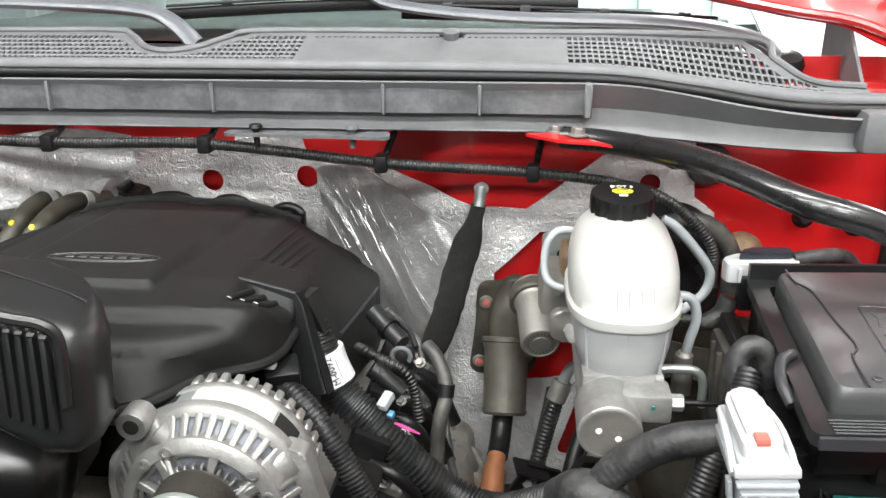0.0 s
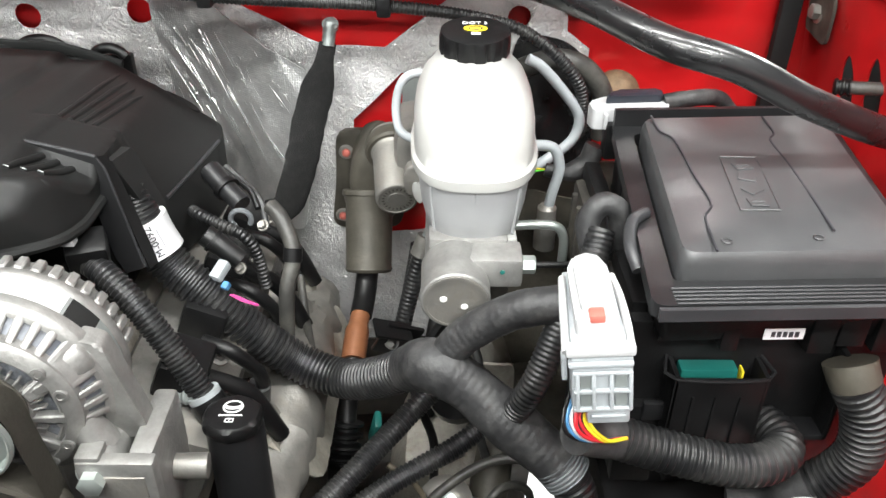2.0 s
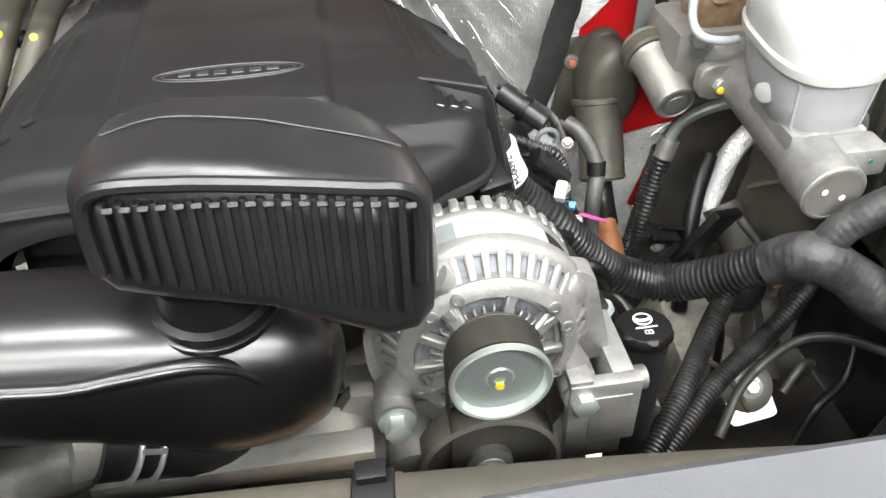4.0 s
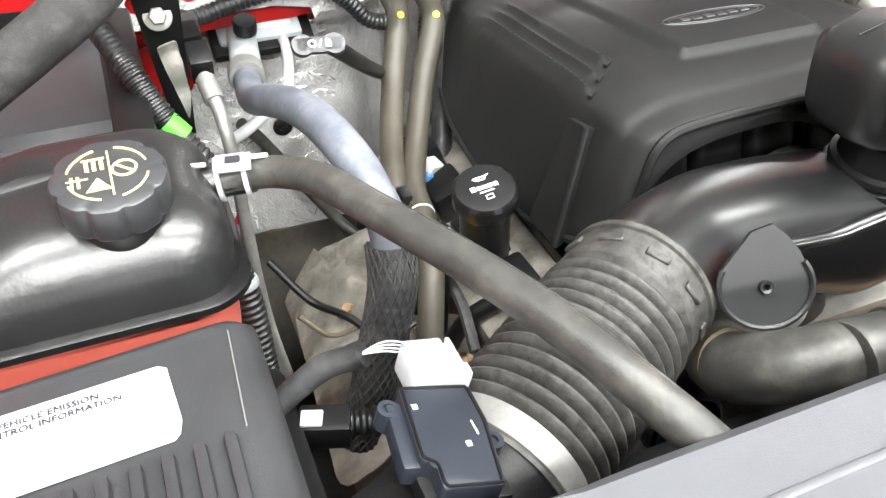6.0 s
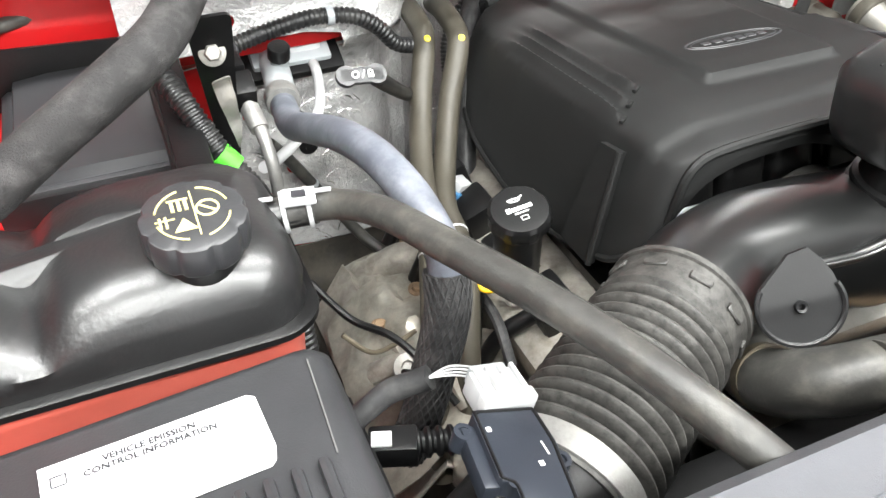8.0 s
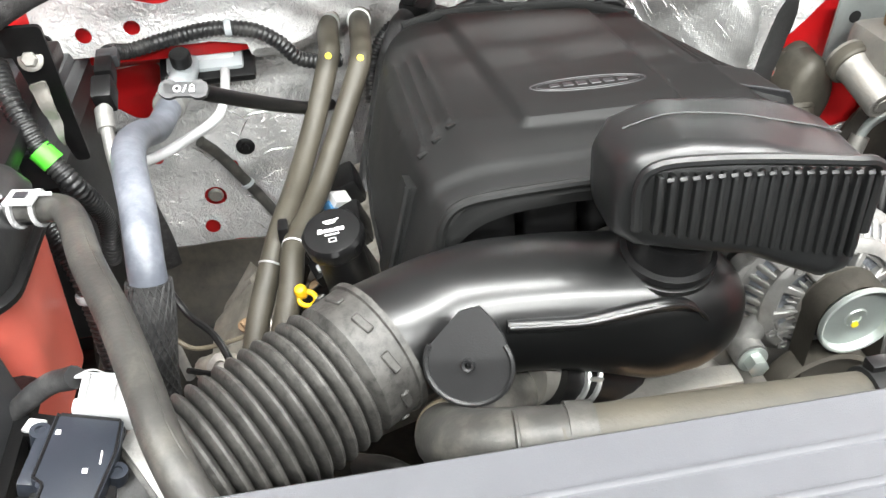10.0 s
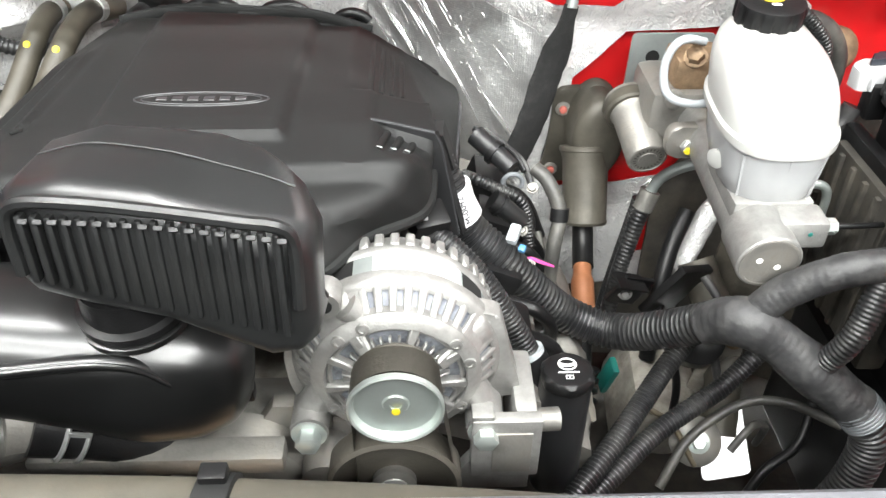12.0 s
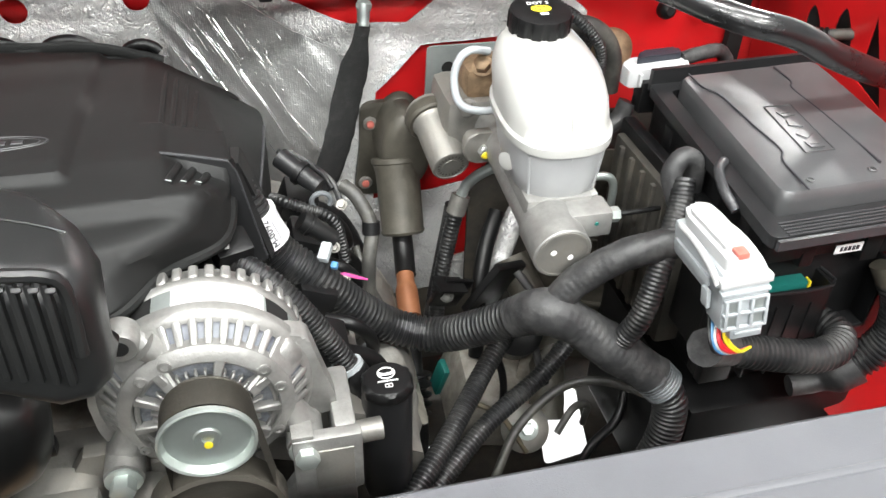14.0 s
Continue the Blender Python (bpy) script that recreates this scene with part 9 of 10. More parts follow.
def oil_cap():
    n = thing("oil_filler_neck", "black oil filler neck with a printed screw cap", "filler neck", (-0.292, 0.71, 1.05))
    cm = Matrix.Translation((-0.295, 0.704, 1.172)) @ Matrix.Rotation(radians(14), 4, "X") @ Matrix.Rotation(radians(-8), 4, "Y")
    t = part("cap", lathe([(0.024, -0.006), (0.0300, -0.002), (0.0315, 0.002), (0.0315, 0.015), (0.029, 0.019), (0.025, 0.0195), (0.01, 0.0197)], cm, 80, lambda a, r, h: r * (1 + (0.035 * (1 if math.cos(a * 8) > 0.2 else 0) if r > 0.028 and h < 0.017 else 0))), BLACK, n, "black cap with white printed marks")
    for w, h, x, y in ((0.0050, 0.0058, -0.0120, 0.0005), (0.0046, 0.0044, -0.0060, 0.0), (0.0044, 0.0044, -0.0005, 0.0), (0.0050, 0.0044, 0.0050, 0.0), (0.0046, 0.0044, 0.0108, 0.0), (0.015, 0.0015, 0.0, -0.0056)):
        part("print_bar", box((w, h, 0.0004), 0, cm @ Matrix.Translation((x, y, 0.0199))), WHITEINK, t, smooth=False)
    part("can_print", tube([tuple(cm @ V(p)) for p in ((-0.008, 0.0125, 0.0200), (-0.0045, 0.0095, 0.0200), (0.0035, 0.0095, 0.0200), (0.0045, 0.012, 0.0200), (0.009, 0.0145, 0.0200), (0.0045, 0.0128, 0.0200), (-0.004, 0.0128, 0.0200), (-0.008, 0.0125, 0.0200))], 0.0008, 5, 0.002), WHITEINK, t)
    for (w, h, x, y) in ((0.007, 0.0008, 0, -0.0105), (0.007, 0.0008, 0, -0.0150), (0.0008, 0.005, -0.0035, -0.0127), (0.0008, 0.005, 0.0035, -0.0127)):
        part("book_print", box((w, h, 0.0004), 0, cm @ Matrix.Translation((x, y, 0.0199))), WHITEINK, t, smooth=False)
    part("neck", lathe([(0.030, -0.13), (0.026, -0.10), (0.0255, -0.01), (0.027, 0.0)], cm @ Matrix.Translation((0, 0, -0.004)), 28), BLACK, n)
    d = thing("dipstick", "yellow handle of the oil dipstick", "dipstick", (-0.342, 0.69, 0.93))
    part("knob", lathe([(0.004, -0.014), (0.006, -0.010), (0.007, -0.003), (0.0068, 0.003), (0.005, 0.006), (0.002, 0.007)], axis((-0.339, 0.697, 1.118), (-0.1, -0.4, 0.9)), 18), DIPSTICK, d)
    dm = axis((-0.333, 0.692, 1.110), (-0.25, -0.75, 0.6))
    part("ring", tube([tuple(dm @ V((0.0098 * math.cos(2 * math.pi * k / 24), 0.0075 * math.sin(2 * math.pi * k / 24), 0))) for k in range(25)], 0.0030, 10, 0.003), DIPSTICK, d)
    part("tube", tube([(-0.339, 0.70, 1.108), (-0.342, 0.698, 1.03), (-0.345, 0.69, 0.93)], 0.006, 10, 0.01), BLACK, d)
    w = thing("injector_plug", "small white and blue wiring plug by the oil cap", "plug", (-0.286, 0.86, 1.11))
    part("body", box((0.024, 0.020, 0.016), 0.002, pose(-0.286, 0.870, 1.110, 20, 20, 30)), OFFWHITE, w)
    part("end", box((0.010, 0.018, 0.014), 0.002, pose(-0.297, 0.862, 1.104, 20, 20, 30)), BLUEWIRE, w, "blue end")
    part("wire", tube([(-0.299, 0.86, 1.103), (-0.312, 0.85, 1.10), (-0.318, 0.85, 1.085)], 0.0016, 6, 0.003), PINKWIRE, w)


# ---- front: radiator pipe and hose ----
def front_pipes():
    t = thing("radiator_pipe", "dusty taupe hose lying behind the radiator cover", "hose", (0.1, 0.35, 1.26))
    part("pipe", tube([(-0.160, 0.362, 1.234), (-0.08, 0.357, 1.236), (0.05, 0.350, 1.238), (0.2, 0.338, 1.240), (0.36, 0.32, 1.240), (0.55, 0.295, 1.24)], 0.0245, 24, 0.012), TAUPE, t)
    c = part("clip", lathe([(0.0255, -0.011), (0.0275, -0.010), (0.0275, 0.010), (0.0255, 0.011)], axis((0.066, 0.3495, 1.238), (1, -0.07, 0)), 28), COVER, t, "dark plastic hose clip")
    part("clip_tab", box((0.016, 0.012, 0.010), 0.002, pose(0.066, 0.361, 1.265)), BLACK, c)
    for x, w in ((-0.145, 0.02), (-0.19, 0.003)):
        part("sleeve_ring", lathe([(0.0255, -w / 2), (0.0275, -w / 2 + 0.0005), (0.0275, w / 2 - 0.0005), (0.0255, w / 2)], axis((x, 0.363, 1.233), (1, -0.12, 0.0)), 28), HOSE, t)
    h = thing("upper_radiator_hose", "dark rubber upper radiator hose with an elbow", "hose", (-0.2, 0.42, 1.2))
    part("hose", tube([(-0.150, 0.362, 1.234), (-0.185, 0.370, 1.230), (-0.215, 0.385, 1.218), (-0.228, 0.413, 1.195), (-0.215, 0.447, 1.168), (-0.185, 0.48, 1.145), (-0.14, 0.51, 1.13)], 0.0258, 24, 0.006), HOSE, h)
    part("tan_ring", lathe([(0.0262, -0.007), (0.028, -0.005), (0.028, 0.005), (0.0262, 0.007)], axis((-0.224, 0.425, 1.186), (0.2, 0.75, -0.6)), 26), TAN, h, "stained tan hose end")
    s = thing("thermostat_housing", "cast thermostat housing with a wire hose clamp", "thermostat housing", (-0.1, 0.53, 1.12))
    part("body", lathe([(0.034, 0), (0.035, 0.03), (0.042, 0.04), (0.042, 0.06)], axis((-0.15, 0.508, 1.150), (0.8, 0.5, -0.3)), 28), ALUDARK, s)
    part("dark_hose", tube([(-0.125, 0.505, 1.145), (-0.08, 0.52, 1.12), (-0.03, 0.53, 1.08)], 0.028, 18, 0.01), BLACK, s)
    m = axis((-0.098, 0.512, 1.132), (0.8, 0.3, -0.5))
    for dz in (-0.008, 0.008):
        part("clamp_wire", lathe([(0.0285, -0.0018), (0.0305, 0), (0.0285, 0.0018)], m @ Matrix.Translation((0, 0, dz)), 28), STEEL, s)
    for k in range(5):
        a = radians(30 + 30 * k)
        part("clamp_bar", box((0.003, 0.004, 0.018), 0.001, m @ Matrix.Translation((0.0295 * math.cos(a), 0.0295 * math.sin(a), 0))), STEEL, s)
    w = thing("washer_cap", "light grey washer fluid cap with a windscreen symbol", "cap", (0.69, 0.335, 1.2))
    cm = Matrix.Translation((0.688, 0.333, 1.258)) @ Matrix.Rotation(radians(6), 4, "X")
    cap = part("cap", lathe([(0.020, -0.06), (0.026, -0.015), (0.033, -0.008), (0.034, 0.0), (0.032, 0.004), (0.012, 0.006), (0.002, 0.0062)], cm, 40), WASHER, w)
    part("symbol", tube([tuple(cm @ V(p)) for p in ((-0.012, -0.010, 0.0064), (-0.018, 0.006, 0.0064), (-0.010, 0.012, 0.0064), (0.0, 0.0135, 0.0064), (0.010, 0.012, 0.0064), (0.018, 0.006, 0.0064), (0.012, -0.010, 0.0064))], 0.0011, 6, 0.003), FAINT, cap)
    part("symbol", tube([tuple(cm @ V((0.012 - 0.024 * k / 6, -0.010 - 0.003 * math.sin(math.pi * k / 6), 0.0064))) for k in range(7)], 0.0011, 6, 0.003), FAINT, cap)
    part("symbol", tube([tuple(cm @ V(p)) for p in ((-0.004, -0.012, 0.0064), (0.002, -0.004, 0.0064), (0.010, 0.003, 0.0064))], 0.0010, 6, 0.003), FAINT, cap)
    for k in range(6):
        a = radians(20 + 28 * k)
        part("spray_mark", box((0.0045, 0.0014, 0.0006), 0, cm @ Matrix.Translation((0.008 * math.cos(a), -0.002 + 0.009 * math.sin(a), 0.0064)) @ Matrix.Rotation(a, 4, "Z")), FAINT, cap, smooth=False)


# ---- engine and clutter low in the bay ----
def lower_engine():
    e = thing("engine_block", "stained cast engine block under the cover", "engine", (0, 0.8, 0.7))
    part("block", boxat(-0.19, 0.19, 0.60, 1.08, 0.68, 1.08, 0.02), ENGINE, e)
    part("front_cover", boxat(-0.17, 0.20, 0.545, 0.61, 0.72, 1.09, 0.025), ALUDARK, e)
    part("water_pump", lathe([(0.07, 0), (0.066, 0.03), (0.04, 0.05)], axis((0.02, 0.55, 1.03), (0, -1, 0)), 28), ALUDARK, e)
    for x in (-0.12, 0.10):
        part("boss", lathe([(0.022, 0), (0.02, 0.04)], axis((x, 0.545, 1.06), (0, -1, 0)), 18), ALUDARK, e)
    for s, x in ((-1, -0.255), (1, 0.245)):
        v = thing("valve_cover", "dull cast aluminium valve cover with ignition coils", "valve cover", (x, 0.8, 1.0), group="valve covers")
        part("cover", box((0.11, 0.42, 0.085), 0.02, pose(x, 0.80, 1.035, 0, s * 22, 0)), ENGINE if s < 0 else ALUDARK, v)
        for k in range(4):
            y = 0.66 + k * 0.09
            part("coil", box((0.045, 0.055, 0.05), 0.008, pose(x + s * 0.02, y, 1.085, 0, s * 22, 0)), BLACK, v)
            part("boot", tube([(x + s * 0.04, y, 1.08), (x + s * 0.075, y + 0.01, 1.05), (x + s * 0.10, y + 0.015, 0.99)], 0.0095, 10, 0.01), BLACK, v)
            part("bolt", hexbolt((x + s * 0.045, y + 0.035, 1.075), (s * 0.4, -0.3, 0.8), 0.006, 0.006), ALUDARK, v)
    m = thing("exhaust_manifold", "heat-stained exhaust manifold low beside the engine", "exhaust manifold", (-0.38, 0.8, 0.9))
    part("log", tube([(-0.37, 0.58, 0.94), (-0.38, 0.70, 0.955), (-0.385, 0.85, 0.945), (-0.38, 0.98, 0.90)], 0.042, 16, 0.02, rough=0.25), ENGINE, m)
    for k in range(4):
        part("runner", tube([(-0.30, 0.63 + k * 0.09, 0.97), (-0.345, 0.64 + k * 0.09, 0.98), (-0.38, 0.66 + k * 0.09, 0.955)], 0.026, 12, 0.01, rough=0.15), ENGINE, m)
        part("bolt", hexbolt((-0.33, 0.665 + k * 0.09, 0.995), (-0.4, -0.4, 0.8), 0.008, 0.007), RUST, m)
    part("heat_shield", sheet(rounded([(-0.47, 0.60), (-0.40, 0.60), (-0.40, 0.95), (-0.47, 0.95)], 0.02), lambda u, v: V((u, v, 0.965 - 1.2 * abs(u + 0.42) + 0.012 * noise.noise(V((u * 25, v * 25, 0))))), 0.02, thick=0.002), ENGINE, m)
    m2 = thing("exhaust_manifold", "bright heat-shielded exhaust manifold beside the steering shaft", "exhaust manifold", (0.33, 0.8, 0.9))
    part("log", tube([(0.325, 0.62, 0.94), (0.335, 0.72, 0.955), (0.335, 0.85, 0.955), (0.33, 0.98, 0.93)], 0.040, 16, 0.015, rough=0.3), ALUDARK, m2)
    for k in range(3):
        part("runner", tube([(0.26, 0.68 + k * 0.1, 1.00), (0.30, 0.69 + k * 0.1, 1.0), (0.335, 0.70 + k * 0.1, 0.96)], 0.027, 12, 0.01, rough=0.2), ALUDARK, m2)
    for k, y in enumerate((0.70, 0.80, 0.90)):
        w = thing("spark_plug_lead", "short black spark plug lead", "lead", (0.29, y, 1.06), group="spark plug leads")
        part("lead", tube([(0.275, y, 1.09), (0.305, y - 0.01, 1.085), (0.325, y + 0.005, 1.04), (0.315, y + 0.015, 0.985)], 0.0075, 10, 0.008), BLACK, w)
        part("boot", tube([(0.322, y + 0.006, 1.03), (0.314, y + 0.016, 0.98)], 0.0115, 12, 0.008), TAPE, w)
    # wiring plugs beside the cover
    p = thing("injector_plug", "grey and blue wiring plug with pink leads", "plug", (0.28, 0.76, 1.13))
    part("body", box((0.012, 0.022, 0.011), 0.003, pose(0.284, 0.758, 1.134, 25, 0, -25)), LIGHTGREY, p)
    part("end", box((0.0075, 0.008, 0.007), 0.002, pose(0.292, 0.743, 1.126, 25, 0, -25)), BLUEWIRE, p, "blue end")
    for k, mt in enumerate((PINKWIRE, PINKWIRE, BLACK)):
        part("wire", tube([(0.297 + 0.003 * k, 0.735, 1.121), (0.312, 0.728 + 0.003 * k, 1.118), (0.325, 0.73, 1.112)], 0.0011, 6, 0.003), mt, p)
    part("socket", tube([(0.263, 0.792, 1.156), (0.279, 0.790, 1.143), (0.297, 0.788, 1.127)], lambda u: 0.0118 - 0.0015 * u, 16, 0.005), GLOSS, p)
    part("socket_rib", tube([(0.270, 0.791, 1.1505), (0.273, 0.7905, 1.148)], 0.0132, 16, 0.002), BLACK, p)
    p2 = thing("coil_harness", "black coil wiring with glossy round plugs and grey clips", "wiring", (0.27, 0.88, 1.14))
    part("loom", tube([(0.236, 0.850, 1.150), (0.250, 0.830, 1.156), (0.272, 0.824, 1.148), (0.294, 0.820, 1.138), (0.306, 0.822, 1.115), (0.312, 0.822, 1.07)], 0.0068, 12, rib=0.005, depth=0.0012), CONDUIT, p2)
    part("round_plug", tube([(0.250, 0.888, 1.180), (0.270, 0.868, 1.169), (0.290, 0.850, 1.158)], lambda u: 0.0125 - 0.002 * u, 16, 0.005), RIM, p2, "round coil plug")
    part("plug_collar", tube([(0.268, 0.870, 1.170), (0.273, 0.866, 1.1675)], 0.0148, 16, 0.002), BLACK, p2)
    part("wire", tube([(0.248, 0.900, 1.182), (0.268, 0.890, 1.174), (0.294, 0.874, 1.163), (0.305, 0.856, 1.150)], 0.0034, 8, 0.004), BLACK, p2)
    part("wire", tube([(0.262, 0.905, 1.176), (0.286, 0.888, 1.164), (0.306, 0.868, 1.152), (0.315, 0.846, 1.130)], 0.0040, 8, 0.004), TAPE, p2)
    part("clip", tube([(0.290 + 0.011 * math.cos(a), 0.838, 1.147 + 0.011 * math.sin(a)) for a in [k * 0.42 - 0.6 for k in range(12)]], 0.0030, 8, 0.003), CLAMPGREY, p2, "grey open clip")
    for q in ((0.313, 0.838, 1.139), (0.297, 0.786, 1.118), (0.304, 0.758, 1.094)):
        part("bolt", hexbolt(q, (-0.2, -0.7, 0.7), 0.005, 0.006, 1.3), ALUDARK, p2)
    lb2 = thing("breather_hose", "dull brown rubber hose beside the coil plugs", "hose", (0.33, 0.82, 1.1))
    part("hose", tube([(0.318, 0.862, 1.150), (0.332, 0.846, 1.142), (0.345, 0.826, 1.112), (0.338, 0.806, 1.075), (0.335, 0.795, 1.02)], 0.0088, 14, 0.006, rough=0.05), HOSE, lb2)
    part("cuff", tube([(0.345, 0.828, 1.118), (0.344, 0.822, 1.104)], 0.0105, 14, 0.004), BLACK, lb2)
    # alternator plug
    p3 = thing("alternator_plug", "black alternator wiring plug", "plug", (0.19, 0.68, 1.2))
    part("body", box((0.035, 0.03, 0.028), 0.004, pose(0.192, 0.688, 1.203, 20, 0, 20)), BLACK, p3)
    part("tab", box((0.012, 0.010, 0.006), 0.001, pose(0.186, 0.672, 1.222)), OFFWHITE, p3)
    # dark mass under everything
    f = thing("frame_rail", "dusty steel frame rail low in the bay", "frame rail", (0.76, 0.6, 0.7), group="frame rails")
    part("rail", tube([(0.76, 0.30, 0.76), (0.765, 0.70, 0.78), (0.76, 1.05, 0.82)], 0.055, 8, 0.05), OLIVE, f)
    copy_thing(f, pose(-0.62, 0.6, 0.7))
    g = thing("steering_gear", "grimy steering gear and brackets", "steering gear", (0.5, 0.8, 0.8))
    part("box", box((0.10, 0.14, 0.10), 0.02, pose(0.50, 0.83, 0.80, 10, 15, 0)), ENGINE, g)
    part("arm", tube([(0.55, 0.90, 0.98), (0.58, 0.82, 0.90), (0.565, 0.74, 0.82)], 0.024, 12, 0.012, rough=0.1), OLIVE, g)
    part("hub", lathe([(0.035, 0), (0.034, 0.03), (0.02, 0.04)], axis((0.528, 0.80, 0.93), (-0.1, -0.6, 0.8)), 22), BLACK, g)
    part("bracket", box((0.06, 0.012, 0.09), 0.003, pose(0.515, 0.86, 0.965, 20, 20, 30)), BLACK, g)
    part("teal_clip", box((0.009, 0.024, 0.052), 0.003, pose(0.428, 0.80, 0.87, 12, 10, 8)), TEAL, g, "teal plastic clip")
    b = thing("black_module", "dusty black ribbed module beside the fuse box", "module", (0.66, 0.75, 1.1))
    part("body", boxat(0.645, 0.675, 0.66, 0.84, 1.02, 1.20, 0.006), GRIMESHADE, b)
    for k in range(6):
        part("rib", boxat(0.640, 0.648, 0.67 + k * 0.028, 0.678 + k * 0.028, 1.025, 1.195, 0.002), GRIMESHADE, b)
    r = thing("cooler_hose", "brown rubber hose low in the bay", "hose", (0.6, 0.7, 0.9))
    part("hose", tube([(0.66, 0.66, 0.93), (0.61, 0.69, 0.935), (0.56, 0.70, 0.925), (0.50, 0.68, 0.89), (0.46, 0.64, 0.85)], 0.0058, 12, 0.01), HOSE, r)
    part("fitting", tube([(0.50, 0.695, 0.93), (0.53, 0.70, 0.945)], 0.009, 12, rib=0.004, depth=0.0015), ALUDARK, r)
    s = thing("splash_shield", "black plastic splash shield under the engine bay", "splash shield", (0, 0.6, 0.6), kind="structure")
    part("sheet", sheet([(-0.98, 0.02), (1.0, 0.02), (1.0, 1.25), (-0.98, 1.25)], lambda u, v: V((u, v, 0.60 + 0.02 * noise.noise(V((u * 6, v * 6, 0))))), 0.06, [rounded([(0.618, 0.83), (0.695, 0.835), (0.735, 0.99), (0.658, 1.00)], 0.012), rounded([(0.38, 0.80), (0.44, 0.80), (0.45, 0.90), (0.39, 0.90)], 0.015)], thick=0.003), GRIMESHADE, s)
    # near-black sheet put in for the shade under the firewall
    part("rear_drop", sheet([(-0.98, 0.58), (0.98, 0.58), (0.98, 0.82), (-0.98, 0.82)], lambda u, v: V((u, 1.235, v)), 0.1, thick=0.003), GAPSHADE, s)
    k = thing("fan_shroud", "black plastic fan shroud behind the radiator", "fan shroud", (0, 0.36, 0.7))
    part("shroud", boxat(-0.42, 0.62, 0.30, 0.40, 0.65, 1.17, 0.02), BLACK, k)
    # idler below the bellows
    i = thing("idler_pulley", "dusty idler pulley with a bright hex bolt", "pulley", (-0.21, 0.47, 1.05))
    part("wheel", lathe([(0.012, -0.012), (0.036, -0.012), (0.038, -0.008), (0.038, 0.010), (0.034, 0.012), (0.026, 0.006), (0.012, 0.006)], axis((-0.205, 0.475, 1.055), (0, -1, 0.1)), 30), BLACK, i)
    part("bolt", hexbolt((-0.205, 0.469, 1.056), (0, -1, 0.1), 0.010, 0.008, 1.5), ALU, i)
    j = thing("cooler_line", "brown rubber line curving past the idler pulley", "hose", (-0.28, 0.42, 1.1))
    part("hose", tube([(-0.30, 0.46, 1.12), (-0.27, 0.44, 1.13), (-0.23, 0.41, 1.115), (-0.18, 0.39, 1.08)], 0.0095, 12, 0.008), HOSE, j)
    q = thing("throttle_clutter", "stained aluminium brackets under the intake duct", "bracket", (0, 0.5, 1.1))
    part("bar", boxat(-0.14, 0.07, 0.495, 0.52, 1.085, 1.105, 0.004), ALUDARK, q)
    part("bar", boxat(-0.05, 0.09, 0.46, 0.49, 1.06, 1.085, 0.004), RUST, q)


def passenger_clutter():
    """Stained shields, wires and fittings seen between the hoses beside the engine."""
    t = thing("exhaust_shield", "crumpled heat-stained exhaust shield", "heat shield", (-0.43, 0.72, 0.98))

    def lay(u, v):
        d = 0.016 * noise.noise(V((u * 22, v * 22, 0))) + 0.006 * noise.noise(V((u * 70, v * 70, 2)))
        return V((u, v, 1.005 - 0.9 * max(0, -0.40 - u) - 0.6 * max(0, u + 0.37) + d))
    part("plate", sheet(rounded([(-0.49, 0.60), (-0.31, 0.60), (-0.315, 0.86), (-0.47, 0.88)], 0.03), lay, 0.010, thick=0.002), SHIELD, t)
    for x, y in ((-0.45, 0.64), (-0.37, 0.70), (-0.42, 0.80), (-0.36, 0.83)):
        part("bolt", hexbolt((x, y, lay(x, y).z + 0.002), (0, -0.2, 1), 0.007, 0.006), RUST, t)
    b = thing("cast_bracket", "dusty cast bracket beside the exhaust shield", "bracket", (-0.42, 0.66, 1.03))
    part("arm", tube([(-0.46, 0.70, 1.02), (-0.43, 0.68, 1.045), (-0.40, 0.66, 1.04), (-0.385, 0.63, 1.01)], lambda u: 0.013 - 0.004 * u, 10, 0.006, rough=0.12), ENGINE, b)
    part("boss", lathe([(0.016, 0), (0.015, 0.012), (0.007, 0.013), (0.006, 0.008)], axis((-0.432, 0.672, 1.045), (-0.2, -0.6, 0.8)), 18), ALUDARK, b)
    for pts, r, mt in (([(-0.50, 0.78, 1.10), (-0.47, 0.74, 1.07), (-0.44, 0.70, 1.07), (-0.42, 0.66, 1.06), (-0.40, 0.62, 1.03)], 0.0042, BLACK),
                       ([(-0.49, 0.70, 1.09), (-0.465, 0.69, 1.065), (-0.435, 0.705, 1.05), (-0.405, 0.72, 1.045)], 0.0028, TAN),
                       ([(-0.455, 0.62, 1.10), (-0.43, 0.635, 1.075), (-0.41, 0.655, 1.07), (-0.385, 0.665, 1.075)], 0.0032, BLACK),
                       ([(-0.34, 0.62, 1.06), (-0.335, 0.66, 1.08), (-0.33, 0.70, 1.075), (-0.325, 0.75, 1.06)], 0.006, TAPE)):
        w = thing("engine_wire", "thin wire crossing beside the engine", "wire", pts[0], group="engine wires")
        part("wire", tube(pts, r, 8, 0.005), mt, w)
    for x, y, z in ((-0.315, 0.755, 1.095), (-0.32, 0.80, 1.085)):
        c = thing("coil_plug", "black coil plug with a grey lock", "plug", (x, y, z), group="coil plugs")
        part("body", box((0.022, 0.03, 0.018), 0.003, pose(x, y, z, 10, -20, 15)), BLACK, c)
        part("lock", box((0.012, 0.010, 0.004), 0.001, pose(x, y - 0.006, z + 0.010, 10, -20, 15)), LIGHTGREY, c)


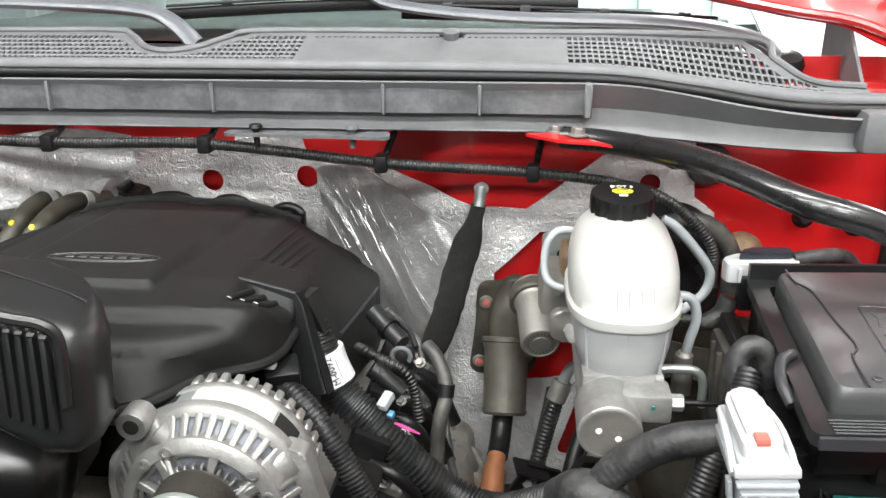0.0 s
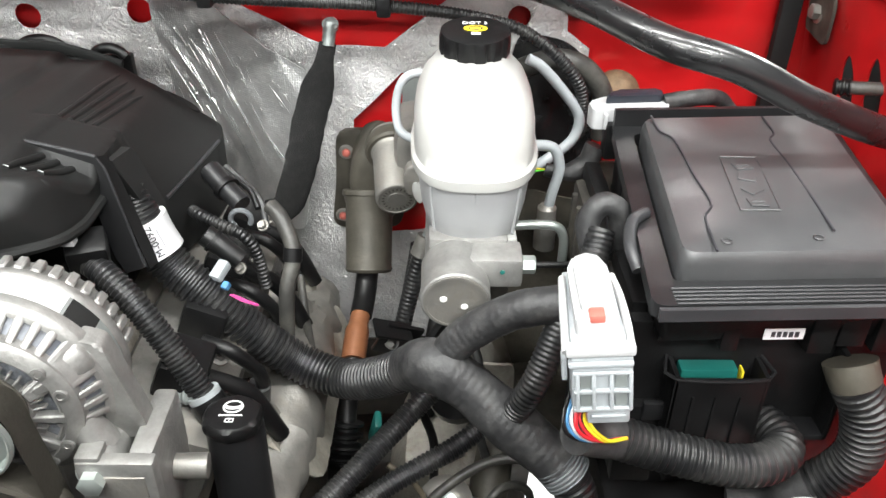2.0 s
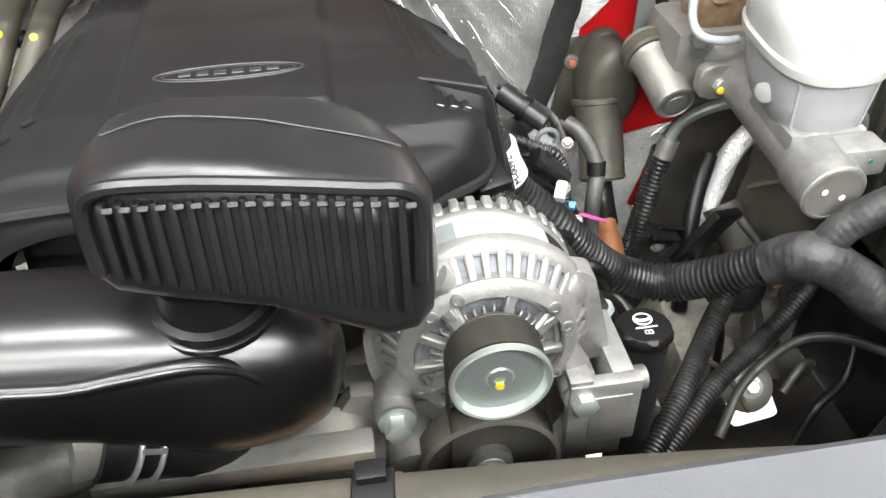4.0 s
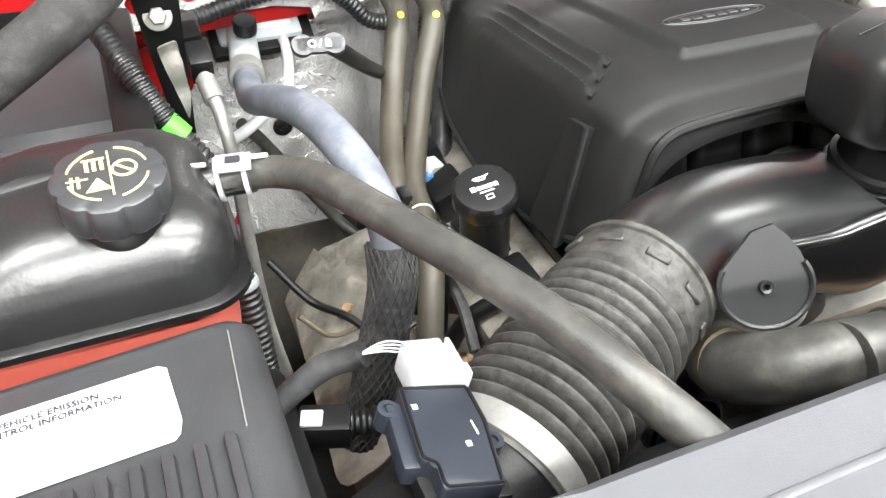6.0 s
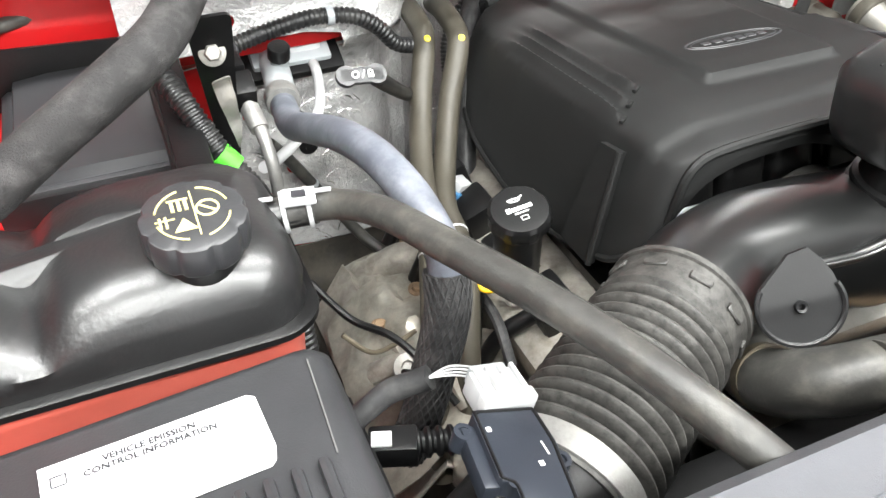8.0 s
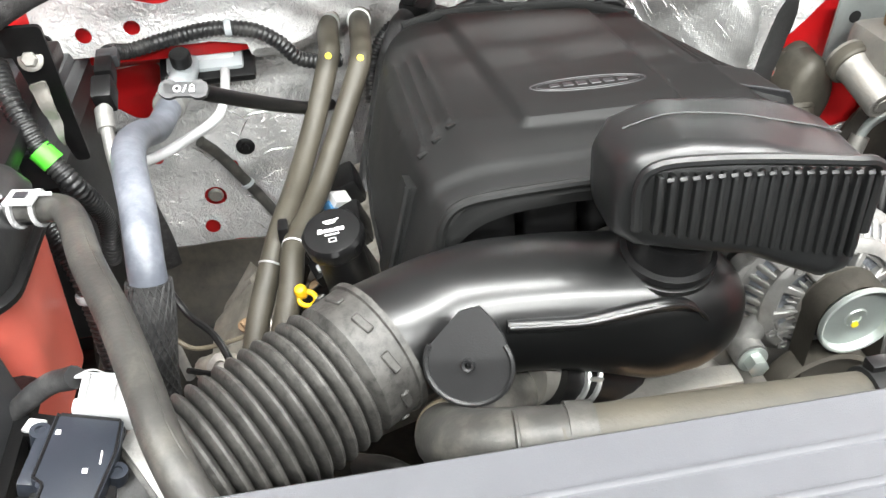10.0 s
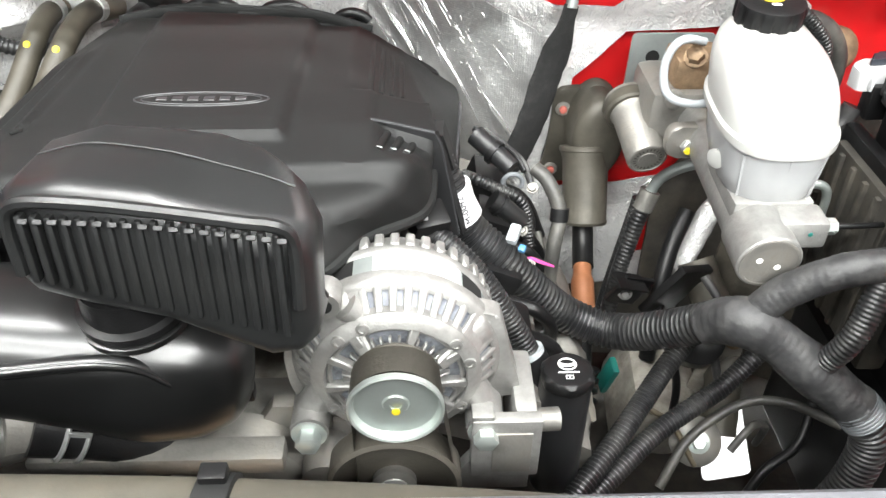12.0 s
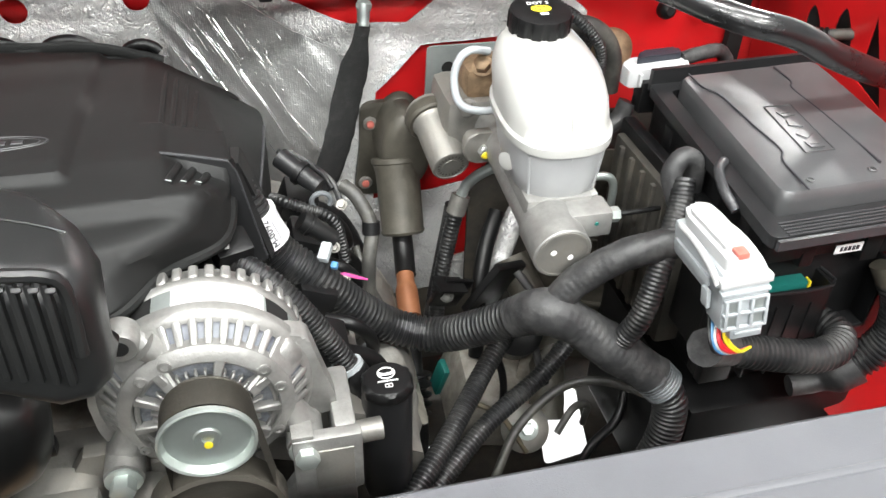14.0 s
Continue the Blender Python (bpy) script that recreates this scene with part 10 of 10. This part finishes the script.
def driver_clutter():
    """Brackets, hoses and wires low beside the steering shaft."""
    t = thing("crossmember_bracket", "olive stained steel bracket standing in the bay", "bracket", (0.57, 0.76, 0.80))
    part("upright", sheet(rounded([(0.535, 0.72), (0.598, 0.72), (0.590, 0.99), (0.550, 0.99)], 0.012), lambda u, v: V((u, 0.80 - 0.10 * (v - 0.85) + 0.3 * abs(u - 0.572), v)), 0.02, thick=0.004), ENGINE, t)
    part("bolt", hexbolt((0.574, 0.785, 0.945), (0, -1, 0.3), 0.008, 0.008), RUST, t)
    h = thing("linkage_hub", "dark hub with a steel nut low in the bay", "hub", (0.50, 0.70, 0.86))
    part("hub", lathe([(0.030, 0), (0.031, 0.012), (0.020, 0.022), (0.010, 0.024)], axis((0.515, 0.70, 0.86), (-0.1, -0.7, 0.7)), 24), ALUDARK, h)
    part("nut", hexbolt((0.5135, 0.684, 0.876), (-0.1, -0.7, 0.7), 0.009, 0.008), ZINC, h)
    for pts, r, mt in (([(0.62, 0.74, 0.80), (0.605, 0.71, 0.87), (0.575, 0.69, 0.895), (0.55, 0.675, 0.87)], 0.0048, HOSE),
                       ([(0.47, 0.78, 0.98), (0.485, 0.755, 0.95), (0.50, 0.75, 0.90), (0.50, 0.74, 0.83)], 0.0052, BLACK),
                       ([(0.53, 0.82, 1.02), (0.55, 0.79, 0.99), (0.545, 0.77, 0.94), (0.56, 0.75, 0.88)], 0.0055, TAPE),
                       ([(0.45, 0.70, 0.92), (0.48, 0.69, 0.90), (0.51, 0.67, 0.85)], 0.0035, TAN),
                       ([(0.66, 0.72, 0.90), (0.64, 0.69, 0.86), (0.60, 0.67, 0.84), (0.57, 0.65, 0.80)], 0.0062, BLACK),
                       ([(0.335, 0.90, 1.03), (0.345, 0.86, 1.0), (0.36, 0.80, 0.98), (0.365, 0.74, 0.93)], 0.005, HOSE)):
        w = thing("bay_line", "thin dark line running low in the bay", "line", pts[0], group="bay lines")
        part("line", tube(pts, r, 10, 0.006), mt, w)
    lw = thing("wheelhouse_liner", "dusty brown felt liner deep beside the brake cylinder", "liner", (0.64, 0.90, 0.80))
    part("liner", sheet(rounded([(0.585, 0.74), (0.76, 0.74), (0.76, 1.13), (0.60, 1.13)], 0.02), lambda u, v: V((u, 0.94 - 0.35 * max(0.0, u - 0.62) + 0.012 * noise.noise(V((u * 14, v * 14, 7))), v)), 0.012, thick=0.004), LINER, lw)
    for z in (0.86, 0.98, 1.08):
        part("crease", tube([(0.60, 0.932, z), (0.64, 0.925, z + 0.008), (0.70, 0.905, z + 0.002), (0.75, 0.885, z + 0.010)], 0.004, 8, 0.01, rough=0.3), LINER, lw)
    m = thing("manifold_shield", "crumpled silver heat shield over the exhaust manifold", "heat shield", (0.345, 0.80, 1.0))

    def lay(u, v):
        d = 0.010 * noise.noise(V((u * 30, v * 20, 5))) + 0.005 * noise.noise(V((u * 80, v * 80, 1)))
        return V((u, v, 0.99 - 1.4 * max(0, u - 0.34) - 0.5 * max(0, 0.33 - u) + d))
    part("plate", sheet(rounded([(0.285, 0.66), (0.385, 0.66), (0.39, 0.95), (0.29, 0.95)], 0.03), lay, 0.009, thick=0.002), SHIELD, m)
    k = thing("sensor_bracket", "black folded bracket with a bare bolt", "bracket", (0.45, 0.85, 0.97))
    part("plate", box((0.05, 0.006, 0.05), 0.002, pose(0.455, 0.86, 0.965, 15, 25, 20)), BLACK, k)
    part("fold", box((0.05, 0.028, 0.005), 0.002, pose(0.450, 0.848, 0.988, 15, 25, 20)), BLACK, k)
    part("bolt", hexbolt((0.448, 0.854, 0.965), (-0.2, -0.9, 0.3), 0.006, 0.006), ALU, k)


passenger_clutter()
driver_clutter()
coolant_tank()
heater_hoses()
ac_lines()
green_loom()
rear_loom()
battery()
oil_cap()
front_pipes()
lower_engine()
brace("cowl_brace", [(-0.50, 0.95, 1.395), (-0.545, 0.85, 1.415), (-0.594, 0.72, 1.415), (-0.64, 0.69, 1.395), (-0.682, 0.68, 1.373), (-0.765, 0.665, 1.325), (-0.84, 0.66, 1.29), (-0.95, 0.67, 1.26)], SLEEVE, 0.0185, "fabric-sleeved tubular brace from cowl to fender")
